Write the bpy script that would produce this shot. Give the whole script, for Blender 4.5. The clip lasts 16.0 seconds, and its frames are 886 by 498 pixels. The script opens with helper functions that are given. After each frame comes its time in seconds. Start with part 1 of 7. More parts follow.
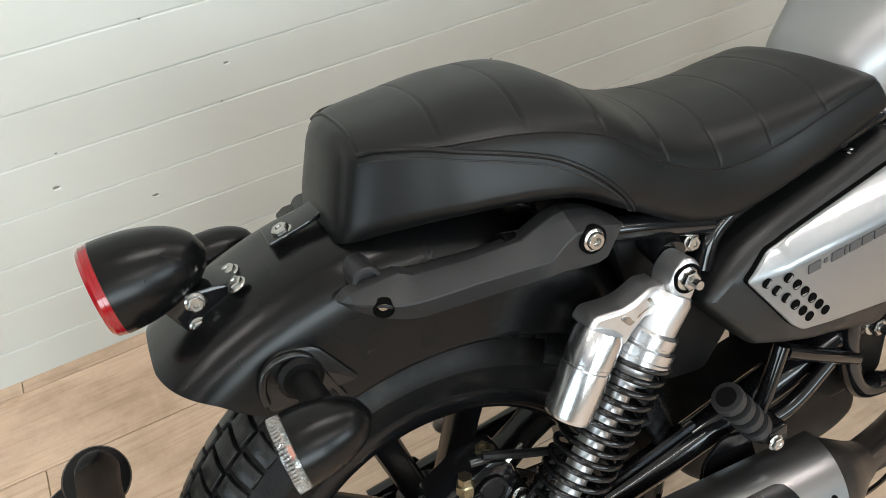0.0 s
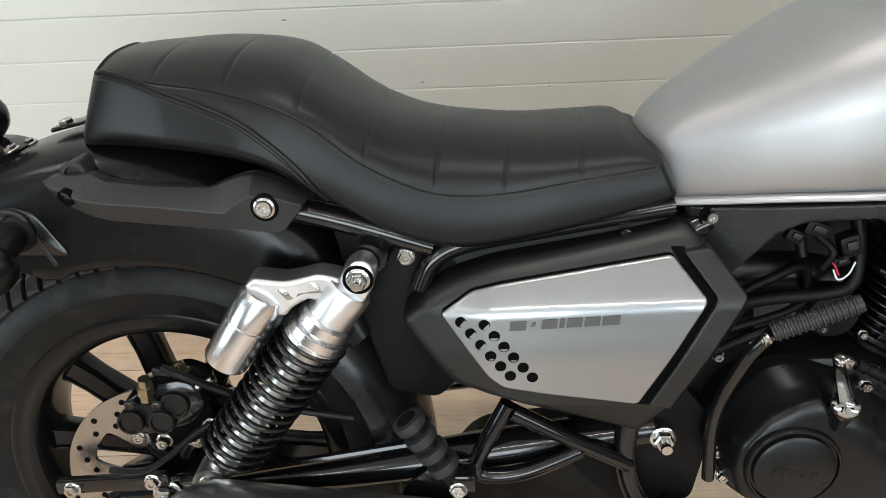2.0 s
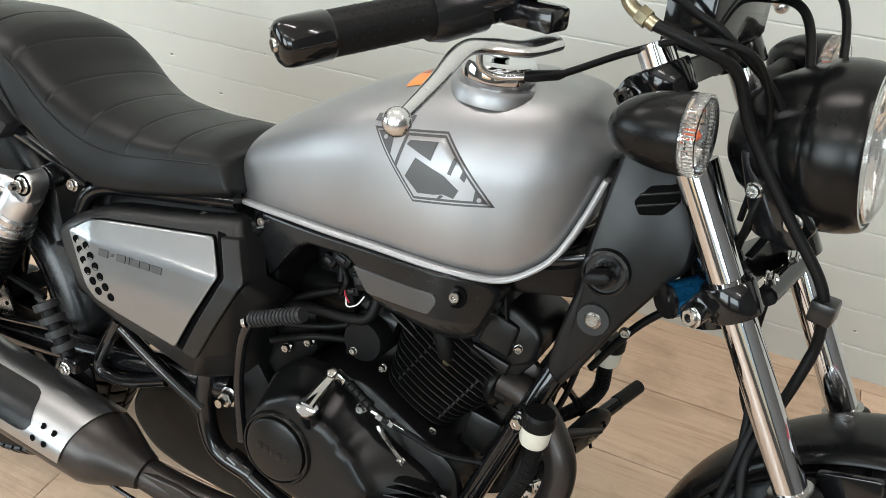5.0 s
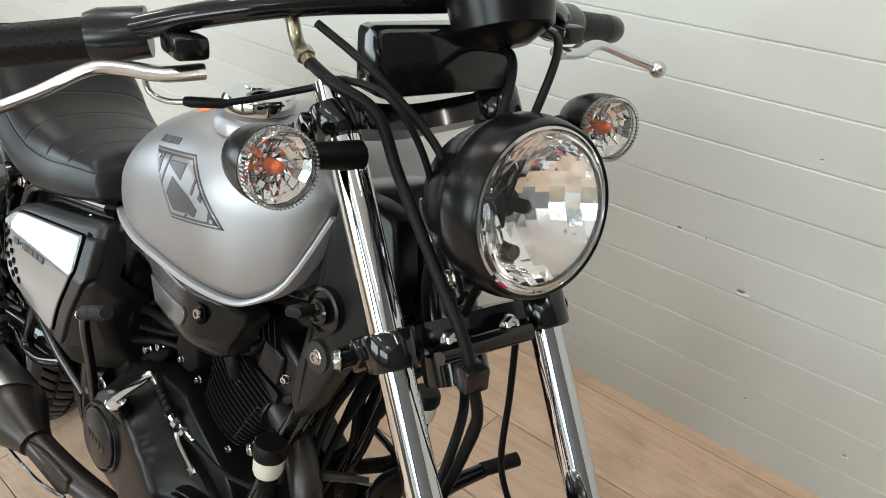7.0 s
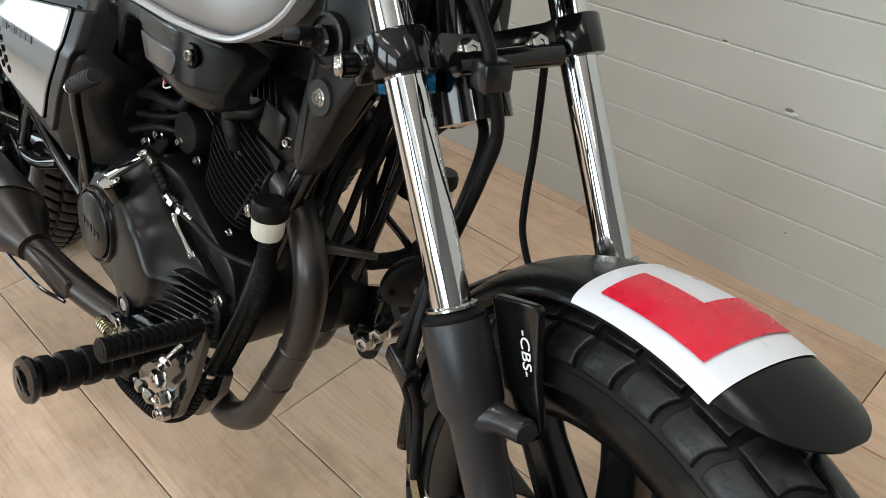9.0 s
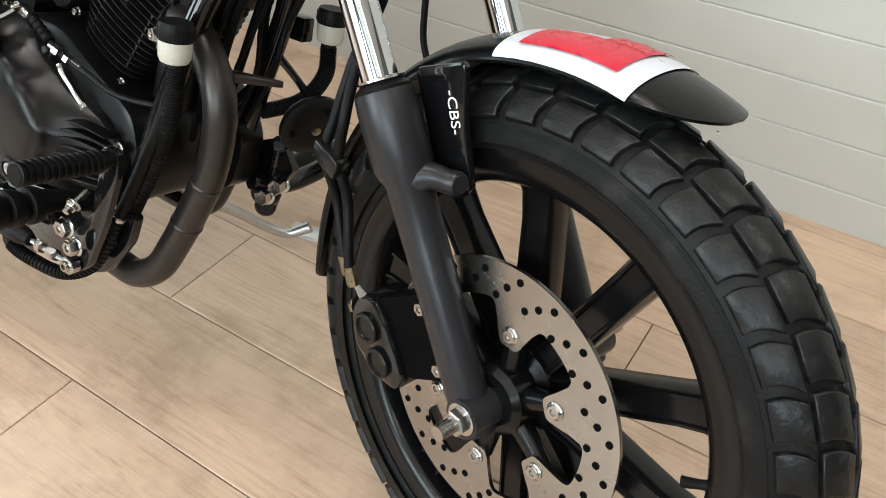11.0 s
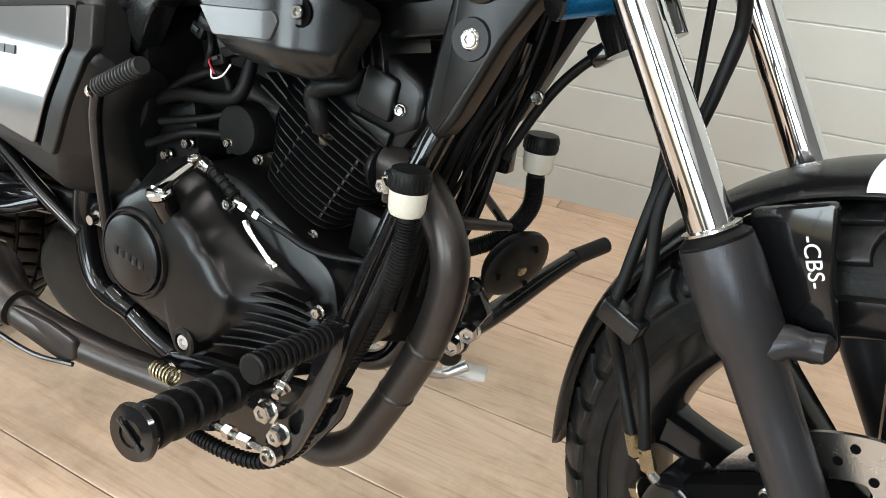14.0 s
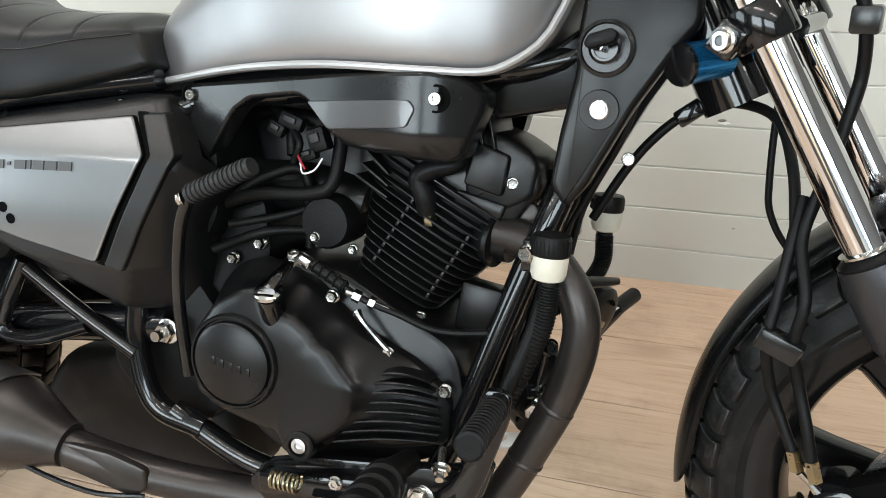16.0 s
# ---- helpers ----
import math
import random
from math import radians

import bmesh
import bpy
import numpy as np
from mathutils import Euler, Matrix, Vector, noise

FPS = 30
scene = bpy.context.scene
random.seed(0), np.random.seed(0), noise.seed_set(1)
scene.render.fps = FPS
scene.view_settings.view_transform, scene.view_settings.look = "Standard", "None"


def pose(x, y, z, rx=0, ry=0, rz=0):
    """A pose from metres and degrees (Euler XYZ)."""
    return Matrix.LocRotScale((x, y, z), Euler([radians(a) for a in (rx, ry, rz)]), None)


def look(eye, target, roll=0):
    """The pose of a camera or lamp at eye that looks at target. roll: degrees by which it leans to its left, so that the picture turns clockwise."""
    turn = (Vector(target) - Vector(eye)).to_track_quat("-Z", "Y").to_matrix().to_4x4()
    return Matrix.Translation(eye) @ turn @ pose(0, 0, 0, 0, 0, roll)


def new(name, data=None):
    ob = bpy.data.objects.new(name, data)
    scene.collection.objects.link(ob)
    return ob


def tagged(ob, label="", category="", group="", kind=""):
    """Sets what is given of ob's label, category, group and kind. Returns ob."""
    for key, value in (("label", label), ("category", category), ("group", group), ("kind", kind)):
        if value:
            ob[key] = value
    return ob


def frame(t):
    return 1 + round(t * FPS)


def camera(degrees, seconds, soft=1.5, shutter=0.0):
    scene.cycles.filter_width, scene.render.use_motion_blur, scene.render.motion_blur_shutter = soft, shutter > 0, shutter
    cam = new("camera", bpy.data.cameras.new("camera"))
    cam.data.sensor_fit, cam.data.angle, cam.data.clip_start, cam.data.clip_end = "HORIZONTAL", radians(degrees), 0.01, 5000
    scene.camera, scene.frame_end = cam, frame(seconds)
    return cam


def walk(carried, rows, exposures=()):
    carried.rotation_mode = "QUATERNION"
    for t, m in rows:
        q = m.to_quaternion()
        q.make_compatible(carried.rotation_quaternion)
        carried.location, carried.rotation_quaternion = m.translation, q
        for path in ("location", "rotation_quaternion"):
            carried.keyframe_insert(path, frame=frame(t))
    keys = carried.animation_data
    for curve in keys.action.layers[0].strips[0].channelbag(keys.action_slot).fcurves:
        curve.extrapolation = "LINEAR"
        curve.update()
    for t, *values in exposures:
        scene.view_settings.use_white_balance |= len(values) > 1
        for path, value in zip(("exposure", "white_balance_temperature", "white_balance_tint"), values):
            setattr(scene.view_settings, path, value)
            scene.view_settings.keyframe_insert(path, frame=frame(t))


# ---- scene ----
import mathutils
import mathutils.geometry
# camera and its walk
cam = camera(58.7, 16.0, soft=0.85, shutter=0.0)
PATH = [
    (0, pose(0.3592, 0.0597, 1.1480, 46.102, 3.670, -28.348)),
    (0.5, pose(0.4648, 0.0403, 1.1446, 47.102, 3.727, -19.746)),
    (1, pose(0.5903, -0.0257, 1.1400, 48.085, 3.278, -11.699)),
    (1.5, pose(0.7513, -0.1139, 1.1354, 48.897, 2.960, -5.095)),
    (2, pose(0.8709, -0.1391, 1.1222, 49.200, 2.460, -0.099)),
    (2.5, pose(1.0061, -0.1294, 1.1207, 49.693, 2.128, 4.735)),
    (3, pose(1.1414, -0.1292, 1.1265, 49.767, 1.817, 9.530)),
    (3.5, pose(1.2790, -0.1486, 1.1477, 50.722, 0.948, 13.537)),
    (4, pose(1.4034, -0.1752, 1.1662, 51.562, 0.244, 17.444)),
    (4.5, pose(1.5192, -0.1761, 1.1781, 52.308, -0.346, 21.228)),
    (5, pose(1.6627, -0.1469, 1.1787, 53.172, -0.457, 25.930)),
    (5.2, pose(1.7096, -0.1379, 1.1862, 53.520, -0.114, 28.280)),
    (7.3, pose(2.0874, 0.1328, 1.1361, 57.832, 1.646, 44.134)),
    (7.5, pose(2.0875, 0.1347, 1.1088, 57.263, 1.671, 44.544)),
    (8, pose(2.0799, 0.1241, 1.0440, 55.339, 1.957, 45.538)),
    (8.5, pose(2.0855, 0.1093, 0.9913, 53.305, 1.911, 45.668)),
    (9, pose(2.0935, 0.0968, 0.9655, 51.991, 1.920, 45.346)),
    (9.5, pose(2.1012, 0.0788, 0.9291, 50.553, 1.395, 43.970)),
    (10, pose(2.1141, 0.0566, 0.8885, 49.213, 0.152, 40.916)),
    (10.2, pose(2.1253, 0.0409, 0.8802, 49.069, -0.515, 39.381)),
    (12.3, pose(2.1233, -0.2128, 0.8934, 50.562, -1.429, 26.371)),
    (12.5, pose(2.1161, -0.2131, 0.8986, 51.135, -1.184, 26.520)),
    (13, pose(2.0509, -0.1831, 0.8962, 52.481, -0.296, 27.602)),
    (13.5, pose(1.9333, -0.1135, 0.8788, 53.532, 1.026, 29.358)),
    (14, pose(1.8488, -0.0722, 0.8549, 55.601, 2.037, 31.037)),
    (14.5, pose(1.8247, -0.0449, 0.8280, 57.425, 2.702, 31.627)),
    (15, pose(1.8074, -0.0457, 0.8345, 59.344, 2.555, 29.596)),
    (15.5, pose(1.7440, -0.0954, 0.8432, 60.497, 2.354, 24.482)),
    (16, pose(1.6188, -0.2055, 0.8671, 61.153, 2.493, 17.438)),
]
walk(cam, PATH, [(0.0, -0.16), (1.5, -0.22), (2.5, -0.18), (4.0, -0.22), (5.0, -0.17), (7.5, -0.28), (8.5, -0.36), (9.0, -0.36), (10.0, -0.22), (12.5, 0.02), (13.5, 0.08), (14.5, 0.30), (15.2, 0.26), (16.0, 0.06)])

# world, daylight and lamps
world = bpy.data.worlds.new("world")
scene.world = world
world.use_nodes = True
wn = world.node_tree
sky = wn.nodes.new("ShaderNodeTexSky")
sky.sky_type, sky.sun_disc = "NISHITA", False
sky.sun_elevation, sky.sun_rotation = radians(38), radians(200)
wn.links.new(sky.outputs[0], wn.nodes["Background"].inputs[0])
wn.nodes["Background"].inputs[1].default_value = 0.12

ROOM_X0, ROOM_X1, ROOM_Y0, WALL_Y, FLOOR_Z, CEIL_Z = -2.6, 4.6, -3.4, 1.249, 0.004, 2.75


def lamp(name, m, sx, sy, power, colour):
    data = bpy.data.lights.new(name, "AREA")
    data.shape, data.size, data.size_y, data.energy, data.color = "RECTANGLE", sx, sy, power, colour
    ob = new(name, data)
    ob.matrix_world = m
    return ob


# unseen, guessed sources: daylight at two shop windows and a shopfront, and ceiling tubes
for wx, wz, wh, power in ((0.2, 1.75, 1.4, 112), (3.0, 1.95, 1.0, 78)):
    lamp("window_daylight", look((wx, ROOM_Y0 + 0.02, wz), (wx, 0.0, wz - 0.4)), 2.2, wh, power, (0.83, 0.955, 1.0))
lamp("guessed_shopfront_light", look((ROOM_X0 + 0.02, -1.25, 1.2), (0.0, -1.25, 1.15)), 2.1, 1.4, 60, (0.80, 0.94, 1.0))
TUBES = [(x, y) for x in (-1.0, 1.2, 3.4) for y in (-1.6, 0.45)]
for tx, ty in TUBES:
    lamp("guessed_tube_light", pose(tx, ty, CEIL_Z - 0.075), 1.2, 0.05, 18, (1.0, 0.95, 0.92))


# ---- materials ----
def material(name, colour, rough=0.5, metal=0.0, vary=0.12, scale=8.0, grain=0.0, grain_scale=300.0, rough_vary=0.08, spec=0.5, coat=0.0,
             stretch=(1, 1, 1), transmission=0.0, ior=1.45, emit=None, per_object=0.0, dust=0.0):
    """A principled surface with two scales of colour change, uneven gloss and a fine relief."""
    m = bpy.data.materials.new(name)
    m.use_nodes = True
    t = m.node_tree
    b = t.nodes["Principled BSDF"]
    b.inputs["Metallic"].default_value = metal
    b.inputs["Specular IOR Level"].default_value = spec
    b.inputs["Coat Weight"].default_value = coat
    b.inputs["Coat Roughness"].default_value = 0.04
    b.inputs["Transmission Weight"].default_value = transmission
    b.inputs["IOR"].default_value = ior
    co = t.nodes.new("ShaderNodeTexCoord")
    mp = t.nodes.new("ShaderNodeMapping")
    mp.inputs["Scale"].default_value = stretch
    t.links.new(co.outputs["Object"], mp.inputs[0])

    def noise_at(s, detail=4.0):
        n = t.nodes.new("ShaderNodeTexNoise")
        n.inputs["Scale"].default_value, n.inputs["Detail"].default_value = s, detail
        t.links.new(mp.outputs[0], n.inputs["Vector"])
        return n.outputs["Fac"]

    def maths(op, a, c):
        n = t.nodes.new("ShaderNodeMath")
        n.operation = op
        for k, v in enumerate((a, c)):
            if isinstance(v, (int, float)):
                n.inputs[k].default_value = v
            else:
                t.links.new(v, n.inputs[k])
        return n.outputs[0]

    big, small = noise_at(scale), noise_at(scale * 9)
    mix = maths("ADD", maths("MULTIPLY", big, 1.2), maths("MULTIPLY", small, 0.8))
    val = maths("ADD", maths("MULTIPLY", maths("SUBTRACT", mix, 1.0), vary * 2), 1.0)
    if per_object:
        info = t.nodes.new("ShaderNodeObjectInfo")
        val = maths("ADD", val, maths("MULTIPLY", maths("SUBTRACT", info.outputs["Random"], 0.5), per_object))
    hsv = t.nodes.new("ShaderNodeHueSaturation")
    hsv.inputs["Color"].default_value = (*colour, 1)
    t.links.new(val, hsv.inputs["Value"])
    out = hsv.outputs[0]
    if dust:
        ramp = t.nodes.new("ShaderNodeMapRange")
        ramp.inputs[1].default_value, ramp.inputs[2].default_value = 0.52, 0.72
        t.links.new(noise_at(scale * 2.3, 8.0), ramp.inputs[0])
        mx = t.nodes.new("ShaderNodeMix")
        mx.data_type = "RGBA"
        t.links.new(maths("MULTIPLY", ramp.outputs[0], dust), mx.inputs[0])
        t.links.new(out, mx.inputs[6])
        mx.inputs[7].default_value = (0.24, 0.22, 0.19, 1)
        out = mx.outputs[2]
    t.links.new(out, b.inputs["Base Color"])
    t.links.new(maths("ADD", rough - rough_vary, maths("MULTIPLY", noise_at(scale * 3), rough_vary * 2)), b.inputs["Roughness"])
    if grain:
        bump = t.nodes.new("ShaderNodeBump")
        bump.inputs["Strength"].default_value, bump.inputs["Distance"].default_value = grain, 0.001
        t.links.new(noise_at(grain_scale, 2.0), bump.inputs["Height"])
        t.links.new(bump.outputs[0], b.inputs["Normal"])
    if emit:
        b.inputs["Emission Color"].default_value, b.inputs["Emission Strength"].default_value = (*emit[0], 1), emit[1]
    return m


LEATHER = material("seat_vinyl", (0.0038, 0.0039, 0.0041), 0.39, grain=0.06, spec=0.28, grain_scale=420, vary=0.12, rough_vary=0.06)
SATIN = material("satin_black_paint", (0.0032, 0.0032, 0.0034), 0.26, spec=0.26, grain=0.05, grain_scale=700, vary=0.08, rough_vary=0.05)
PLASTIC = material("black_moulded_plastic", (0.0062, 0.0064, 0.0068), 0.25, spec=0.45, grain=0.05, grain_scale=900, vary=0.12)
PANEL_BLACK = material("matt_black_moulded_panel", (0.0065, 0.0066, 0.0067), 0.40, spec=0.45, grain=0.12, grain_scale=900, vary=0.1, rough_vary=0.04)
GREY_PLASTIC = material("dark_grey_moulded_plastic", (0.020, 0.020, 0.021), 0.42, spec=0.28, grain=0.2, grain_scale=900, vary=0.1)
GLOSS = material("gloss_black_enamel", (0.0045, 0.0045, 0.005), 0.12, vary=0.05, spec=0.4, coat=0.2)
SILVER = material("satin_silver_lacquer", (0.30, 0.30, 0.307), 0.43, 0.9, vary=0.04, grain=0.05, grain_scale=1500, rough_vary=0.03)
SILVER_GLOSS = material("gloss_silver_lacquer", (0.232, 0.240, 0.248), 0.30, 0.75, vary=0.04, coat=1.0, rough_vary=0.03)
INLAY = material("smoke_grey_gloss", (0.07, 0.07, 0.072), 0.30, 0.5, vary=0.04, coat=0.35)
CHROME = material("chrome", (0.58, 0.58, 0.59), 0.05, 1.0, vary=0.03, rough_vary=0.03)
ALLOY = material("turned_aluminium", (0.58, 0.58, 0.59), 0.24, 1.0, vary=0.07, stretch=(1, 1, 1), scale=30)
ALLOY_CAST = material("satin_aluminium", (0.60, 0.60, 0.61), 0.34, 1.0, vary=0.08, grain=0.2, grain_scale=600)
ZINC = material("zinc_plate", (0.44, 0.43, 0.41), 0.22, 1.0, vary=0.15, scale=60)
BRASS = material("yellow_zinc", (0.30, 0.265, 0.18), 0.3, 1.0, vary=0.15, scale=60)
RUBBER = material("black_rubber", (0.0045, 0.0045, 0.0046), 0.42, spec=0.15, grain=0.25, grain_scale=500, vary=0.15)
TYRE = material("tyre_rubber", (0.0055, 0.0055, 0.0057), 0.44, spec=0.17, grain=0.3, grain_scale=350, vary=0.25, scale=14, dust=0.05)
TREAD = material("dusty_tread_rubber", (0.0066, 0.0067, 0.0070), 0.35, spec=0.28, grain=0.35, grain_scale=260, vary=0.5, scale=30, dust=0.06)
CASTING = material("black_engine_casting", (0.0042, 0.0042, 0.0044), 0.31, spec=0.30, grain=0.06, grain_scale=500, vary=0.18)
WHEEL = material("black_wheel_enamel", (0.0035, 0.0035, 0.0038), 0.22, spec=0.3, vary=0.08)
SLIDER = material("graphite_paint", (0.030, 0.030, 0.033), 0.31, 0.5, grain=0.12, grain_scale=900, vary=0.1)
PIPE = material("heat_stained_gunmetal", (0.045, 0.040, 0.0375), 0.36, 0.7, vary=0.25, scale=12, grain=0.1)
STEEL_DISC = material("ground_steel", (0.36, 0.345, 0.325), 0.25, 1.0, vary=0.12, scale=20, grain=0.15, grain_scale=900)
SHELL = material("brushed_steel_silencer", (0.44, 0.44, 0.445), 0.30, 1.0, vary=0.02, rough_vary=0.015)
SEAM_SILVER = material("bright_seam_lacquer", (0.36, 0.36, 0.365), 0.40, 0.4, vary=0.04)
RED_LENS = material("red_acrylic", (0.22, 0.004, 0.008), 0.12, vary=0.05, coat=0.4)
CLEAR = material("clear_acrylic", (0.95, 0.95, 0.95), 0.05, vary=0.02, transmission=1.0, rough_vary=0.02)
FROST = material("ribbed_clear_acrylic", (0.92, 0.92, 0.90), 0.12, vary=0.05, transmission=0.92, scale=60)
AMBER = material("amber_bulb", (0.45, 0.09, 0.03), 0.2, vary=0.05)
REFLECTOR = material("mirror_reflector", (0.88, 0.88, 0.88), 0.06, 1.0, vary=0.03)
WHITE_VINYL = material("white_vinyl", (0.60, 0.62, 0.67), 0.30, vary=0.03, scale=20)
RED_VINYL = material("red_vinyl", (0.52, 0.006, 0.028), 0.28, vary=0.05, scale=20)
ORANGE_VINYL = material("orange_label", (0.85, 0.22, 0.04), 0.4, vary=0.05)
GREY_VINYL = material("charcoal_decal", (0.055, 0.055, 0.057), 0.4, vary=0.05)
IVORY = material("ivory_plastic", (0.50, 0.48, 0.41), 0.35, vary=0.08, scale=40)
BLUE = material("blue_anodised", (0.02, 0.22, 0.52), 0.2, 0.8, vary=0.1)
# glossless near-black: paints the shade inside holes and slots, also some black parts
BLACK_HOLE = material("deep_black", (0.002, 0.002, 0.002), 0.8, vary=0.05, spec=0.05)
PRINT = material("white_print", (0.78, 0.78, 0.78), 0.4, vary=0.03)
PLUG_RED = material("red_wire", (0.45, 0.03, 0.05), 0.4)
# for unseen walls, kept dark so that black surfaces reflect less
UNSEEN_WALL_GREY = material("unseen_wall_grey", (0.12, 0.12, 0.12), 0.7, vary=0.06, scale=2, grain=0.1)
CEILING_PAINT = material("white_ceiling_paint", (0.76, 0.76, 0.75), 0.8, vary=0.06, scale=2, grain=0.1)
DUSTY = material("dusty_dark_steel", (0.009, 0.008, 0.007), 0.55, 0.2, vary=0.25, scale=9, spec=0.25, grain=0.2, dust=0.05)
TUBE_GLASS = material("lit_tube", (0.9, 0.88, 0.8), 0.4, emit=((1.0, 0.93, 0.82), 6.0))


def wall_paint():
    m = material("sage_grey_board_paint", (0.56, 0.57, 0.53), 0.42, vary=0.035, scale=1.6, grain=0.10, grain_scale=60, per_object=0.02)
    return m


def oak():
    """Oak laminate: long grain, cathedral figure and darker knots, shifted from plank to plank."""
    m = bpy.data.materials.new("oak_laminate")
    m.use_nodes = True
    t = m.node_tree
    b = t.nodes["Principled BSDF"]
    co = t.nodes.new("ShaderNodeTexCoord")
    info = t.nodes.new("ShaderNodeObjectInfo")
    shift = t.nodes.new("ShaderNodeVectorMath")
    shift.operation = "MULTIPLY_ADD"
    t.links.new(info.outputs["Random"], shift.inputs[0])
    shift.inputs[1].default_value = (37.0, 11.0, 5.0)
    t.links.new(co.outputs["Object"], shift.inputs[2])
    mp = t.nodes.new("ShaderNodeMapping")
    mp.inputs["Scale"].default_value = (1.1, 9.0, 1.0)
    t.links.new(shift.outputs[0], mp.inputs[0])
    figure = t.nodes.new("ShaderNodeTexNoise")
    figure.inputs["Scale"].default_value, figure.inputs["Detail"].default_value, figure.inputs["Distortion"].default_value = 1.7, 5.0, 1.1
    t.links.new(mp.outputs[0], figure.inputs["Vector"])
    rings = t.nodes.new("ShaderNodeMath")
    rings.operation = "PINGPONG"
    rings.inputs[1].default_value = 0.09
    t.links.new(figure.outputs["Fac"], rings.inputs[0])
    fine = t.nodes.new("ShaderNodeMapping")
    fine.inputs["Scale"].default_value = (9.0, 260.0, 1.0)
    t.links.new(shift.outputs[0], fine.inputs[0])
    pores = t.nodes.new("ShaderNodeTexNoise")
    pores.inputs["Scale"].default_value, pores.inputs["Detail"].default_value, pores.inputs["Roughness"].default_value = 1.0, 5.0, 0.7
    t.links.new(fine.outputs[0], pores.inputs["Vector"])
    knot = t.nodes.new("ShaderNodeTexVoronoi")
    knot.inputs["Scale"].default_value = 1.0
    kmap = t.nodes.new("ShaderNodeMapping")
    kmap.inputs["Scale"].default_value = (2.2, 5.0, 1.0)
    t.links.new(shift.outputs[0], kmap.inputs[0])
    t.links.new(kmap.outputs[0], knot.inputs["Vector"])
    spot = t.nodes.new("ShaderNodeMapRange")
    spot.inputs[1].default_value, spot.inputs[2].default_value, spot.inputs[3].default_value, spot.inputs[4].default_value = 0.02, 0.17, 0.55, 0.0
    t.links.new(knot.outputs["Distance"], spot.inputs[0])
    ramp = t.nodes.new("ShaderNodeValToRGB")
    e = ramp.color_ramp.elements
    e[0].position, e[0].color = 0.0, (0.325, 0.200, 0.119, 1)
    e[1].position, e[1].color = 1.0, (0.615, 0.454, 0.332, 1)
    mid = e.new(0.45)
    mid.color = (0.535, 0.381, 0.268, 1)
    total = t.nodes.new("ShaderNodeMath")
    total.operation = "MULTIPLY_ADD"
    t.links.new(rings.outputs[0], total.inputs[0])
    total.inputs[1].default_value = 4.2
    less = t.nodes.new("ShaderNodeMath")
    less.operation = "MULTIPLY_ADD"
    t.links.new(pores.outputs["Fac"], less.inputs[0])
    less.inputs[1].default_value, less.inputs[2].default_value = 1.25, -0.22
    t.links.new(less.outputs[0], total.inputs[2])
    t.links.new(total.outputs[0], ramp.inputs[0])
    dark = t.nodes.new("ShaderNodeMix")
    dark.data_type = "RGBA"
    t.links.new(spot.outputs[0], dark.inputs[0])
    t.links.new(ramp.outputs[0], dark.inputs[6])
    dark.inputs[7].default_value = (0.24, 0.13, 0.07, 1)
    smudge = t.nodes.new("ShaderNodeTexNoise")
    smudge.inputs["Scale"].default_value, smudge.inputs["Detail"].default_value, smudge.inputs["Roughness"].default_value = 3.4, 9.0, 0.72
    t.links.new(shift.outputs[0], smudge.inputs["Vector"])
    worn = t.nodes.new("ShaderNodeMapRange")
    worn.inputs[1].default_value, worn.inputs[2].default_value, worn.inputs[3].default_value, worn.inputs[4].default_value = 0.48, 0.68, 0.0, 0.46
    t.links.new(smudge.outputs["Fac"], worn.inputs[0])
    dirt = t.nodes.new("ShaderNodeMix")
    dirt.data_type = "RGBA"
    t.links.new(worn.outputs[0], dirt.inputs[0])
    t.links.new(dark.outputs[2], dirt.inputs[6])
    dirt.inputs[7].default_value = (0.20, 0.128, 0.080, 1)
    tone = t.nodes.new("ShaderNodeHueSaturation")
    val = t.nodes.new("ShaderNodeMapRange")
    val.inputs[3].default_value, val.inputs[4].default_value = 0.87, 1.05
    t.links.new(info.outputs["Random"], val.inputs[0])
    t.links.new(val.outputs[0], tone.inputs["Value"])
    t.links.new(dirt.outputs[2], tone.inputs["Color"])
    t.links.new(tone.outputs[0], b.inputs["Base Color"])
    b.inputs["Roughness"].default_value = 0.36
    bump = t.nodes.new("ShaderNodeBump")
    bump.inputs["Strength"].default_value, bump.inputs["Distance"].default_value = 0.35, 0.0006
    t.links.new(pores.outputs["Fac"], bump.inputs["Height"])
    t.links.new(bump.outputs[0], b.inputs["Normal"])
    return m


WALL_PAINT, OAK = wall_paint(), oak()


# ---- mesh tools ----
class Geo:
    """Vertices and faces of one part."""

    def __init__(self, v=(), f=()):
        self.v, self.f = [Vector(p) for p in v], list(f)

    def add(self, other, m=None):
        n = len(self.v)
        self.v += [m @ p for p in other.v] if m is not None else other.v
        self.f += [tuple(i + n for i in q) for q in other.f]
        return self

    def moved(self, m):
        return Geo([m @ p for p in self.v], self.f)

    def mirrored(self):
        return Geo([(p.x, -p.y, p.z) for p in self.v], [tuple(reversed(q)) for q in self.f])

    def mesh(self, name, angle=38):
        me = bpy.data.meshes.new(name)
        me.from_pydata([tuple(p) for p in self.v], [], self.f)
        bm = bmesh.new()
        bm.from_mesh(me)
        bmesh.ops.recalc_face_normals(bm, faces=bm.faces)
        bm.to_mesh(me)
        bm.free()
        me.polygons.foreach_set("use_smooth", [True] * len(me.polygons))
        me.set_sharp_from_angle(angle=radians(angle))
        return me


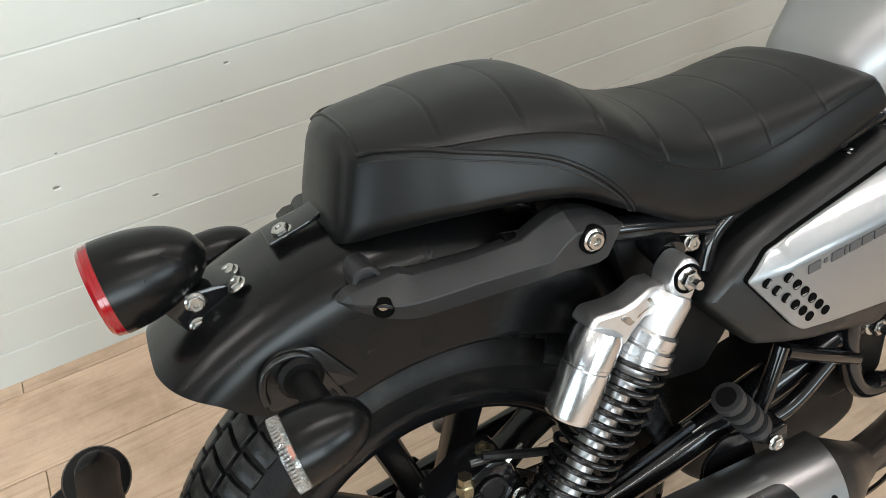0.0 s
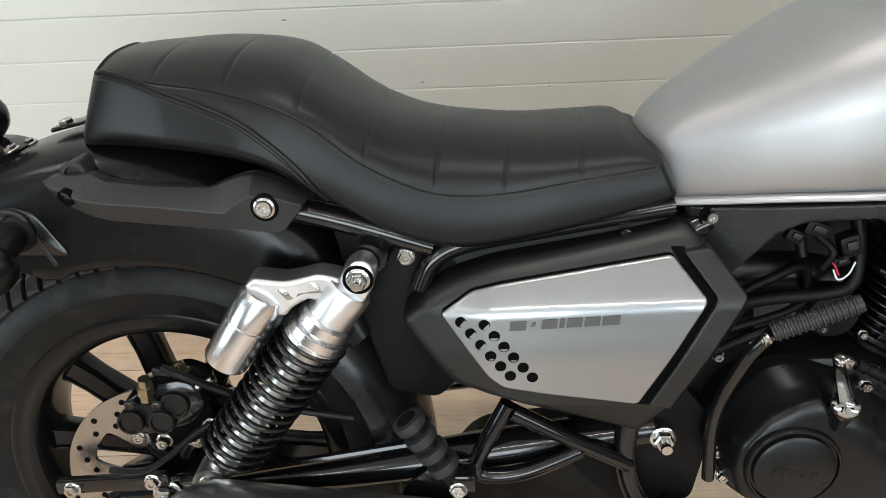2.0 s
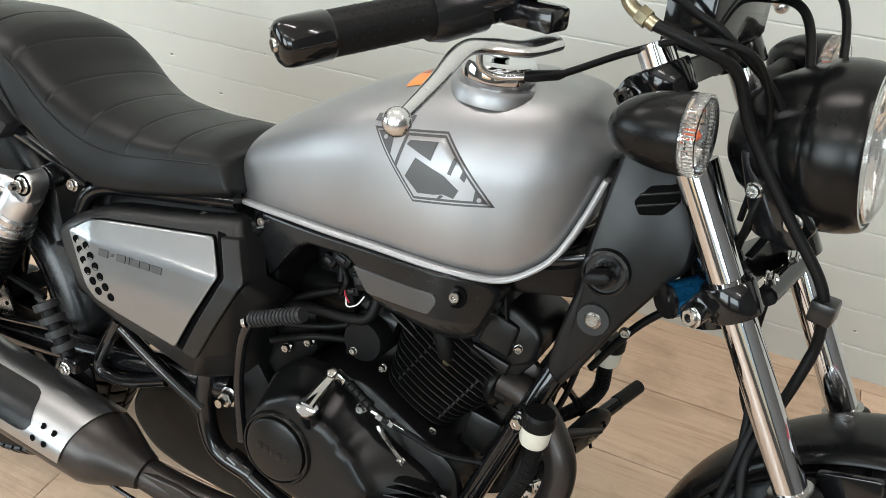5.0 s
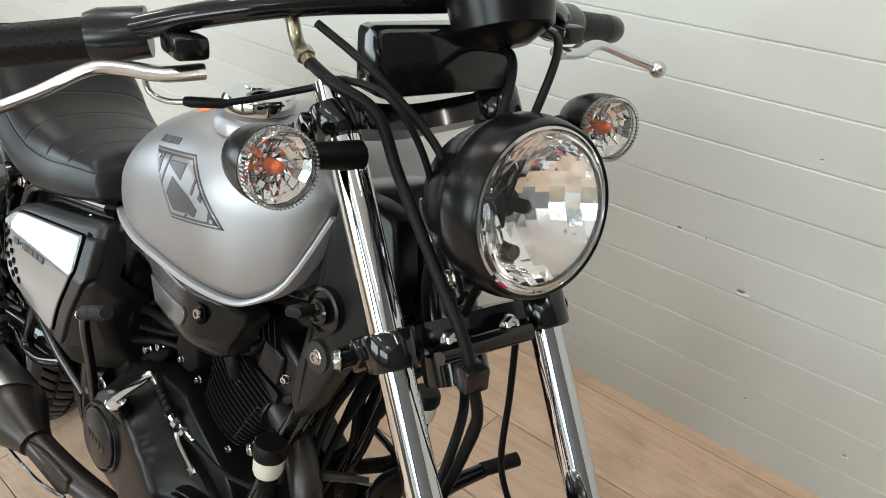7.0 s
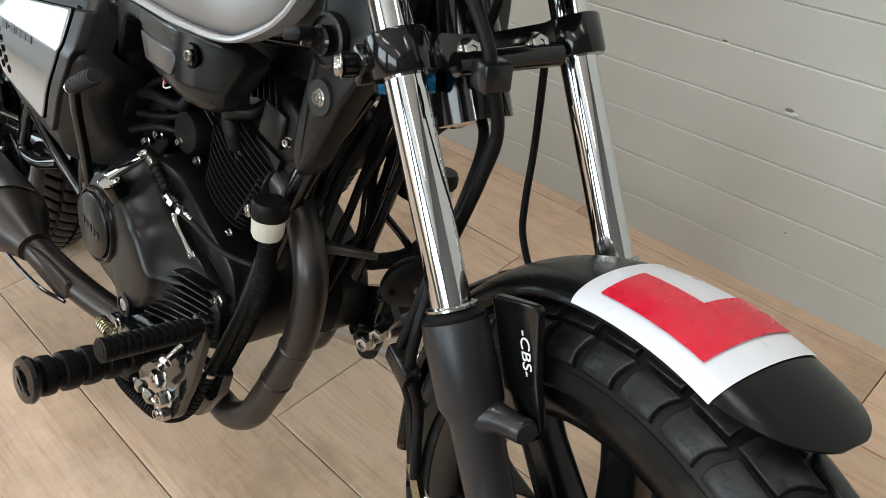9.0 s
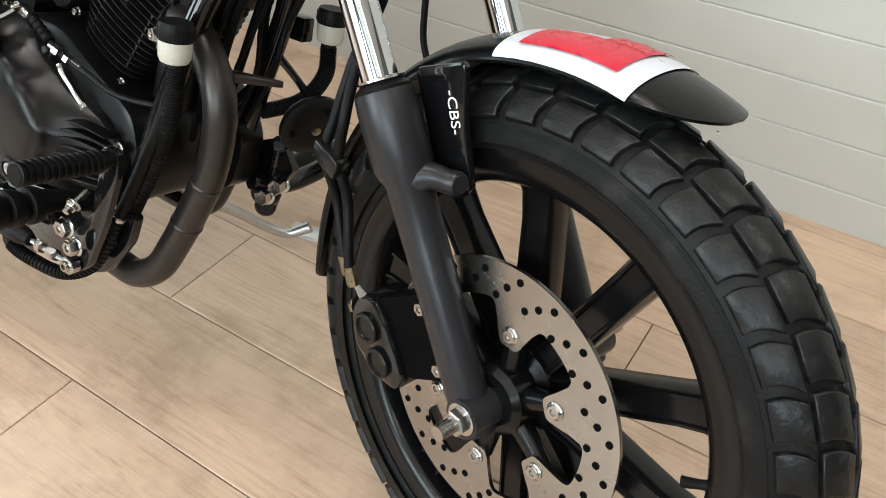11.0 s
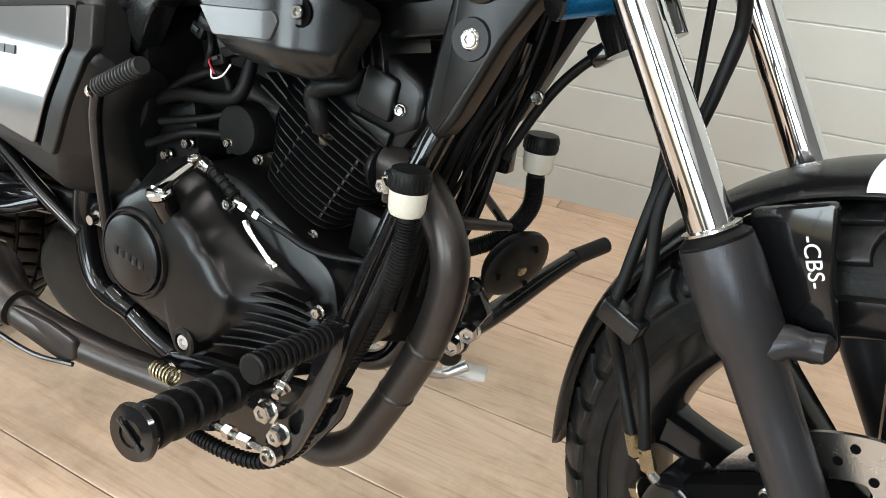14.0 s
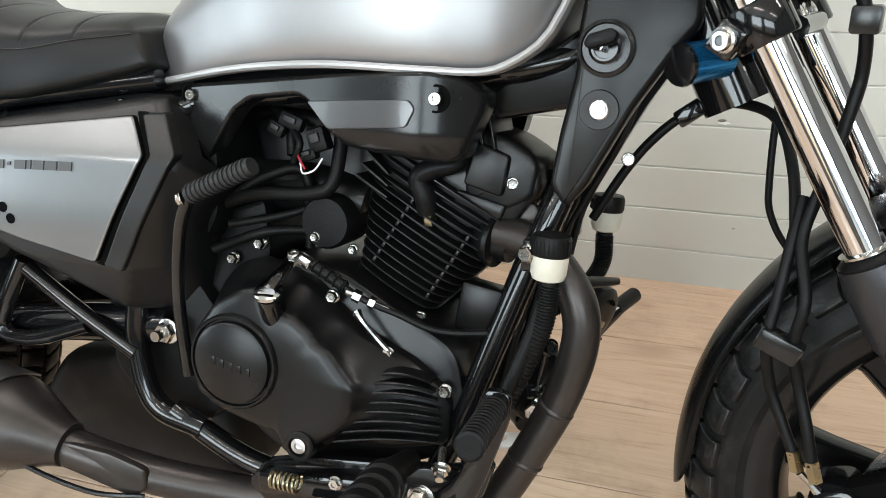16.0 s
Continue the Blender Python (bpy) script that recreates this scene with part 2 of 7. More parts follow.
def part(name, geo, mat, parent, label="", m=None, angle=38):
    """One mesh under a thing or under a part."""
    me = geo if isinstance(geo, bpy.types.Mesh) else geo.mesh(name, angle)
    if not me.materials:
        me.materials.append(mat)
    ob = new(name, me)
    ob.parent = parent
    if m is not None:
        ob.matrix_basis = m
    return tagged(ob, label)


def thing(name, label, category, m=None, group="", kind=""):
    ob = new(name)
    ob.empty_display_size = 0.05
    if m is not None:
        ob.matrix_basis = m
    return tagged(ob, label, category, group, kind)


def curve(points, n):
    """A smooth line of n + 1 points through the given ones."""
    p = [Vector(q) for q in points]
    if len(p) == 2:
        return [p[0].lerp(p[1], i / n) for i in range(n + 1)]
    p = [2 * p[0] - p[1]] + p + [2 * p[-1] - p[-2]]
    out, k = [], len(p) - 3
    for i in range(n + 1):
        s = min(i / n * k, k - 1e-6)
        j, t = int(s), s - int(s)
        a, b, c, d = p[j:j + 4]
        out.append(0.5 * ((2 * b) + (c - a) * t + (2 * a - 5 * b + 4 * c - d) * t * t + (3 * b - a - 3 * c + d) * t ** 3))
    return out


def lofted(rings, close=True, caps=True):
    n = len(rings[0])
    g = Geo([p for r in rings for p in r])
    for i in range(len(rings) - 1):
        for j in range(n if close else n - 1):
            a, b = i * n + j, i * n + (j + 1) % n
            g.f.append((a, b, b + n, a + n))
    if caps:
        g.f.append(tuple(reversed(range(n))))
        g.f.append(tuple(range((len(rings) - 1) * n, len(rings) * n)))
    return g


def tube(points, r, seg=12, n=None, straight=False, caps=True):
    """A round tube along a smooth line; r may be a list along it."""
    line = [Vector(q) for q in points] if straight else curve(points, n or 8 * (len(points) - 1))
    radii = r if isinstance(r, (list, tuple)) else [r]
    rings, side = [], None
    for i, p in enumerate(line):
        d = (line[min(i + 1, len(line) - 1)] - line[max(i - 1, 0)]).normalized()
        side = (side - d * side.dot(d)).normalized() if side else d.orthogonal().normalized()
        up = d.cross(side)
        s = i / max(len(line) - 1, 1) * (len(radii) - 1)
        j = min(int(s), max(len(radii) - 2, 0))
        rad = radii[j] + (radii[min(j + 1, len(radii) - 1)] - radii[j]) * (s - j)
        rings.append([p + rad * (math.cos(a) * side + math.sin(a) * up) for a in (2 * math.pi * k / seg for k in range(seg))])
    return lofted(rings, caps=caps)


def lathe(profile, seg=24, origin=(0, 0, 0), axis=(0, 0, 1), caps=True, start=0.0):
    """Turns a profile of (radius, distance along the axis) round the axis."""
    m = Matrix.Translation(origin) @ Vector((0, 0, 1)).rotation_difference(Vector(axis)).to_matrix().to_4x4()
    rings = [[m @ Vector((r * math.cos(a), r * math.sin(a), h)) for a in (start + 2 * math.pi * k / seg for k in range(seg))] for r, h in profile]
    return lofted(rings, caps=caps)


def rounded(outline, r, n=4):
    """A 2D outline with its corners rounded."""
    out, k = [], len(outline)
    for i in range(k):
        a, b, c = (Vector((*outline[(i + d) % k][:2],)) for d in (-1, 0, 1))
        q = min(r, 0.45 * (a - b).length, 0.45 * (c - b).length)
        p0, p1 = b + (a - b).normalized() * q, b + (c - b).normalized() * q
        out += [tuple((1 - t) ** 2 * p0 + 2 * t * (1 - t) * b + t * t * p1) for t in (j / n for j in range(n + 1))]
    return out


def inset(outline, d):
    """The outline moved inwards by d."""
    k = len(outline)
    area = sum(outline[i][0] * outline[(i + 1) % k][1] - outline[(i + 1) % k][0] * outline[i][1] for i in range(k))
    sg = 1 if area > 0 else -1
    out = []
    for i in range(k):
        a, b, c = (Vector(outline[(i + e) % k]) for e in (-1, 0, 1))
        e0, e1 = (b - a).normalized(), (c - b).normalized()
        n0, n1 = Vector((-e0.y, e0.x)), Vector((-e1.y, e1.x))
        mid = n0 + n1
        mid = mid.normalized() if mid.length > 1e-6 else n0
        out.append(tuple(b + sg * d * mid / max(0.5, mid.dot(n0))))
    return out


def dense(outline, step):
    """The outline with points no further apart than step."""
    out = []
    for i in range(len(outline)):
        a, b = Vector(outline[i]), Vector(outline[(i + 1) % len(outline)])
        n = max(1, int((b - a).length / step))
        out += [tuple(a.lerp(b, k / n)) for k in range(n)]
    return out


def slab(outline, y0, y1, bevel=0.003, face=None, steps=2, fill=False):
    """A plate in the bike's side view, from y0 (inner) to y1 (outer), with a rounded outer edge. face(x, z) adds to y."""
    sg = 1 if y1 > y0 else -1
    rings = [(outline, y0), (outline, y1 - sg * bevel)]
    for k in range(1, steps + 1):
        a = math.pi / 2 * k / steps
        rings.append((inset(outline, bevel * (1 - math.cos(a))), y1 - sg * bevel * (1 - math.sin(a))))
    if fill:
        last, cx, cz = rings[-1][0], sum(p[0] for p in outline) / len(outline), sum(p[1] for p in outline) / len(outline)
        for f in [1 - k / 14 for k in range(1, 14)] + [0.01]:
            rings.append(([(cx + (x - cx) * f, cz + (z - cz) * f) for x, z in last], y1))
    return lofted([[Vector((x, y + (face(x, z) if face else 0), z)) for x, z in o] for o, y in rings])


def plate(outline, y0, y1, bevel, face, steps=3, step=0.012, creases=()):
    """Like slab, for outlines with notches: its outer face is a fine net that follows face(x, z), with rows of points along the creases."""
    sg = 1 if y1 > y0 else -1
    outline = dense(outline, step)
    rings = [(outline, y0), (outline, y1 - sg * bevel)]
    for k in range(1, steps + 1):
        a = math.pi / 2 * k / steps
        rings.append((inset(outline, bevel * (1 - math.cos(a))), y1 - sg * bevel * (1 - math.sin(a))))
    g = lofted([[Vector((x, y + face(x, z), z)) for x, z in o] for o, y in rings], caps=False)
    last = rings[-1][0]
    pts = [Vector(p) for p in last]
    x0, x1, z0, z1 = min(p.x for p in pts), max(p.x for p in pts), min(p.y for p in pts), max(p.y for p in pts)
    lines = [Vector(a).lerp(Vector(b), i / 40) for a, b in creases for i in range(1, 40)]
    grid = [Vector((x0 + step * (i + 0.5), z0 + step * (j + 0.5))) for i in range(int((x1 - x0) / step)) for j in range(int((z1 - z0) / step))]
    grid = lines + [p for p in grid if all((p - q).length > step * 0.5 for q in lines)]
    n = len(pts)
    res = mathutils.geometry.delaunay_2d_cdt(pts + grid, [], [list(range(n))], 1, 1e-6)
    return g.add(Geo([(p.x, y1 + face(p.x, p.y), p.y) for p in res[0]], [tuple(f) for f in res[2]]))


def box(centre, size, bevel=0.002, m=None):
    bm = bmesh.new()
    bmesh.ops.create_cube(bm, size=1, matrix=Matrix.Diagonal((*size, 1)))
    if bevel:
        bmesh.ops.bevel(bm, geom=bm.edges[:], offset=bevel, segments=2, affect="EDGES", profile=0.5)
    g = Geo([v.co.copy() for v in bm.verts], [tuple(v.index for v in f.verts) for f in bm.faces])
    bm.free()
    return g.moved(Matrix.Translation(centre) @ (m or Matrix()))


def bolt(at, r=0.007, h=0.006, axis=(0, -1, 0), flange=True, socket=False):
    """A hexagon head with its flange, or a round head with a socket."""
    g = Geo()
    if flange:
        g.add(lathe([(r * 1.36, 0), (r * 1.40, 0.001), (r * 1.18, 0.0022)], 18, at, axis))
    if socket:
        g.add(lathe([(r * 1.1, 0.001), (r * 1.1, h * 0.75), (r * 0.95, h), (r * 0.55, h), (r * 0.5, h * 0.4)], 16, at, axis))
    else:
        g.add(lathe([(r * 1.12, 0.001), (r * 1.12, h * 0.85), (r * 0.95, h), (r * 0.5, h * 0.98), (r * 0.4, h * 0.8)], 6, at, axis))
    return g


# ---- large structure ----
def hull(name, outline_boxes, mat, label, category):
    g = Geo()
    for c, s in outline_boxes:
        g.add(box(c, s, 0))
    ob = new(name, g.mesh(name))
    ob.data.materials.append(mat)
    return tagged(ob, label, category, kind="structure")


XM, XL = (ROOM_X0 + ROOM_X1) / 2, ROOM_X1 - ROOM_X0
YM, YL = (ROOM_Y0 + WALL_Y) / 2, WALL_Y - ROOM_Y0
UNDERLAY = material("grey_underlay", (0.10, 0.085, 0.07), 0.8)
floor = hull("floor", [((XM, YM, FLOOR_Z - 0.060), (XL, YL + 0.3, 0.10))], UNDERLAY, "oak laminate floor of long planks with dark knots", "floor")
wall_north = hull("wall_north", [((XM, WALL_Y + 0.070, CEIL_Z / 2), (XL + 0.4, 0.10, CEIL_Z))], UNDERLAY,
                  "wall of sage-grey painted horizontal timber boards with nail marks", "wall")
# ceiling and other walls are unseen, added to enclose and shape the light
hull("ceiling", [((XM, YM, CEIL_Z + 0.06), (XL + 0.4, YL + 0.4, 0.12))], CEILING_PAINT, "unseen plain white ceiling with guessed tube lamps", "ceiling")
hull("wall_west", [((ROOM_X0 - 0.06, YM, 0.25), (0.12, YL, 0.50)), ((ROOM_X0 - 0.06, YM, 2.325), (0.12, YL, 0.85)), ((ROOM_X0 - 0.06, (ROOM_Y0 - 2.3) / 2, 1.2), (0.12, -2.3 - ROOM_Y0, 1.4)),
                   ((ROOM_X0 - 0.06, (WALL_Y - 0.2) / 2, 1.2), (0.12, WALL_Y + 0.2, 1.4))], UNSEEN_WALL_GREY, "unseen dark grey side wall with a guessed shopfront opening", "wall")
hull("wall_east", [((ROOM_X1 + 0.06, YM, CEIL_Z / 2), (0.12, YL, CEIL_Z))], UNSEEN_WALL_GREY, "unseen dark grey side wall", "wall")
openings = [(0.2, 2.2), (3.0, 2.2)]
edges = [ROOM_X0] + [e for x, w in openings for e in (x - w / 2, x + w / 2)] + [ROOM_X1]
blocks = [((XM, ROOM_Y0 - 0.06, 0.275), (XL, 0.12, 0.55)), ((XM, ROOM_Y0 - 0.06, 2.6), (XL, 0.12, 0.3))]
for a, b in zip(edges[::2], edges[1::2]):
    blocks.append((((a + b) / 2, ROOM_Y0 - 0.06, 1.5), (b - a, 0.12, 1.9)))
hull("wall_south", blocks, UNSEEN_WALL_GREY, "unseen dark grey wall with two guessed window openings", "wall")
WHITE_FRAME = material("white_window_frame", (0.75, 0.75, 0.74), 0.4)
# guessed window frames around the south lamps, never in view
for k, (x, w) in enumerate(openings):
    win = tagged(new("window_%d" % (k + 1)), "guessed wide shop window with a white frame, out of view", "window", kind="structure")
    win.matrix_basis = pose(x, ROOM_Y0 - 0.06, 1.5)
    g = Geo()
    for c, s in (((0, 0, -0.93), (w, 0.07, 0.04)), ((0, 0, 0.93), (w, 0.07, 0.04)), ((-w / 2 + 0.02, 0, 0), (0.04, 0.07, 1.82)), ((w / 2 - 0.02, 0, 0), (0.04, 0.07, 1.82)), ((0, 0, 0), (0.04, 0.06, 1.82))):
        g.add(box(c, s, 0.004))
    part("window_frame", g, WHITE_FRAME, win)
# guessed tube battens, added out of view under the ceiling
for tx, ty in TUBES:
    lampo = thing("ceiling_light", "guessed slim white ceiling batten with a lit tube, out of view", "ceiling light", pose(tx, ty, CEIL_Z), "ceiling tube lights")
    part("batten", box((0, 0, -0.02), (1.3, 0.06, 0.04), 0.004), WHITE_FRAME, lampo)
    part("tube", tube([(-0.6, 0, -0.055), (0.6, 0, -0.055)], 0.013, 10, 1), TUBE_GLASS, lampo)

# ---- the motorcycle, built upright along x and leaned onto its stand ----
BIKE = pose(0.4919, 0.3851, 0.0, -17.4, 0, -1.5)
RAKE = radians(30.5)
STEER_AT = Vector((1.209, -0.010, 0.618))
STEER_AXIS = Vector((-math.sin(RAKE), 0, math.cos(RAKE)))
STEER = Matrix.Translation(STEER_AT) @ Matrix.Rotation(radians(-15.5), 4, STEER_AXIS) @ Matrix.Translation(-STEER_AT)
bike = thing("motorcycle", "silver and black cruiser motorcycle leaning on its side stand", "motorcycle", BIKE)


def spline(table, x):
    """Smooth value at x of a short table of (x, value)."""
    xs, ys = [p[0] for p in table], [p[1] for p in table]
    if x <= xs[0]:
        return ys[0]
    if x >= xs[-1]:
        return ys[-1]
    i = max(k for k in range(len(xs) - 1) if xs[k] <= x)
    h = xs[i + 1] - xs[i]
    t = (x - xs[i]) / h

    def slope(k):
        if 0 < k < len(xs) - 1:
            return (ys[k + 1] - ys[k - 1]) / (xs[k + 1] - xs[k - 1])
        j = min(max(k, 1), len(xs) - 1)
        return (ys[j] - ys[j - 1]) / (xs[j] - xs[j - 1])
    return ((1 + 2 * t) * (1 - t) ** 2 * ys[i] + t * (1 - t) ** 2 * h * slope(i) + t * t * (3 - 2 * t) * ys[i + 1] + t * t * (t - 1) * h * slope(i + 1))


# seat
SEAT_TOP = [(0.018, 0.793), (0.03, 0.7955), (0.07, 0.799), (0.14, 0.8015), (0.205, 0.793), (0.242, 0.771), (0.275, 0.748), (0.316, 0.728), (0.355, 0.7185), (0.40, 0.713), (0.45, 0.7095), (0.505, 0.7105), (0.54, 0.710), (0.56, 0.697)]
SEAT_LOW = [(0.0, 0.704), (0.045, 0.713), (0.123, 0.711), (0.186, 0.699), (0.238, 0.667), (0.309, 0.623), (0.35, 0.6075), (0.39, 0.6035), (0.462, 0.617), (0.56, 0.649)]
SEAT_EDGE = [(0.018, 0.778), (0.04, 0.783), (0.086, 0.7755), (0.156, 0.766), (0.225, 0.742), (0.287, 0.6935), (0.352, 0.663), (0.419, 0.6605), (0.489, 0.6735), (0.56, 0.684)]
SEAT_WIDTH = [(0.019, 0.052), (0.0205, 0.0585), (0.025, 0.0665), (0.034, 0.0750), (0.050, 0.0845), (0.07, 0.0935), (0.1, 0.1045), (0.2, 0.120), (0.3, 0.117), (0.4, 0.108), (0.48, 0.1065), (0.56, 0.100)]
RIBS = (0.096, 0.166, 0.235, 0.297, 0.362, 0.429, 0.499)


def seat_ring(x, n=26):
    zt, zb, ze, w = spline(SEAT_TOP, x), spline(SEAT_LOW, x), spline(SEAT_EDGE, x), spline(SEAT_WIDTH, x)
    ze = min(ze, zt - 0.006)
    rider = min(1.0, max(0.0, (x - 0.17) / 0.09))
    half = []
    for k in range(n + 1):
        s = k / n
        if s < 0.55:
            u = s / 0.55
            a = u * math.pi / 2
            y = w * (u ** 0.95 * (1 - rider) + math.sin(a) ** 0.88 * rider)
            z = ze + (zt - ze) * ((1 - u ** 2.8) * (1 - rider) + math.cos(a) ** 0.92 * rider)
        else:
            q = (s - 0.55) / 0.45
            y, z = w * (1 + (0.09 - 0.01 * rider) * math.sin(q * math.pi * 0.5) - 0.07 * rider * q * q - 0.10 * max(0, q - 0.85) / 0.15), ze + (zb - ze) * q
        dip = 0.0
        if s < 0.50:
            dip = max((0.0016 * math.exp(-((x - r + 0.012 * (y / w) ** 2) / 0.0015) ** 2) for r in RIBS), default=0) * (0.35 + 0.65 * min(1.0, s / 0.40)) * (1 if s < 0.47 else 0.5)
        dip += 0.0010 * math.exp(-((s - 0.54) / 0.014) ** 2) * min(1, max(0, (x - 0.04) / 0.05))
        half.append((y - dip * (s > 0.3), z - dip * (s <= 0.5)))
    shear = max(0.0, (x - 0.44) / 0.12) ** 1.5 * 0.45
    lean_back = min(1.0, max(0.0, (0.110 - x) / (0.110 - SEAT_X0))) ** 2 * 0.36
    ring = [(x + (zt - z) * (shear - lean_back), -y, z) for y, z in half] + [(x + (zt - z) * (shear - lean_back), y, z) for y, z in reversed(half[1:])]
    return [Vector(p) for p in ring]


SEAT_X0 = 0.019
seat_rings = [seat_ring(SEAT_X0 + (0.56 - SEAT_X0) * i / 480) for i in range(481)]


def shrunk(ring, f, dx):
    c = sum(ring, Vector()) / len(ring)
    return [Vector((c.x + (p.x - c.x) * f + dx, c.y + (p.y - c.y) * f, c.z + (p.z - c.z) * f)) for p in ring]


seat_rings = [shrunk(seat_rings[0], f, d) for f, d in ((0.15, -0.0095), (0.40, -0.0090), (0.62, -0.0076), (0.78, -0.0056), (0.89, -0.0034), (0.96, -0.0013))] + seat_rings + [shrunk(seat_rings[-1], f, d) for f, d in ((0.96, 0.005), (0.85, 0.008), (0.5, 0.009))]
seat = part("seat", lofted(seat_rings), LEATHER, bike, "black vinyl two-up seat with stitched cross ribs", angle=60)


def seat_side(x, z):
    """Point on the seat's flank at x, z."""
    r = seat_ring(x)[10:27]
    for a, b in zip(r, r[1:]):
        if a.z >= z >= b.z:
            return a.lerp(b, (a.z - z) / max(a.z - b.z, 1e-6))
    return r[-1]


SEAM = [(0.030, 0.785), (0.065, 0.780), (0.100, 0.769), (0.140, 0.756), (0.172, 0.7425), (0.200, 0.722), (0.222, 0.700), (0.238, 0.678), (0.250, 0.660)]
for sg in (-1, 1):
    for off, r, mat, nm in ((0.0, 0.0024, LEATHER, "piping"), (-0.007, 0.0008, GREY_PLASTIC, "stitching")):
        line = []
        for i in range(60):
            x = 0.027 + 0.220 * i / 59
            p = seat_side(x, min(spline(SEAM, x), spline(SEAT_EDGE, x) + 0.001) + off)
            line.append(Vector((p.x, sg * (abs(p.y) + 0.0008), p.z)))
        part(nm, tube(line, r, 8, straight=True), mat, seat)
ring0 = seat_ring(0.027)
part("piping", tube([ring0[k] + Vector((-0.0004, 0, 0.0004)) for k in range(14, 0, -1)] + [ring0[0] + Vector((-0.0004, 0, 0.0004))] + [ring0[-k] + Vector((-0.0004, 0, 0.0004)) for k in range(1, 15)], 0.0015, 8, straight=True), LEATHER, seat)

for sg in (-1, 1):
    line = []
    for i in range(80):
        r = seat_ring(0.045 + 0.508 * i / 79)
        p = r[14]
        line.append(Vector((p.x, sg * (abs(p.y) + 0.0002), p.z)))
    part("stitched_seam", tube(line, 0.0011, 6, straight=True), LEATHER, seat)

# fuel tank
TANK_TOP = [(0.560, 0.6943), (0.575, 0.717), (0.606, 0.7424), (0.665, 0.7794), (0.722, 0.8117), (0.776, 0.8354), (0.83, 0.8535), (0.89, 0.8635), (0.95, 0.8635), (0.982, 0.858), (1.006, 0.8415), (1.024, 0.819)]
TANK_LOW = [(0.560, 0.637), (0.60, 0.643), (0.70, 0.658), (0.80, 0.666), (0.91, 0.666), (0.952, 0.668), (0.975, 0.680), (0.996, 0.703), (1.012, 0.748), (1.024, 0.800)]
TANK_WIDE = [(0.560, 0.0503), (0.575, 0.0665), (0.606, 0.0825), (0.665, 0.1085), (0.74, 0.134), (0.82, 0.1455), (0.90, 0.1445), (0.95, 0.130), (0.985, 0.109), (1.01, 0.084), (1.024, 0.0595)]


def tank_ring(x, n=22):
    zt, zb, w = spline(TANK_TOP, x), spline(TANK_LOW, x), spline(TANK_WIDE, x)
    zm = zb + 0.482 * (zt - zb)
    half = []
    for k in range(n + 1):
        a = math.pi / 2 * k / n
        half.append((w * math.sin(a) ** 0.58, zm + (zt - zm) * max(0.0, math.cos(a)) ** 1.036))
    for k in range(1, 11):
        a = math.pi / 2 * k / 10
        half.append((w * (1 - 0.103 * (1 - math.cos(a)) ** 1.2), zm - (zm - zb) * math.sin(a)))
    return [Vector((x, -y, z)) for y, z in half] + [Vector((x, y, z)) for y, z in reversed(half[1:])]


def tank_side(x, z):
    """How far out the tank's flank lies at x, z (as a negative y)."""
    r = tank_ring(x)[:33]
    for a, b in zip(r, r[1:]):
        if a.z >= z >= b.z:
            return a.y + (b.y - a.y) * (a.z - z) / max(a.z - b.z, 1e-6)
    return r[-1].y


xs = [0.560 + 0.464 * (0.5 - 0.5 * math.cos(math.pi * i / 70)) for i in range(71)]
tr = [tank_ring(x) for x in xs]
tr = [shrunk(tr[0], f, d) for f, d in ((0.6, -0.006), (0.9, -0.004))] + tr + [shrunk(tr[-1], f, d) for f, d in ((0.93, 0.005), (0.75, 0.010), (0.4, 0.013))]
tank = part("fuel_tank", lofted(tr), SILVER, bike, "satin silver teardrop fuel tank", angle=70)
for sg in (-1, 1):
    rim = []
    for i in range(60):
        x = 0.572 + 0.448 * i / 59
        p = tank_ring(x)[32]
        rim.append(Vector((x + 0.004 * (i / 59) ** 8, sg * (abs(p.y) + 0.004), p.z - 0.002)))
    g = Geo()
    rings = []
    for i, p in enumerate(rim):
        d = (rim[min(i + 1, 59)] - rim[max(i - 1, 0)]).normalized()
        out, up = Vector((0, sg, 0)), Vector((-d.z, 0, d.x))
        rings.append([p + out * a + up * b for a, b in ((-0.014, 0.0034), (0.0065, 0.0034), (0.0088, 0.0012), (0.0088, -0.0012), (0.0065, -0.0034), (-0.014, -0.0034))])
    part("seam_flange", lofted(rings), SEAM_SILVER, tank, "bright silver welded seam flange")
CAP_AT = (0.896, -0.079, 0.8520)
part("filler_collar", lathe([(0.047, -0.014), (0.047, -0.002), (0.0435, 0.003), (0.036, 0.002)], 36, CAP_AT, (0.03, -0.12, 1)), SILVER, tank)
cap = part("fuel_cap", lathe([(0.034, -0.004), (0.034, 0.006), (0.0375, 0.008), (0.0385, 0.019), (0.036, 0.0245), (0.029, 0.0265), (0.022, 0.0252), (0.010, 0.0258)], 40, CAP_AT, (0.03, -0.12, 1)), CHROME, bike, "round chrome filler cap with a keyhole cover")
part("key_cover", box(Vector(CAP_AT) + Vector((0.0, -0.005, 0.0285)), (0.014, 0.024, 0.004), 0.0015), CHROME, cap)


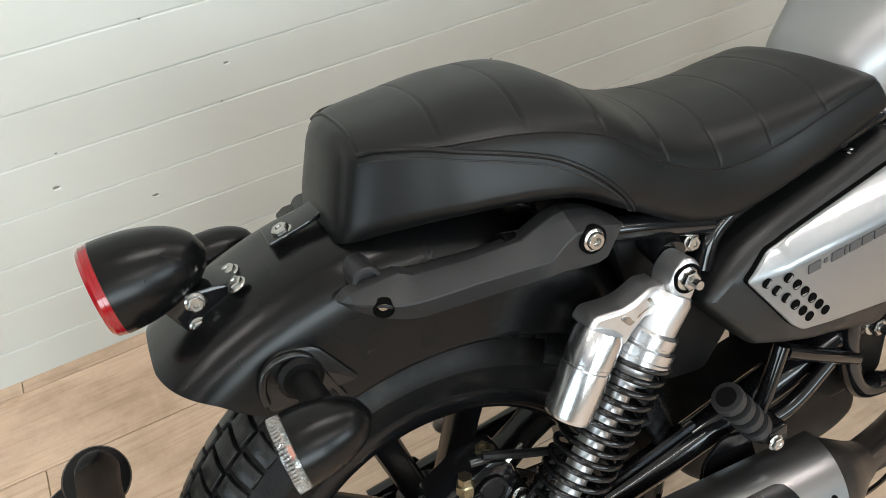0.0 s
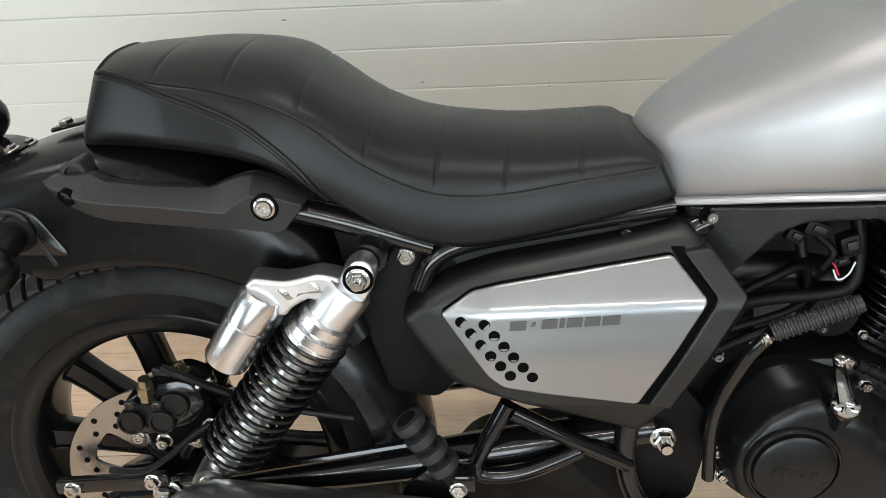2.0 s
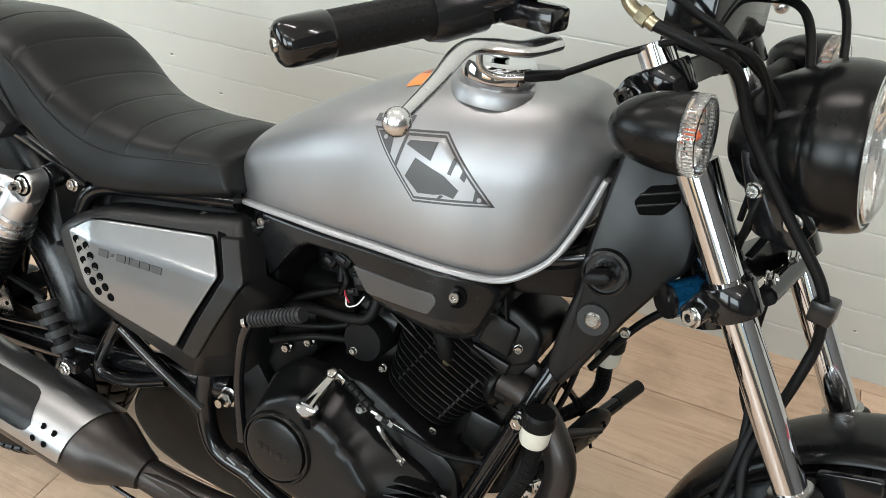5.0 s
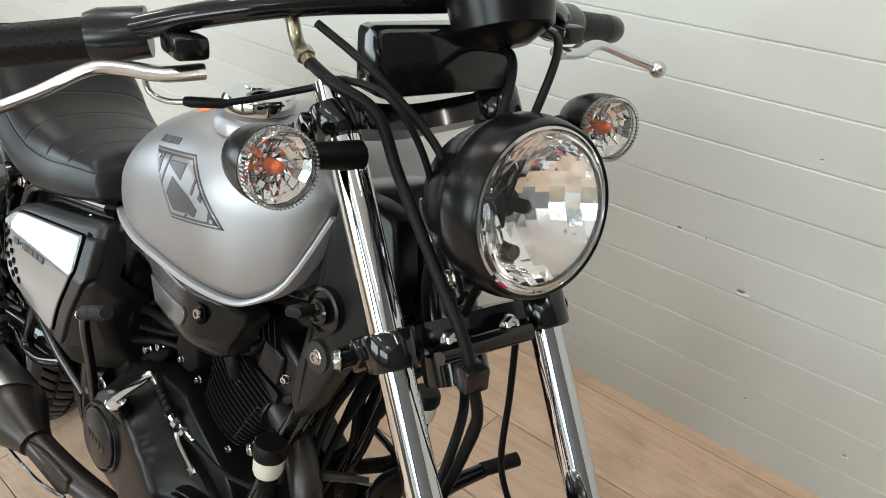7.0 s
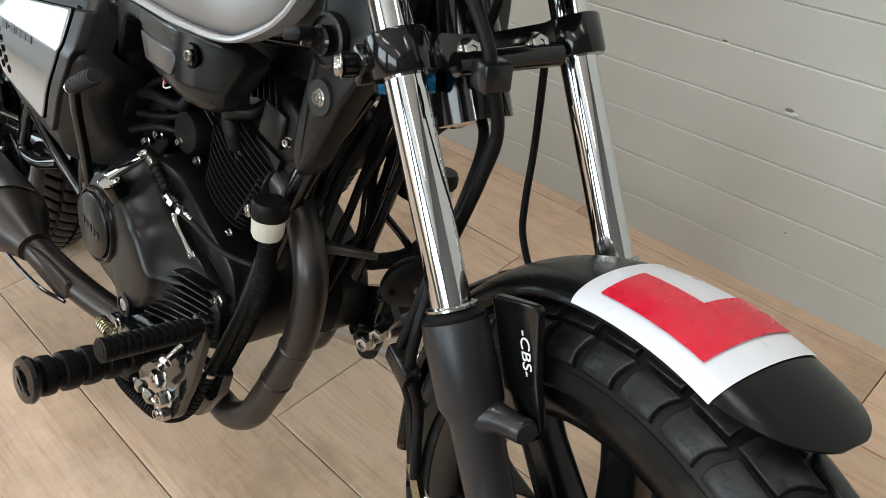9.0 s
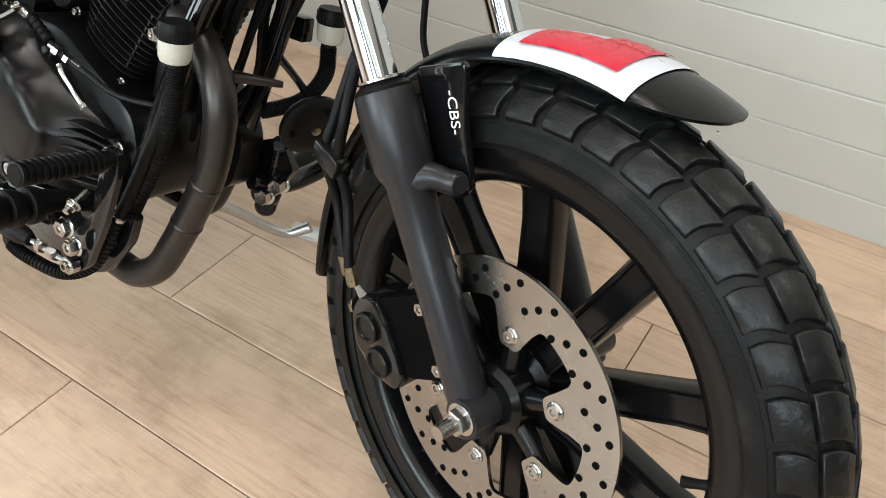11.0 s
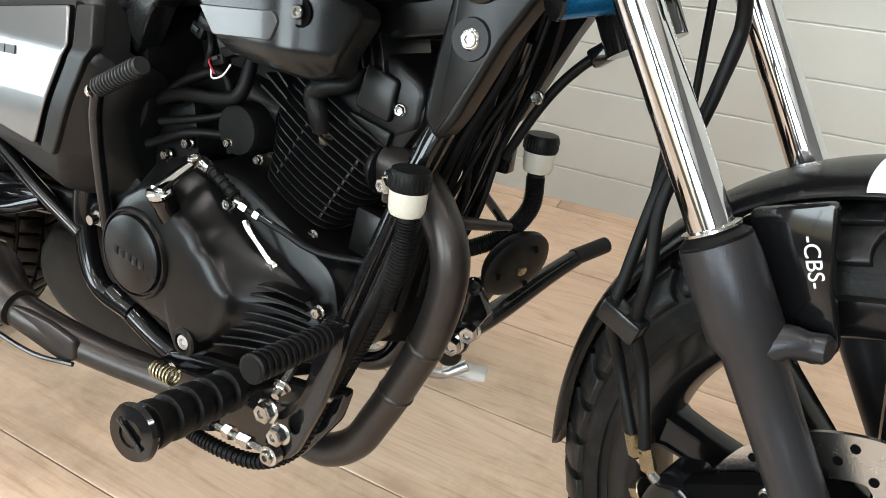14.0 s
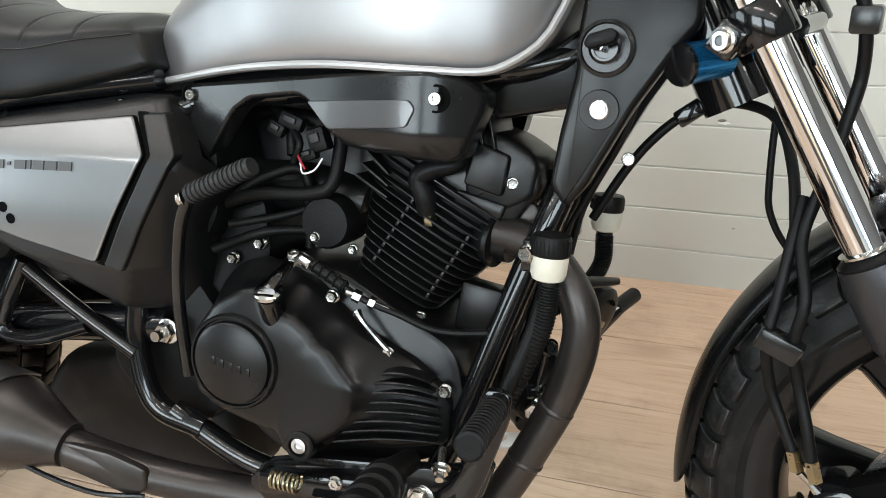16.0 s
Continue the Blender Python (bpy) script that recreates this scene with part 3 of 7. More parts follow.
def on_tank(outline, lift, mat, parent, name, label="", depth=0.0):
    """A thin decal that follows the tank's flank."""
    pts = []
    k = len(outline)
    for i in range(k):
        a, b = Vector(outline[i]), Vector(outline[(i + 1) % k])
        m = max(2, int((b - a).length / 0.008))
        pts += [a.lerp(b, j / m) for j in range(m)]
    c = sum(pts, Vector((0, 0))) / len(pts)
    rings = [[Vector((p.x, tank_side(p.x, p.y) - lift, p.y)) for p in (c + (q - c) * f for q in pts)] for f in (1.0, 0.75, 0.5, 0.25, 0.02)]
    rings.insert(0, [Vector((p.x, p.y + lift * 0.9, p.z)) for p in rings[0]])
    return part(name, lofted(rings), mat, parent, label, angle=80)


B0, B1, B2, B3 = Vector((0.793, 0.792)), Vector((0.877, 0.8055)), Vector((0.938, 0.7395)), Vector((0.853, 0.729))


def badge(u, v):
    return tuple(B0 + (B1 - B0) * u + (B3 - B0) * v)


def strokes(outline, lift, mat, parent, name, side):
    """A flat cut-out that follows the flank, from a possibly hollow outline."""
    top = [Vector((x, side(x, z) - lift, z)) for x, z in outline]
    low = [p + Vector((0, lift * 0.8, 0)) for p in top]
    return part(name, lofted([low, top]), mat, parent)


emblem = on_tank([badge(0, 0), badge(1, 0), badge(1, 1), badge(0, 1)], 0.0006, GREY_VINYL, bike, "badge", "charcoal diamond badge with a silver 125")
on_tank([badge(0.025, 0.03), badge(0.975, 0.03), badge(0.975, 0.97), badge(0.025, 0.97)], 0.0009, SILVER, emblem, "badge_line")
on_tank([badge(0.045, 0.05), badge(0.955, 0.05), badge(0.955, 0.95), badge(0.045, 0.95)], 0.0012, GREY_VINYL, emblem, "badge_field")
on_tank([badge(0.075, 0.085), badge(0.925, 0.085), badge(0.925, 0.915), badge(0.075, 0.915)], 0.0015, SILVER, emblem, "badge_figure_field")
GAPS = [  # the dark gaps that part the silver figures, in the badge's own slanted frame
    [(0.07, 0.07), (0.27, 0.07), (0.07, 0.36)],
    [(0.43, 0.07), (0.47, 0.07), (0.07, 0.52), (0.07, 0.47)],
    [(0.46, 0.14), (0.82, 0.14), (0.59, 0.40), (0.38, 0.20)],
    [(0.41, 0.37), (0.65, 0.59), (0.72, 0.78), (0.59, 0.90), (0.49, 0.85), (0.37, 0.866), (0.156, 0.863), (0.115, 0.64)],
    [(0.92, 0.33), (0.935, 0.37), (0.746, 0.575), (0.711, 0.557)],
    [(0.447, 0.861), (0.487, 0.871), (0.40, 0.93), (0.35, 0.93)],
    [(0.84, 0.60), (0.935, 0.50), (0.935, 0.58), (0.86, 0.66)],
    [(0.80, 0.93), (0.93, 0.76), (0.93, 0.93)],
]
for d in GAPS:
    on_tank([badge(u, v) for u, v in d], 0.0019, GREY_VINYL, emblem, "figure_gap")
for u, v in ((0.125, 0.125), (0.895, 0.895)):
    strokes([tuple(Vector(badge(u, v)) + 0.0022 * Vector((math.cos(a), math.sin(a)))) for a in (k * math.pi / 5 for k in range(10))], 0.0026, SILVER, emblem, "rivet_dot", tank_side)
for k in range(6):
    x = 0.791 + 0.0077 * k
    z = 0.7965 + 0.0014 * k
    strokes([(x, z), (x + 0.0062, z + 0.001), (x + 0.0076, z + 0.0088), (x + 0.0014, z + 0.0078)], 0.0008, GREY_VINYL, tank, "name_bar", tank_side)


def tank_top(x, y):
    """Height of the tank's top at x, y."""
    r = tank_ring(x)[:26]
    for a, b in zip(r, r[1:]):
        if a.y >= y >= b.y:
            return a.z + (b.z - a.z) * (a.y - y) / max(a.y - b.y, 1e-6)
    return r[0].z


def orange_label(x0, x1, y0, y1, lift):
    rings = [[Vector((x0 + (x1 - x0) * u, y0 + (y1 - y0) * k / 6, tank_top(x0 + (x1 - x0) * u, y0 + (y1 - y0) * k / 6) + lift)) for u in (0, 0.33, 0.67, 1)] for k in range(7)]
    return lofted(rings, close=False, caps=False)


sticker = part("warning_label", orange_label(0.805, 0.829, -0.050, -0.101, 0.0008), ORANGE_VINYL, bike, "small orange warning label")
for k in range(4):
    part("text_bar", orange_label(0.808, 0.822, -0.052 - 0.006 * k, -0.0545 - 0.006 * k, 0.0013), GREY_VINYL, sticker)

# side panel
PANEL = rounded([(0.310, 0.536), (0.342, 0.563), (0.366, 0.577), (0.404, 0.590), (0.532, 0.613), (0.590, 0.625), (0.602, 0.622), (0.640, 0.572), (0.666, 0.536), (0.642, 0.498), (0.619, 0.392), (0.600, 0.385), (0.570, 0.386), (0.479, 0.426), (0.396, 0.456), (0.362, 0.466), (0.335, 0.502)], 0.010, 4)


def panel_crease(x):
    return 0.553 + 0.032 * (x - 0.358)


def panel_face(x, z):
    """Depth of the panel's outer skin: a crease across it, leaning in above, bulging below."""
    zc = panel_crease(x)
    d1, d2 = (x - 0.648) * 0.79 + (z - 0.568) * 0.61, (x - 0.648) * 0.887 - (z - 0.568) * 0.461
    y = -0.150 + max(0.0, 0.40 - x) * 0.2 + 1.3 * max(0.0, d1, d2)
    q = z - zc + 0.007
    if q > 0:
        y += 0.67 * (q * q / 0.028 if q < 0.014 else q - 0.007)
    if z > zc:
        return y
    if z > 0.445:
        return y - 0.003 * math.sin(math.pi * (z - 0.445) / (zc - 0.445)) ** 2
    return y + 0.45 * (0.445 - z)


PANEL_FOLDS = [((0.33, panel_crease(0.33)), (0.645, panel_crease(0.645))), ((0.37, 0.445), (0.622, 0.445)), ((0.617, 0.608), (0.648, 0.568)), ((0.648, 0.568), (0.583, 0.443)), ((0.583, 0.443), (0.556, 0.391))]
panel = part("side_panel", plate(PANEL, 0.050, 0.0062, 0.010, panel_face, 4, 0.007, PANEL_FOLDS), PANEL_BLACK, bike, "black plastic side panel with a gloss silver inset", angle=50)
INSET = rounded([(0.352, 0.551), (0.384, 0.573), (0.409, 0.579), (0.579, 0.603), (0.611, 0.565), (0.550, 0.449), (0.453, 0.463), (0.414, 0.471), (0.398, 0.485)], 0.005, 3)
CREASE = [((0.354, panel_crease(0.354) + d), (0.645, panel_crease(0.645) + d)) for d in (-0.007, -0.0035, 0.0, 0.0035, 0.007)]
part("inset_base", plate(INSET, 0.014, 0.0008, 0.0004, panel_face, 1, 0.006, CREASE), BLACK_HOLE, panel)
silver = part("silver_inset", plate(inset(INSET, 0.0006), 0.0012, -0.0012, 0.0018, panel_face, 3, 0.006, CREASE), SILVER_GLOSS, bike, "gloss silver inset with round vent holes", angle=60)
# the groove's shade, laid on the panel as a thin black plate
part("slot", plate(rounded([(0.578, 0.607), (0.592, 0.607), (0.624, 0.566), (0.562, 0.444), (0.546, 0.447), (0.607, 0.565)], 0.002, 2), 0.014, 0.0056, 0.0004, panel_face, 1, 0.004, CREASE), BLACK_HOLE, panel)
part("panel_blade", plate(rounded([(0.590, 0.6045), (0.616, 0.608), (0.648, 0.568), (0.583, 0.443), (0.5605, 0.447), (0.6195, 0.566)], 0.003, 2), 0.014, -0.0010, 0.0022, panel_face, 3, 0.005, CREASE), PANEL_BLACK, panel, angle=50)
# black discs on the skin give the shade of the vent holes
for k in range(6):
    for hx, hz in ((0.373 + 0.0096 * k, 0.544 - 0.0114 * k), (0.396 + 0.0094 * k, 0.543 - 0.0116 * k)):
        hole = part("vent_hole", lathe([(0.0058, -0.001), (0.0056, 0.0007), (0.0049, 0.0009), (0.0048, 0.0002)], 18, (hx, panel_face(hx, hz) - 0.0014, hz), (0, -1, -0.1)), BLACK_HOLE, silver)
LETTERS = [(0.420, 0.016), (0.441, 0.004), (0.451, 0.015), (0.4685, 0.0045), (0.4755, 0.0145), (0.4925, 0.0145), (0.5095, 0.0165)]
for x, w in LETTERS:
    z0 = 0.5375 + 0.055 * (x - 0.420)
    h = 0.0095
    if w == 0.004:
        z0, h = z0 + 0.003, 0.004
    strokes([(x, z0), (x + w, z0 + 0.0007), (x + w + 0.001, z0 + h + 0.0007), (x + 0.001, z0 + h)], 0.0026, GREY_VINYL, silver, "name_bar", panel_face)

# scoop cover under the tank
def scoop_face(x, z):
    """Depth of the cover's outer skin, which widens with the tank and tucks in below its inlay."""
    return spline([(0.595, -0.070), (0.624, -0.084), (0.70, -0.107), (0.783, -0.1265), (0.84, -0.139), (0.89, -0.146), (0.915, -0.140), (0.940, -0.120), (0.958, -0.090)], x) + 0.85 * max(0.0, 0.604 - z) * min(1.0, max(0.0, (x - 0.74) / 0.05))


SCOOP = rounded([(0.597, 0.635), (0.700, 0.645), (0.815, 0.657), (0.908, 0.663), (0.936, 0.658), (0.949, 0.648), (0.950, 0.637), (0.943, 0.612), (0.934, 0.588), (0.920, 0.582), (0.845, 0.588), (0.820, 0.591), (0.805, 0.604), (0.780, 0.630), (0.768, 0.635), (0.708, 0.627), (0.686, 0.614), (0.658, 0.578), (0.644, 0.560), (0.626, 0.578)], 0.006, 4)
scoop = part("tank_side_cover", plate(SCOOP, 0.030, 0.0, 0.004, scoop_face, 3, 0.010, [((0.80, 0.604), (0.938, 0.604))]), PLASTIC, bike, "black plastic cover below the fuel tank", angle=45)
part("grey_inlay", plate(rounded([(0.781, 0.630), (0.891, 0.638), (0.897, 0.630), (0.889, 0.6135), (0.806, 0.606)], 0.004), 0.003, -0.0022, 0.001, scoop_face, 2, 0.008), INLAY, scoop)
for x, z in ((0.624, 0.626), (0.914, 0.640)):
    y = scoop_face(x, z)
    part("bolt_recess", lathe([(0.0125, -0.001), (0.0125, 0.001), (0.0105, 0.0012), (0.0100, -0.0008)], 20, (x, y, z), (0, -1, 0)), BLACK_HOLE, scoop)
    part("bolt", bolt((x, y - 0.0005, z), 0.0055, 0.005, socket=True, flange=False), ZINC, scoop)

part("tank_side_cover", plate(SCOOP, 0.030, 0.0, 0.004, scoop_face, 3).mirrored(), PLASTIC, bike, "black plastic cover below the fuel tank")
part("side_panel", plate(PANEL, 0.050, 0.0062, 0.010, panel_face, 3).mirrored(), PLASTIC, bike, "black plastic side panel")

# cover of the steering head
NECK = rounded([(1.024, 0.547), (1.007, 0.566), (1.012, 0.615), (1.022, 0.670), (1.021, 0.705), (1.025, 0.750), (1.033, 0.815), (1.075, 0.815), (1.106, 0.806), (1.123, 0.753), (1.124, 0.715), (1.105, 0.690), (1.075, 0.640), (1.040, 0.568)], 0.008, 3)
for sg in (-1, 1):
    g = slab(NECK, -0.055, -0.082, 0.006, lambda x, z: 0.10 * max(0, z - 0.70) + 0.2 * max(0, x - 1.07), 3)
    neck = part("steering_head_cover", g if sg < 0 else g.mirrored(), CASTING, bike, "black plastic steering head cover")
    if sg < 0:
        tuck = lambda x, z: 0.10 * max(0, z - 0.70) + 0.2 * max(0, x - 1.07)
        # vent opening painted as a black plate, its depth not cut
        part("neck_vent", slab(rounded([(1.056, 0.769), (1.068, 0.787), (1.094, 0.795), (1.099, 0.778), (1.087, 0.762), (1.064, 0.757)], 0.003, 2), -0.070, -0.0828, 0.0006, tuck), BLACK_HOLE, neck)
        for k in range(2):
            part("vent_bar", slab(rounded([(1.060, 0.764 + 0.011 * k), (1.096, 0.775 + 0.011 * k), (1.096, 0.778 + 0.011 * k), (1.060, 0.767 + 0.011 * k)], 0.001, 1), -0.078, -0.0842, 0.0008, tuck), CASTING, neck)
        part("ignition_boss", lathe([(0.0255, -0.004), (0.0245, 0.005), (0.0215, 0.0065), (0.0205, 0.003)], 32, (1.047, -0.081, 0.691), (0, -1, 0)), PLASTIC, neck)
        lock = part("ignition_lock", lathe([(0.0140, 0), (0.0140, 0.014), (0.0115, 0.016), (0.0095, 0.016), (0.0090, 0.013), (0.002, 0.013)], 24, (1.047, -0.079, 0.691), (0, -1, 0)), GLOSS, bike, "ignition lock with its key in")
        part("key_shaft", box((1.047, -0.102, 0.691), (0.0025, 0.020, 0.008), 0.0008, pose(0, 0, 0, 0, 15, 0)), ZINC, lock)
        part("key_head", slab(rounded([(1.033, 0.692), (1.037, 0.688), (1.058, 0.694), (1.061, 0.702), (1.055, 0.706), (1.036, 0.700)], 0.004), -0.106, -0.124, 0.003), RUBBER, lock)
        part("cover_boss", lathe([(0.018, 0), (0.017, 0.004), (0.014, 0.004)], 24, (1.046, -0.081, 0.638), (0, -1, 0)), GREY_PLASTIC, neck)
        part("bolt", bolt((1.046, -0.0845, 0.638), 0.0065, 0.004, socket=True), ZINC, neck)

# rear fender
AXLE_R, FENDER_R = Vector((0.022, 0.0, 0.297)), Vector((0.0, 0.0, 0.285))


def fender_half(rc, rs, hw, f=1.0, n=12, square=2.0):
    """Half section (y, r) of a fender from its crown outwards; f is the share of the section that is there, square the fullness of its shoulders."""
    d = rc - rs
    h = min(0.065, d)
    pts = [(math.sin(math.pi / 2 * k / 8) ** (2 / square), rc - h * (1 - max(0.0, math.cos(math.pi / 2 * k / 8)) ** (2 / square))) for k in range(9)]
    if d > h + 0.005:
        pts += [(1.0, rc - h - (d - h) * 0.33), (1.0, rc - h - (d - h) * 0.67), (1.0, rs)]
    line = curve([(y * hw, r, 0) for y, r in pts], 48)
    return [(p.x, p.y) for p in (line[min(47, int(48 * f * k / n))].lerp(line[min(48, int(48 * f * k / n) + 1)], 48 * f * k / n - int(48 * f * k / n)) for k in range(n + 1))]


def fender_ring(rc, rs, hw, f=1.0, t=0.003, square=2.0):
    half = fender_half(rc, rs, hw, f, 12 if square == 2.0 else 22, square)
    outer = list(reversed(half)) + [(-y, r) for y, r in half[1:]]
    return outer + [(y * (1 - t / hw), r - t) for y, r in reversed(outer)]


def fender_shell(centre, angles, crown, skirt, width, share=lambda a: 1.0, square=2.0):
    rings = []
    for a in angles:
        th = radians(a)
        rings.append([Vector((centre.x + r * math.cos(th), centre.y + y, centre.z + r * math.sin(th))) for y, r in fender_ring(crown(a), skirt(a), width(a), share(a), square=square)])
    return lofted(rings)


def round_end(a, a0, a1, power=2.4):
    """Share of the section on the way from a0 to a rounded end at a1."""
    q = (a - a0) / (a1 - a0)
    return 1.0 if q <= 0 else max(0.06, math.sqrt(max(0.0, 1 - q ** power)))


rear_fender = part("rear_fender", fender_shell(FENDER_R, [38 + i for i in range(62)] + [100 + 17.2 * math.sin(math.pi / 2 * i / 24) for i in range(25)], lambda a: spline([(38, 0.36), (60, 0.41), (85, 0.428), (105, 0.420), (119, 0.410)], a),
                                               lambda a: spline([(38, 0.32), (60, 0.310), (100, 0.291), (118, 0.288)], a), lambda a: 0.090, lambda a: round_end(a, 98, 117.4), 3.0),
                   SATIN, bike, "satin black steel rear fender", angle=50)
part("seat_tab", slab(rounded([(-0.062, 0.716), (-0.030, 0.722), (-0.010, 0.728), (-0.012, 0.722), (-0.062, 0.711)], 0.002), 0.012, -0.022, 0.001), GLOSS, rear_fender)
part("bolt", bolt((-0.047, -0.012, 0.717), 0.0075, 0.007, (-0.25, -0.1, 1)), ZINC, rear_fender)
for y in (-0.035, 0.0):
    part("bolt", bolt((-0.100, y - 0.002, 0.694 if y == 0 else 0.697), 0.0065, 0.006, (-0.35, -0.15, 1)), ZINC, rear_fender)

# grab rail: stations (x, top z, crease y, crease z, underside y, underside z)
RAIL = [(-0.032, 0.686, -0.108, 0.684, -0.105, 0.681), (-0.024, 0.6905, -0.119, 0.683, -0.112, 0.674), (-0.006, 0.691, -0.128, 0.679, -0.116, 0.661), (0.010, 0.692, -0.133, 0.674, -0.118, 0.653),
        (0.020, 0.692, -0.134, 0.672, -0.118, 0.649), (0.032, 0.685, -0.134, 0.670, -0.118, 0.646), (0.080, 0.679, -0.132, 0.665, -0.118, 0.641), (0.132, 0.6765, -0.132, 0.659, -0.119, 0.636),
        (0.149, 0.683, -0.1325, 0.657, -0.122, 0.636), (0.164, 0.688, -0.133, 0.668, -0.126, 0.638), (0.176, 0.6895, -0.134, 0.6745, -0.129, 0.637), (0.196, 0.684, -0.1345, 0.673, -0.130, 0.635),
        (0.205, 0.680, -0.1345, 0.671, -0.130, 0.637), (0.216, 0.673, -0.1335, 0.6665, -0.129, 0.650), (0.224, 0.667, -0.132, 0.664, -0.128, 0.660)]


def rail_section(x, zt, yc, zc, yb, zb, f=1.0):
    outline = [(-0.094, zt - 0.001), (-0.112, zt), (yc, zc), (yb, zb), (-0.094, zb + 0.001)]
    mid = Vector((sum(p[0] for p in outline) / 5, sum(p[1] for p in outline) / 5))
    pts = [mid.lerp(Vector(p), f) for p in outline]
    ring = []
    for i, p in enumerate(pts):
        for q in (pts[i - 1], pts[(i + 1) % 5]):
            d = (q - p).length
            ring.append(p.lerp(q, min(0.3, 0.0011 / max(d, 1e-6))))
    return [Vector((x, p.x, p.y)) for p in ring]


for sg in (-1, 1):
    sections = [rail_section(RAIL[0][0] - 0.0015, *RAIL[0][1:], f=0.6)] + [rail_section(*r) for r in RAIL] + [rail_section(RAIL[-1][0] + 0.0015, *RAIL[-1][1:], f=0.6)]
    rail = part("grab_rail", lofted([[Vector((p.x, -sg * p.y, p.z)) for p in ring] for ring in sections]), GREY_PLASTIC, bike, "grey-black moulded pillion grab rail", angle=22)
    part("bolt", bolt((0.190, sg * 0.1345, 0.663), 0.0075, 0.006, (0, sg, 0), socket=True), ZINC, rail)
    part("bolt_recess", lathe([(0.0135, -0.004), (0.0135, 0.0012), (0.0115, 0.0012), (0.011, 0.0003), (0.002, 0.0003)], 20, (0.190, sg * 0.1335, 0.663), (0, sg, 0)), BLACK_HOLE, rail)
    scoop_axis = Vector((-0.35, sg * 1.0, -0.30)).normalized()
    part("bolt_recess", lathe([(0.0088, -0.006), (0.0088, 0.0010), (0.0078, 0.0012), (0.0070, -0.0005), (0.001, -0.0006)], 20, (-0.0035, sg * 0.1265, 0.6735), scoop_axis), BLACK_HOLE, rail)
    part("bolt", bolt((-0.0030, sg * 0.1262, 0.6765), 0.0036, 0.0010, scoop_axis, flange=False, socket=True), ZINC, rail)
    part("rail_boss", lathe([(0.0130, -0.03), (0.0130, 0.003), (0.0118, 0.0045), (0.009, 0.0045), (0.008, 0.0005), (0.002, 0.0)], 22, (-0.0045, sg * 0.0980, 0.6890), (0, sg, 0)), GREY_PLASTIC, rail)


def bullet(length, r, seg=28):
    return [(r * math.sqrt(max(0.0, 1 - (1 - s) ** 2.2)) if s < 1 else r, length * s) for s in [k / 14 for k in range(15)]]


def facets(at, ax, r, depth, rows, cols, jitter):
    """A dished mirror of flat facets, each tilted a little its own way."""
    rnd = random.Random(11)
    m = Matrix.Translation(at) @ Vector((0, 0, 1)).rotation_difference(Vector(ax)).to_matrix().to_4x4()
    g = Geo()
    for i in range(rows):
        for k in range(cols):
            tilt = [rnd.uniform(-jitter, jitter) for _ in range(4)]
            q = []
            for (di, dk), dz in zip(((0, 0), (0, 1), (1, 1), (1, 0)), tilt):
                s = (i + di) / rows
                rad, a = r * max(0.12, 1 - s), 2 * math.pi * (k + dk) / cols
                q.append(m @ Vector((rad * math.cos(a), rad * math.sin(a), -depth * (1 - (rad / r) ** 2) + dz)))
            n = len(g.v)
            g.v += q
            g.f += [(n, n + 1, n + 2), (n, n + 2, n + 3)]
    return g


def strip_mirror(at, ax, r, depth, cols, rows, jitter):
    """A dished round mirror of upright strips, each broken into flat facets that lean their own way."""
    rnd = random.Random(4)
    ax = Vector(ax).normalized()
    up = (Vector((0, 0, 1)) - ax * ax.z).normalized()
    side = up.cross(ax)
    g = Geo()
    for i in range(cols):
        for j in range(rows):
            shift = 0.35 * (i % 2)
            tilt = [rnd.uniform(-jitter, jitter) + (0.0006 if c in (1, 2) else -0.0006) for c in range(4)]
            q = []
            for (di, dj), dz in zip(((0, 0), (1, 0), (1, 1), (0, 1)), tilt):
                u, v = 2 * (i + di) / cols - 1, 2 * (j + dj + shift) / (rows + 0.35) - 1
                d = math.hypot(u, v)
                if d > 1:
                    u, v, dz = u / d, v / d, 0.0
                q.append(Vector(at) + side * u * r + up * v * r - ax * (depth * (1 - min(1.0, d) ** 2) - dz))
            if (q[0] - q[2]).length > 0.002 and (q[1] - q[3]).length > 0.002:
                n = len(g.v)
                g.v += q
                g.f += [(n, n + 1, n + 2), (n, n + 2, n + 3)]
    return g


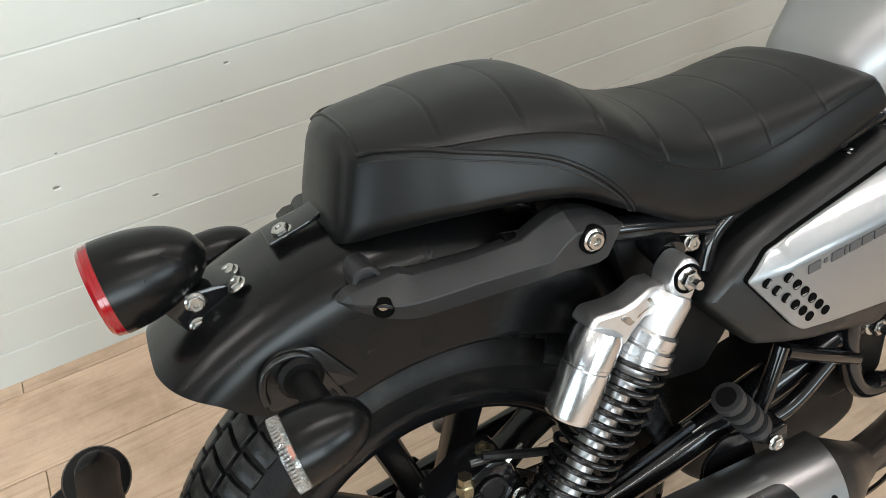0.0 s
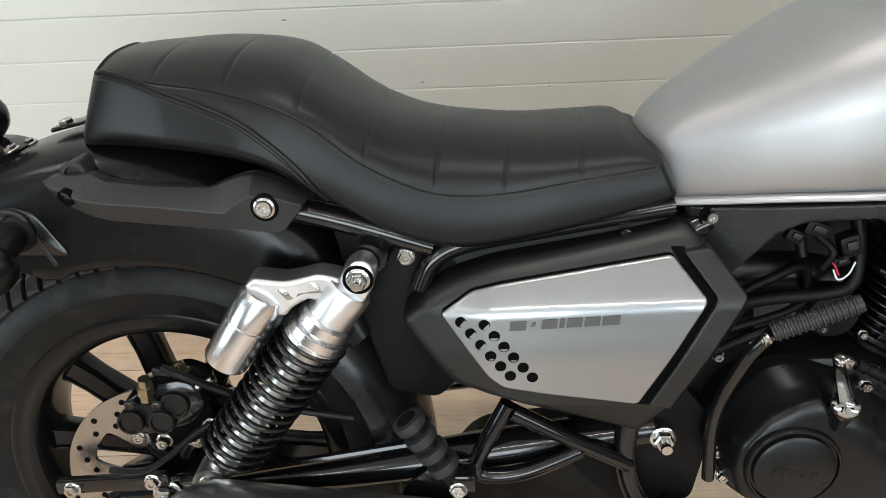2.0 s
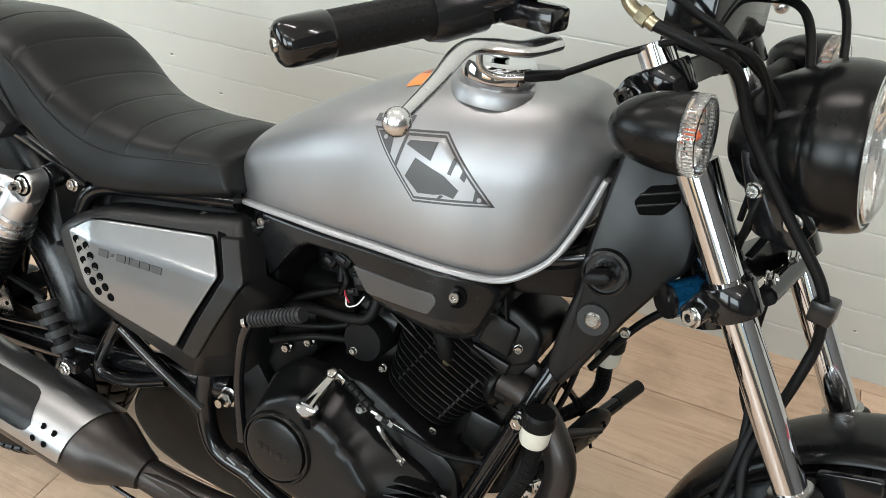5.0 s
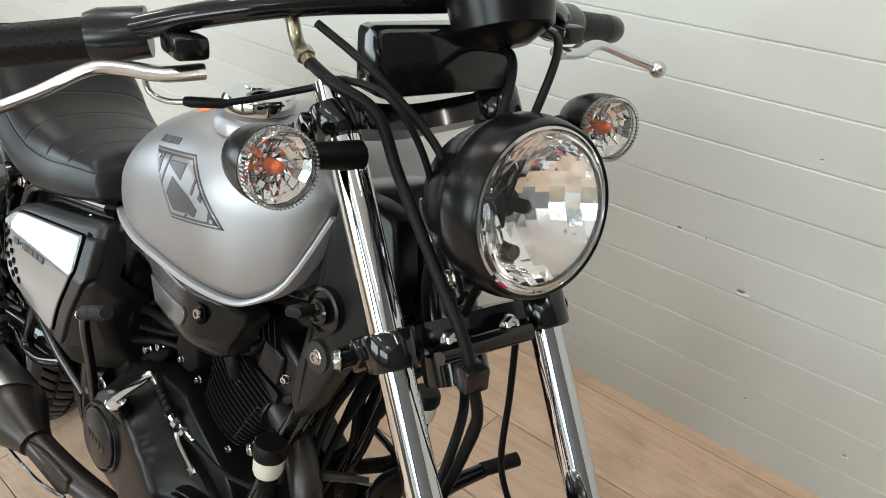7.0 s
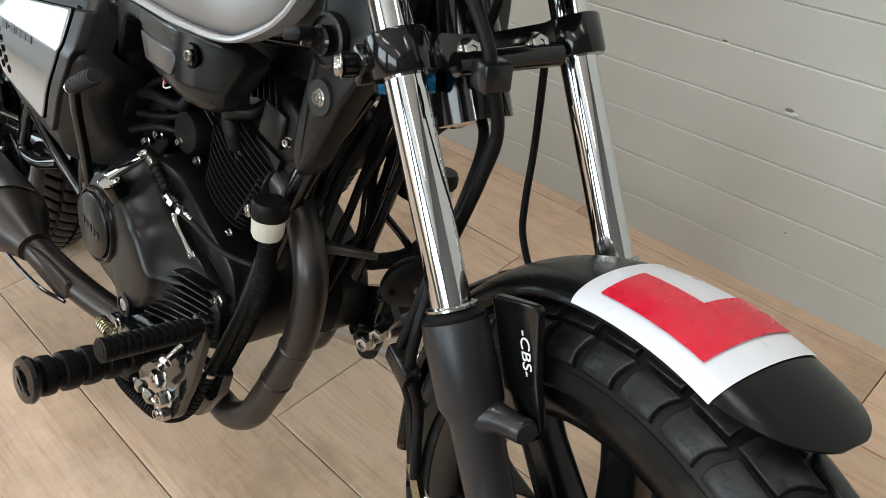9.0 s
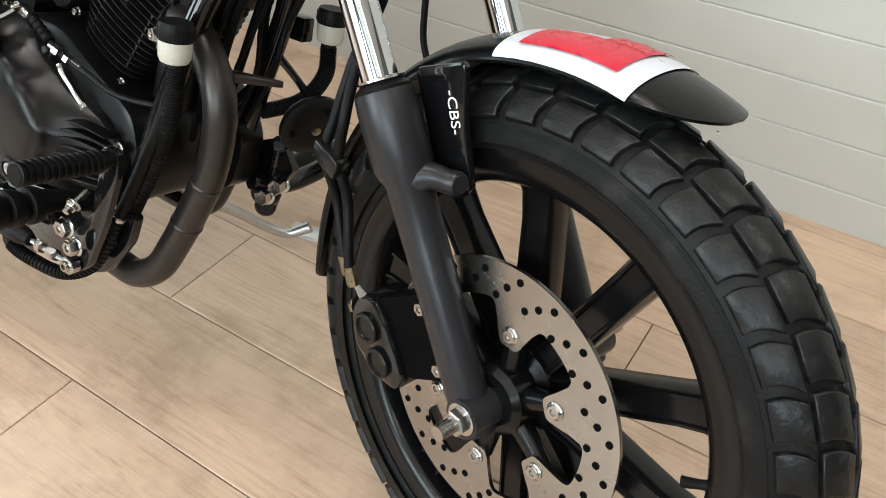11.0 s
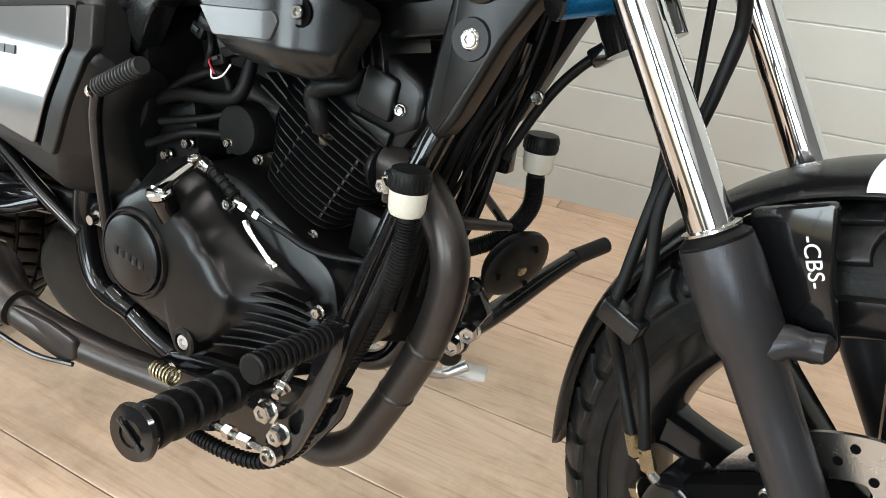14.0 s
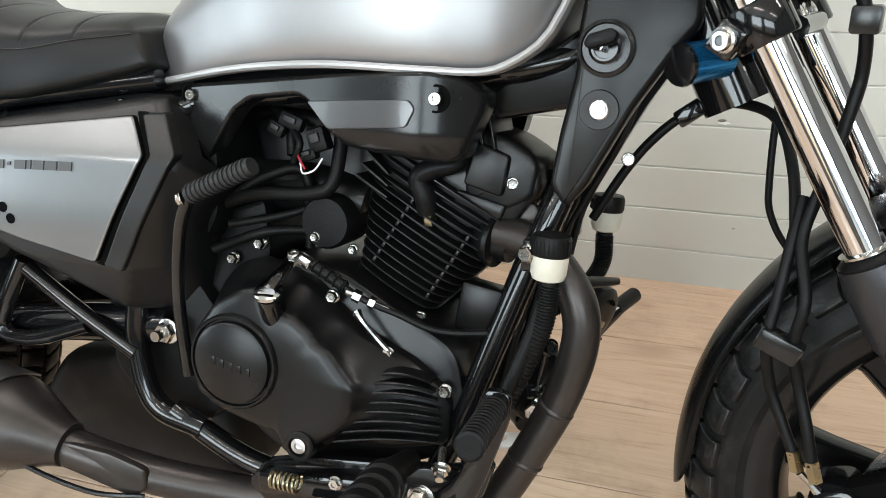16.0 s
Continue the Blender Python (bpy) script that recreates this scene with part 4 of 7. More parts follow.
def turn_signal(at, axis, r, length, lens_depth, lens_mat, m=None, lens_label="clear ribbed lens", seg=28):
    ax = Vector(axis).normalized()
    tip = Vector(at) - ax * length
    body = part("turn_signal" if lens_mat is not RED_LENS else "tail_light", lathe([(max(0.002, a), h) for a, h in bullet(length, r)] + [(r * 0.97, length + 0.001), (r * 0.93, length), (r * 0.92, length - 0.006), (r * 0.6, length - 0.019), (0.003, length - 0.021)], seg, tip, ax), SATIN, bike,
                "black bullet lamp with a " + lens_label, m)
    part("lens_rim", lathe([(r * 0.985, length), (r * 0.985, length + 0.004), (r * 0.95, length + 0.005)], seg, tip, ax, caps=False), FROST if lens_mat is not RED_LENS else RED_LENS, body)
    shape = [(r * 0.97, length + 0.002), (r * 0.97, length + lens_depth * 0.7), (r * 0.90, length + lens_depth), (r * 0.5, length + lens_depth * 1.15), (0.002, length + lens_depth * 1.2)]
    if lens_mat is not RED_LENS:
        shape += [(a * 0.95, h - 0.0016) for a, h in reversed(shape)]
    ln = part("lens", lathe(shape, seg, tip, ax, caps=lens_mat is RED_LENS), lens_mat, body, lens_label)
    ln.visible_shadow = lens_mat is RED_LENS
    ribs = Geo()
    for k in range(seg * 2 if lens_mat is not RED_LENS else 0):
        a = math.pi * k / seg
        side = ax.orthogonal().normalized()
        d = math.cos(a) * side + math.sin(a) * ax.cross(side)
        p = tip + ax * (length + 0.004) + d * r * 0.965
        ribs.add(tube([p, p + ax * lens_depth * 0.62], r * 0.030, 5, 1))
    if ribs.v:
        tagged(part("lens_rib", ribs, FROST, body), kind="stuff")
    if lens_mat is not RED_LENS:
        part("reflector", facets(tip + ax * (length + 0.002), ax, r * 0.90, 0.014, 6, 18, 0.0016), REFLECTOR, body, angle=1)
        part("bulb", lathe([(0.002, length + 0.007), (r * 0.17, length + 0.003), (r * 0.18, length - 0.010)], 12, tip, ax), AMBER, body)
    return body


tail = turn_signal((-0.195, -0.012, 0.724), (-1, -0.02, -0.06), 0.0412, 0.083, 0.011, RED_LENS, lens_label="red lens")
part("lamp_bracket", slab(rounded([(-0.168, 0.705), (-0.150, 0.668), (-0.120, 0.680), (-0.095, 0.696), (-0.118, 0.702)], 0.004), 0.010, -0.032, 0.002), GLOSS, tail)
part("bolt", bolt((-0.136, -0.033, 0.694), 0.0065, 0.006), ZINC, tail)
part("bolt", bolt((-0.140, -0.033, 0.672), 0.006, 0.006), ZINC, tail)
part("white_tag", box((-0.142, -0.036, 0.664), (0.014, 0.002, 0.010), 0.0006, pose(0, 0, 0, 0, 18, 0)), PRINT, tail, "scrap of white tape")
for sg in (-1, 1):
    up = 0.0 if sg < 0 else 0.028
    sig = turn_signal((-0.106 - up * 0.4, sg * 0.165, 0.612 + up), (-1, sg * -0.02, -0.10), 0.031, 0.062, 0.012, CLEAR)
    part("stalk", tube([(-0.075 - up * 0.4, sg * 0.140, 0.616 + up), (-0.078, sg * 0.115, 0.622), (-0.080, sg * 0.086, 0.626)], 0.012, 12), RUBBER, sig)
    part("stalk_collar", lathe([(0.020, 0), (0.020, 0.010), (0.016, 0.014)], 18, (-0.080, sg * 0.089, 0.626), (0, sg, 0)), RUBBER, sig)
    part("pad_rim", tube([(-0.113, sg * 0.094, 0.612), (-0.113, sg * 0.095, 0.625), (-0.107, sg * 0.096, 0.641), (-0.096, sg * 0.096, 0.648), (-0.080, sg * 0.096, 0.648), (-0.069, sg * 0.096, 0.641), (-0.065, sg * 0.095, 0.629), (-0.058, sg * 0.092, 0.610), (-0.050, sg * 0.090, 0.588)], 0.0036, 10, 40), PLASTIC, sig)
    part("mount_pad", slab(rounded([(-0.115, 0.600), (-0.112, 0.640), (-0.090, 0.655), (-0.060, 0.648), (-0.030, 0.598)], 0.010), sg * 0.080, sg * 0.094, 0.004), PLASTIC, sig)


# wheels
def tyre_profile(R, rim, hw):
    """Half section (y, r) from the crown to the bead."""
    return [(0, R), (hw * 0.35, R - 0.004), (hw * 0.65, R - 0.014), (hw * 0.88, R - 0.031), (hw * 0.985, R - 0.047), (hw, R - 0.056), (hw * 0.96, (R + rim) / 2 - 0.004), (hw * 0.84, rim + 0.009), (hw * 0.72, rim + 0.001), (hw * 0.66, rim - 0.004)]


def wheel(name, label, centre, R, rim, hw, spokes, phase, m, tread_n, spoke_w, reach, bow, gap):
    prof = tyre_profile(R - 0.006, rim, hw)
    full = [(r, y) for y, r in prof] + []
    line = [(r, -y) for y, r in reversed(prof)] + full[1:]
    hub = part(name, lathe([(0.030, -0.062), (0.036, -0.056), (0.036, -0.030), (0.048, -0.026), (0.048, 0.026), (0.036, 0.030), (0.036, 0.056), (0.030, 0.062)], 28, centre, (0, 1, 0)), WHEEL, bike, label, m)
    rings = [[Vector((centre.x + r * math.cos(a), centre.y + y, centre.z + r * math.sin(a))) for r, y in line] for a in (2 * math.pi * k / 96 for k in range(96))]
    rings.append(rings[0])
    tyre = part("tyre", lofted(rings, close=False, caps=False), TYRE, hub, "black road tyre with block tread", angle=50)
    rp = [(rim + 0.009, -hw * 0.80), (rim + 0.010, -hw * 0.84), (rim + 0.004, -hw * 0.86), (rim - 0.008, -hw * 0.82), (rim - 0.016, -hw * 0.76), (rim - 0.021, -hw * 0.62), (rim - 0.024, -hw * 0.36), (rim - 0.026, 0)]
    rp = rp + [(r, -y) for r, y in reversed(rp[:-1])] + [(rim - 0.012, hw * 0.3), (rim - 0.012, -hw * 0.3)]
    rings = [[Vector((centre.x + r * math.cos(a), centre.y + y, centre.z + r * math.sin(a))) for r, y in rp] for a in (2 * math.pi * k / 96 for k in range(96))]
    rings.append(rings[0])
    part("rim", lofted(rings, caps=False), WHEEL, hub, "gloss black cast rim", angle=40)
    for k in range(spokes):
        a = radians(phase) + 2 * math.pi * k / spokes
        d, s = Vector((math.cos(a), 0, math.sin(a))), Vector((-math.sin(a), 0, math.cos(a)))
        secs = []
        for r, w, dep in ((0.034, spoke_w * 0.9, 0.024), (0.075, spoke_w * 0.90, 0.020), (rim - 0.055, spoke_w * 0.95, 0.016), (rim - 0.030, spoke_w * 1.0, 0.018), (rim - 0.018, spoke_w * 1.25, 0.022)):
            c = centre + d * r
            sec = [(-w, dep * 0.6), (-w, -dep * 0.6), (-w * 0.8, -dep), (-w * 0.66, -dep), (-w * 0.58, -dep * 0.82), (w * 0.58, -dep * 0.82), (w * 0.66, -dep), (w * 0.8, -dep), (w, -dep * 0.6), (w, dep * 0.6), (w * 0.7, dep), (-w * 0.7, dep)]
            secs.append([c + s * u + Vector((0, v, 0)) for u, v in sec])
        part("spoke", lofted(secs), WHEEL, hub)
    arc = [(0.0, 0.0)]
    for (y0, r0), (y1, r1) in zip(prof, prof[1:]):
        arc.append((arc[-1][0] + math.hypot(y1 - y0, r1 - r0), 0))
    length = arc[6][0]

    def at(s, lift):
        q, sg = abs(s) * length, 1 if s >= 0 else -1
        for i in range(len(prof) - 1):
            if arc[i][0] <= q <= arc[i + 1][0] or i == len(prof) - 2:
                t = (q - arc[i][0]) / max(arc[i + 1][0] - arc[i][0], 1e-6)
                y, r = prof[i][0] + (prof[i + 1][0] - prof[i][0]) * t, prof[i][1] + (prof[i + 1][1] - prof[i][1]) * t
                ny = abs(y) / hw
                return sg * (y + lift * ny * 0.8), r + lift * math.sqrt(max(0.05, 1 - (ny * 0.8) ** 2))

    blocks = Geo()
    pitch = 2 * math.pi / tread_n
    for k in range(tread_n):
        for sg in (-1, 1):
            base = pitch * (k + (0.5 if sg > 0 else 0))
            ra, rb, rc = 0.03, reach * 0.50, reach * 0.56
            quads = [[(ra, 0.0), (ra, 0.84), (rb, 1.06), (rb, 0.22)]]
            quads.append([(rc, 0.10), (rc, 1.10 - gap), (reach, 1.24 - gap), (reach, 0.30 if gap < 0.2 else 0.22)])
            for quad in quads:
                (sa, a0), (sb, a1), (sc, a2), (sd, a3) = quad
                rows = []
                for lift, shrink in ((-0.002, 0.0), (0.0042, 0.010), (0.0054, 0.024), (0.0058, 0.055)):
                    row = []
                    for i in range(5):
                        t = shrink + (1 - 2 * shrink) * i / 4
                        row.append((sa + (sd - sa) * t, a0 + (a3 - a0) * t + shrink + bow * math.sin(math.pi * t)))
                    for i in range(5):
                        t = shrink + (1 - 2 * shrink) * (4 - i) / 4
                        row.append((sb + (sc - sb) * t, a1 + (a2 - a1) * t - shrink + bow * math.sin(math.pi * t)))
                    ring = []
                    for s, a in row:
                        y, r = at(sg * s, lift)
                        th = base + pitch * a
                        ring.append(Vector((centre.x + r * math.cos(th), centre.y + y, centre.z + r * math.sin(th))))
                    rows.append(ring)
                g = lofted(rows, caps=False)
                n0 = len(rows[0]) * 3
                for i in range(4):
                    g.f.append((n0 + i, n0 + i + 1, n0 + 8 - i, n0 + 9 - i))
                blocks.add(g)
    tagged(part("tread", blocks, TREAD, hub, "dusty rubber tread", angle=55), kind="stuff")
    return hub


AXLE_F = Vector((1.4513, -0.0171, 0.2942))
AXLE_DIR = Vector((-0.0084, 1, -0.0593)).normalized()
WHEEL_F = STEER @ Matrix.Translation(AXLE_F) @ Vector((0, 1, 0)).rotation_difference(AXLE_DIR).to_matrix().to_4x4() @ Matrix.Translation(-AXLE_F)
rear_wheel = wheel("rear_wheel", "black cast rear wheel", AXLE_R, 0.304, 0.2015, 0.063, 10, 31.5, None, 72, 0.017, 0.66, 0.02, 0.26)
front_wheel = wheel("front_wheel", "black cast front wheel", AXLE_F, 0.300, 0.2220, 0.046, 10, 27.5, WHEEL_F, 42, 0.0185, 0.62, 0.09, 0.17)
stem_a = radians(12)
part("valve", tube([AXLE_F + Vector((math.cos(stem_a), 0, math.sin(stem_a))) * r + Vector((0, -0.02 - (0.214 - r) * 0.6, 0)) for r in (0.212, 0.203, 0.184)], [0.006, 0.006, 0.004, 0.005], 10), RUBBER, front_wheel)


# brake discs
def disc(centre, y, R, inner, lobes, holes, bolts_r, m, label, phase=0.0):
    n = 180
    out = [(R, 2 * math.pi * k / n) for k in range(n)]
    inn = []
    for k in range(n):
        a = 2 * math.pi * k / n
        w = math.cos(lobes * (a - phase))
        inn.append((bolts_r - 0.013 + (inner - bolts_r + 0.013) / (1 + math.exp(8 * (w - 0.25))), a))
    rings = []
    for prof, yy in ((out, y + 0.0022), (out, y - 0.0022), (inn, y - 0.0022), (inn, y + 0.0022), (out, y + 0.0022)):
        rings.append([Vector((centre.x + r * math.cos(a), yy, centre.z + r * math.sin(a))) for r, a in prof])
    d = part("brake_disc", lofted(rings, caps=False), STEEL_DISC, bike, label, m, angle=25)
    # drillings are black discs on the steel, their shade put in as colour
    me = lathe([(0.0036, 0), (0.0036, 0.0008), (0.003, 0.0009)], 10, (0, 0, 0), (0, -1, 0)).mesh("hole")
    for k in range(holes):
        a = 2 * math.pi * k / holes
        r = R - (0.010, 0.021, 0.032)[k % 3]
        part("disc_hole", me, BLACK_HOLE, d, m=Matrix.Translation((centre.x + r * math.cos(a), y - 0.0021, centre.z + r * math.sin(a))))
    for k in range(lobes):
        a = phase + 2 * math.pi * k / lobes
        part("bolt", bolt((centre.x + bolts_r * math.cos(a), y - 0.0022, centre.z + bolts_r * math.sin(a)), 0.0062, 0.004, socket=True), ZINC, d)
    for k in range(lobes):
        a = phase + 2 * math.pi * k / lobes
        c, s = math.cos(a), math.sin(a)
        part("carrier_arm", tube([(centre.x + 0.03 * c, y + 0.012, centre.z + 0.03 * s), (centre.x + bolts_r * c, y + 0.010, centre.z + bolts_r * s)], [0.012, 0.009], 10, 2), WHEEL, d)
    return d


disc(AXLE_F, -0.0704, 0.1385, 0.103, 6, 60, 0.0748, WHEEL_F, "drilled steel front brake disc", radians(27.5))
disc(AXLE_R, -0.074, 0.128, 0.098, 6, 48, 0.068, None, "drilled steel rear brake disc")


# brake calipers
def caliper(m, at, tilt, label, reach=0.040):
    block = slab(rounded([(-0.030, 0.034), (-0.012, 0.050), (0.016, 0.046), (0.027, 0.022), (0.024, -0.040), (0.004, -0.054), (-0.026, -0.036), (-0.034, 0.004)], 0.007, 2), 0.024, -0.022, 0.006, lambda x, z: 0.12 * abs(z), 2)
    body = part("brake_caliper", block, GLOSS, bike, label, m @ Matrix.Translation(at) @ pose(0, 0, 0, 0, tilt, 0))
    part("piston_housing", lathe([(0.0165, -0.004), (0.0165, 0.005), (0.0150, 0.0065), (0.0125, 0.0065), (0.0115, 0.004), (0.001, 0.004)], 22, (-0.003, -0.0185, 0.018), (0, -1, 0)), CASTING, body)
    part("piston_housing", lathe([(0.0165, -0.004), (0.0165, 0.005), (0.0150, 0.0065), (0.0125, 0.0065), (0.0115, 0.004), (0.001, 0.004)], 22, (-0.003, -0.0175, -0.020), (0, -1, 0)), CASTING, body)
    part("bracket", slab(rounded([(0.0, 0.045), (reach + 0.008, 0.048), (reach + 0.016, 0.0), (reach + 0.006, -0.040), (0.0, -0.040)], 0.01), 0.010, -0.010, 0.003), BLACK_HOLE, body)
    part("bleed_nipple", tube([(-0.010, -0.010, 0.046), (-0.016, -0.014, 0.070)], [0.005, 0.003, 0.0036], 8), ZINC, body)
    part("banjo_bolt", bolt((-0.030, -0.005, 0.036), 0.0075, 0.012, (-1, 0, 0)), BRASS, body)
    for dz in (0.036, -0.024):
        part("bolt", bolt((reach, -0.010, dz), 0.0068, 0.010), ZINC, body)
    return body


caliper(STEER, (1.322, -0.088, 0.292), -32, "black front brake caliper with plated bolts", 0.0875)
rear_caliper = caliper(Matrix(), (0.040, -0.092, 0.418), 70, "black rear brake caliper with plated bolts")
to_caliper = (Matrix.Translation((0.040, -0.092, 0.418)) @ pose(0, 0, 0, 0, 70, 0)).inverted()
for at in ((0.008, -0.117, 0.431), (0.038, -0.117, 0.43)):
    part("bridge_bolt", bolt(at, 0.0048, 0.004).moved(to_caliper), GLOSS, rear_caliper)
for at in ((0.005, -0.117, 0.408), (0.04, -0.117, 0.408)):
    part("piston_cap", lathe([(0.0150, -0.008), (0.0150, 0.003), (0.0135, 0.0045), (0.0115, 0.0045), (0.0105, 0.002), (0.001, 0.002)], 22, at, (0, -1, 0)).moved(to_caliper), CASTING, rear_caliper)
part("banjo_fitting", lathe([(0.0075, -0.016), (0.0075, -0.008), (0.0095, -0.007), (0.0095, 0.003), (0.0072, 0.004), (0.0072, 0.013), (0.001, 0.013)], 6, (0.029, -0.117, 0.452), (0.1, -0.1, 1)).moved(to_caliper), BRASS, rear_caliper)
part("hose_end", tube([(0.04, -0.112, 0.471), (0.054, -0.114, 0.47), (0.068, -0.115, 0.47)], 0.0048, 10).moved(to_caliper), PLASTIC, rear_caliper)

# rear shock absorbers
for sg in (-1, 1):
    top, low = Vector((0.2755, sg * 0.134, 0.593)), Vector((0.090, sg * 0.125, 0.3415))
    ax = (low - top).normalized()

    def on(s, off=0.0):
        return top + (low - top) * s + Vector((0, sg * off, 0))
    shock = part("shock_absorber", tube([on(0.055), on(0.075), on(0.20), on(0.36), on(0.36), on(0.88), on(0.90)], [0.0225, 0.0252, 0.0252, 0.024, 0.014, 0.014, 0.016], 20, straight=True), ALLOY_CAST, bike, "coil-over shock absorber with an alloy piggyback canister")
    eye = slab(rounded([(0.2550, 0.574), (0.2575, 0.594), (0.264, 0.605), (0.275, 0.6125), (0.286, 0.610), (0.2925, 0.600), (0.290, 0.585), (0.280, 0.567), (0.264, 0.560)], 0.005, 3), -0.119, -0.148, 0.004, None, 3)
    part("top_eye", (eye if sg < 0 else eye.mirrored()), ALLOY_CAST, shock)
    part("eye_bush", lathe([(0.0150, -0.002), (0.0150, 0.0008), (0.0135, 0.0010), (0.0125, -0.0004)], 24, on(0, 0.0145), (0, sg, 0)), BLACK_HOLE, shock)
    part("collar", lathe([(0.0265, -0.002), (0.0300, 0.001), (0.0300, 0.011), (0.0285, 0.012), (0.0285, 0.014), (0.0335, 0.0155), (0.0335, 0.025), (0.0350, 0.026), (0.0350, 0.031), (0.030, 0.033)], 28, on(0.185), ax), ALLOY, shock)
    part("damper_rod", tube([on(0.36), on(0.90)], 0.0125, 14, 1), ALLOY_CAST, shock)
    side = ax.cross(Vector((0, 1, 0))).normalized()
    oth = ax.cross(side)
    coil = [on(0.275 + 0.60 * k / 840) + 0.0332 * (math.cos(2 * math.pi * 14 * k / 840) * side + math.sin(2 * math.pi * 14 * k / 840) * oth) for k in range(841)]
    part("spring", tube(coil, 0.0034, 10, straight=True), GLOSS, shock, "gloss black coil spring")
    part("lower_eye", Geo().add(tube([on(0.86), on(0.96)], 0.013, 14, 1)).add(tube([on(1.0) + Vector((0, sg * 0.016, 0)), on(1.0) - Vector((0, sg * 0.016, 0))], 0.019, 20, 1)), ALLOY_CAST, shock)
    part("bolt", bolt(on(0, 0.014), 0.0085, 0.009, (0, sg, 0)).add(tube([on(0, 0.014), on(0, 0.032)], 0.0045, 10, 1)), ZINC, shock)
    part("bolt", bolt(on(1, 0.016), 0.0085, 0.008, (0, sg, 0)), ZINC, shock)
    c0, c1 = Vector((0.178, sg * 0.142, 0.5715)), Vector((0.133, sg * 0.146, 0.5035))
    cd = (c1 - c0).normalized()
    part("canister", lathe([(0.012, -0.010), (0.021, -0.007), (0.0235, 0.0), (0.0235, 0.026), (0.0225, 0.027), (0.0225, 0.030), (0.0235, 0.031), (0.0235, 0.078), (0.022, 0.082), (0.008, 0.0825)], 28, c0, cd), ALLOY, shock, "polished alloy reservoir canister")
    arm = plate(rounded([(0.164, 0.588), (0.173, 0.597), (0.202, 0.593), (0.236, 0.598), (0.256, 0.591), (0.262, 0.575), (0.240, 0.566), (0.225, 0.573), (0.211, 0.566), (0.201, 0.555), (0.187, 0.557)], 0.004, 3), -0.122, -0.152, 0.004, lambda x, z: max(0.0, x - 0.215) * 0.25, 3, 0.008)
    part("canister_bridge", arm if sg < 0 else arm.mirrored(), ALLOY_CAST, shock)
    web = slab(rounded([(0.196, 0.586), (0.234, 0.591), (0.240, 0.578), (0.222, 0.580), (0.206, 0.573)], 0.003, 2), -0.146, -0.1524, 0.0004, lambda x, z: max(0.0, x - 0.215) * 0.25)
    part("bridge_pocket", web if sg < 0 else web.mirrored(), STEEL_DISC, shock)
    part("top_mount", tube([(0.283, sg * 0.115, 0.600), (0.292, sg * 0.06, 0.612)], [0.017, 0.022], 14, 2), GLOSS, shock)

# frame and swingarm
frame_ob = part("frame", tube([(1.085, 0, 0.800), (1.165, 0, 0.650)], 0.034, 20, 2), GLOSS, bike, "gloss black tubular steel frame")
for sg in (-1, 1):
    part("frame_tube", tube([(1.045, sg * 0.030, 0.640), (1.012, sg * 0.062, 0.546), (0.974, sg * 0.072, 0.432), (0.925, sg * 0.078, 0.285), (0.890, sg * 0.078, 0.225), (0.820, sg * 0.080, 0.212), (0.700, sg * 0.085, 0.225), (0.600, sg * 0.090, 0.270)], 0.0135, 12, 60), GLOSS, frame_ob)
    part("frame_tube", tube([(0.560, sg * 0.092, 0.420), (0.552, sg * 0.092, 0.345), (0.575, sg * 0.092, 0.275), (0.640, sg * 0.090, 0.255)], 0.0135, 12, 30), GLOSS, frame_ob)
    part("frame_tube", tube([(1.060, sg * 0.02, 0.700), (0.95, sg * 0.045, 0.668), (0.75, sg * 0.055, 0.640), (0.60, sg * 0.075, 0.605), (0.555, sg * 0.088, 0.50), (0.558, sg * 0.092, 0.40)], 0.014, 12, 50), GLOSS, frame_ob)
    part("frame_tube", tube([(0.585, sg * 0.085, 0.640), (0.47, sg * 0.090, 0.622), (0.38, sg * 0.094, 0.607), (0.345, sg * 0.098, 0.590), (0.33, sg * 0.10, 0.560)], 0.011, 12, 30), GLOSS, frame_ob)
    part("frame_tube", tube([(0.345, sg * 0.095, 0.605), (0.24, sg * 0.098, 0.640), (0.12, sg * 0.095, 0.668)], 0.013, 12, 16), GLOSS, frame_ob)
    part("frame_tube", tube([(0.424, sg * 0.118, 0.420), (0.490, sg * 0.112, 0.378), (0.556, sg * 0.100, 0.335)], 0.0095, 10, 12), GLOSS, frame_ob)
    part("frame_tube", tube([(0.420, sg * 0.118, 0.430), (0.398, sg * 0.120, 0.385), (0.384, sg * 0.120, 0.350), (0.398, sg * 0.120, 0.336), (0.440, sg * 0.118, 0.340), (0.500, sg * 0.110, 0.362)], 0.0095, 10, 30), GLOSS, frame_ob)
    swing = part("swingarm", tube([(0.585, sg * 0.070, 0.365), (0.40, sg * 0.085, 0.345), (0.20, sg * 0.088, 0.312), (-0.035, sg * 0.088, 0.290)], [0.023, 0.023, 0.020, 0.017], 14, 24), GLOSS, bike, "gloss black swingarm leg")
    part("axle_nut", bolt((0.024, sg * 0.106, 0.299), 0.013, 0.014, (0, sg, 0)).add(tube([(0.024, sg * 0.10, 0.299), (0.024, sg * 0.130, 0.299)], 0.007, 12, 1)), ZINC, swing)
    part("pivot_nut", bolt((0.594, sg * 0.092, 0.364), 0.0105, 0.012, (0, sg, 0)).add(tube([(0.594, sg * 0.092, 0.364), (0.594, sg * 0.115, 0.364)], 0.006, 12, 1)), ZINC, swing)
part("bolt", bolt((0.318, -0.103, 0.596), 0.007, 0.006), ZINC, frame_ob)
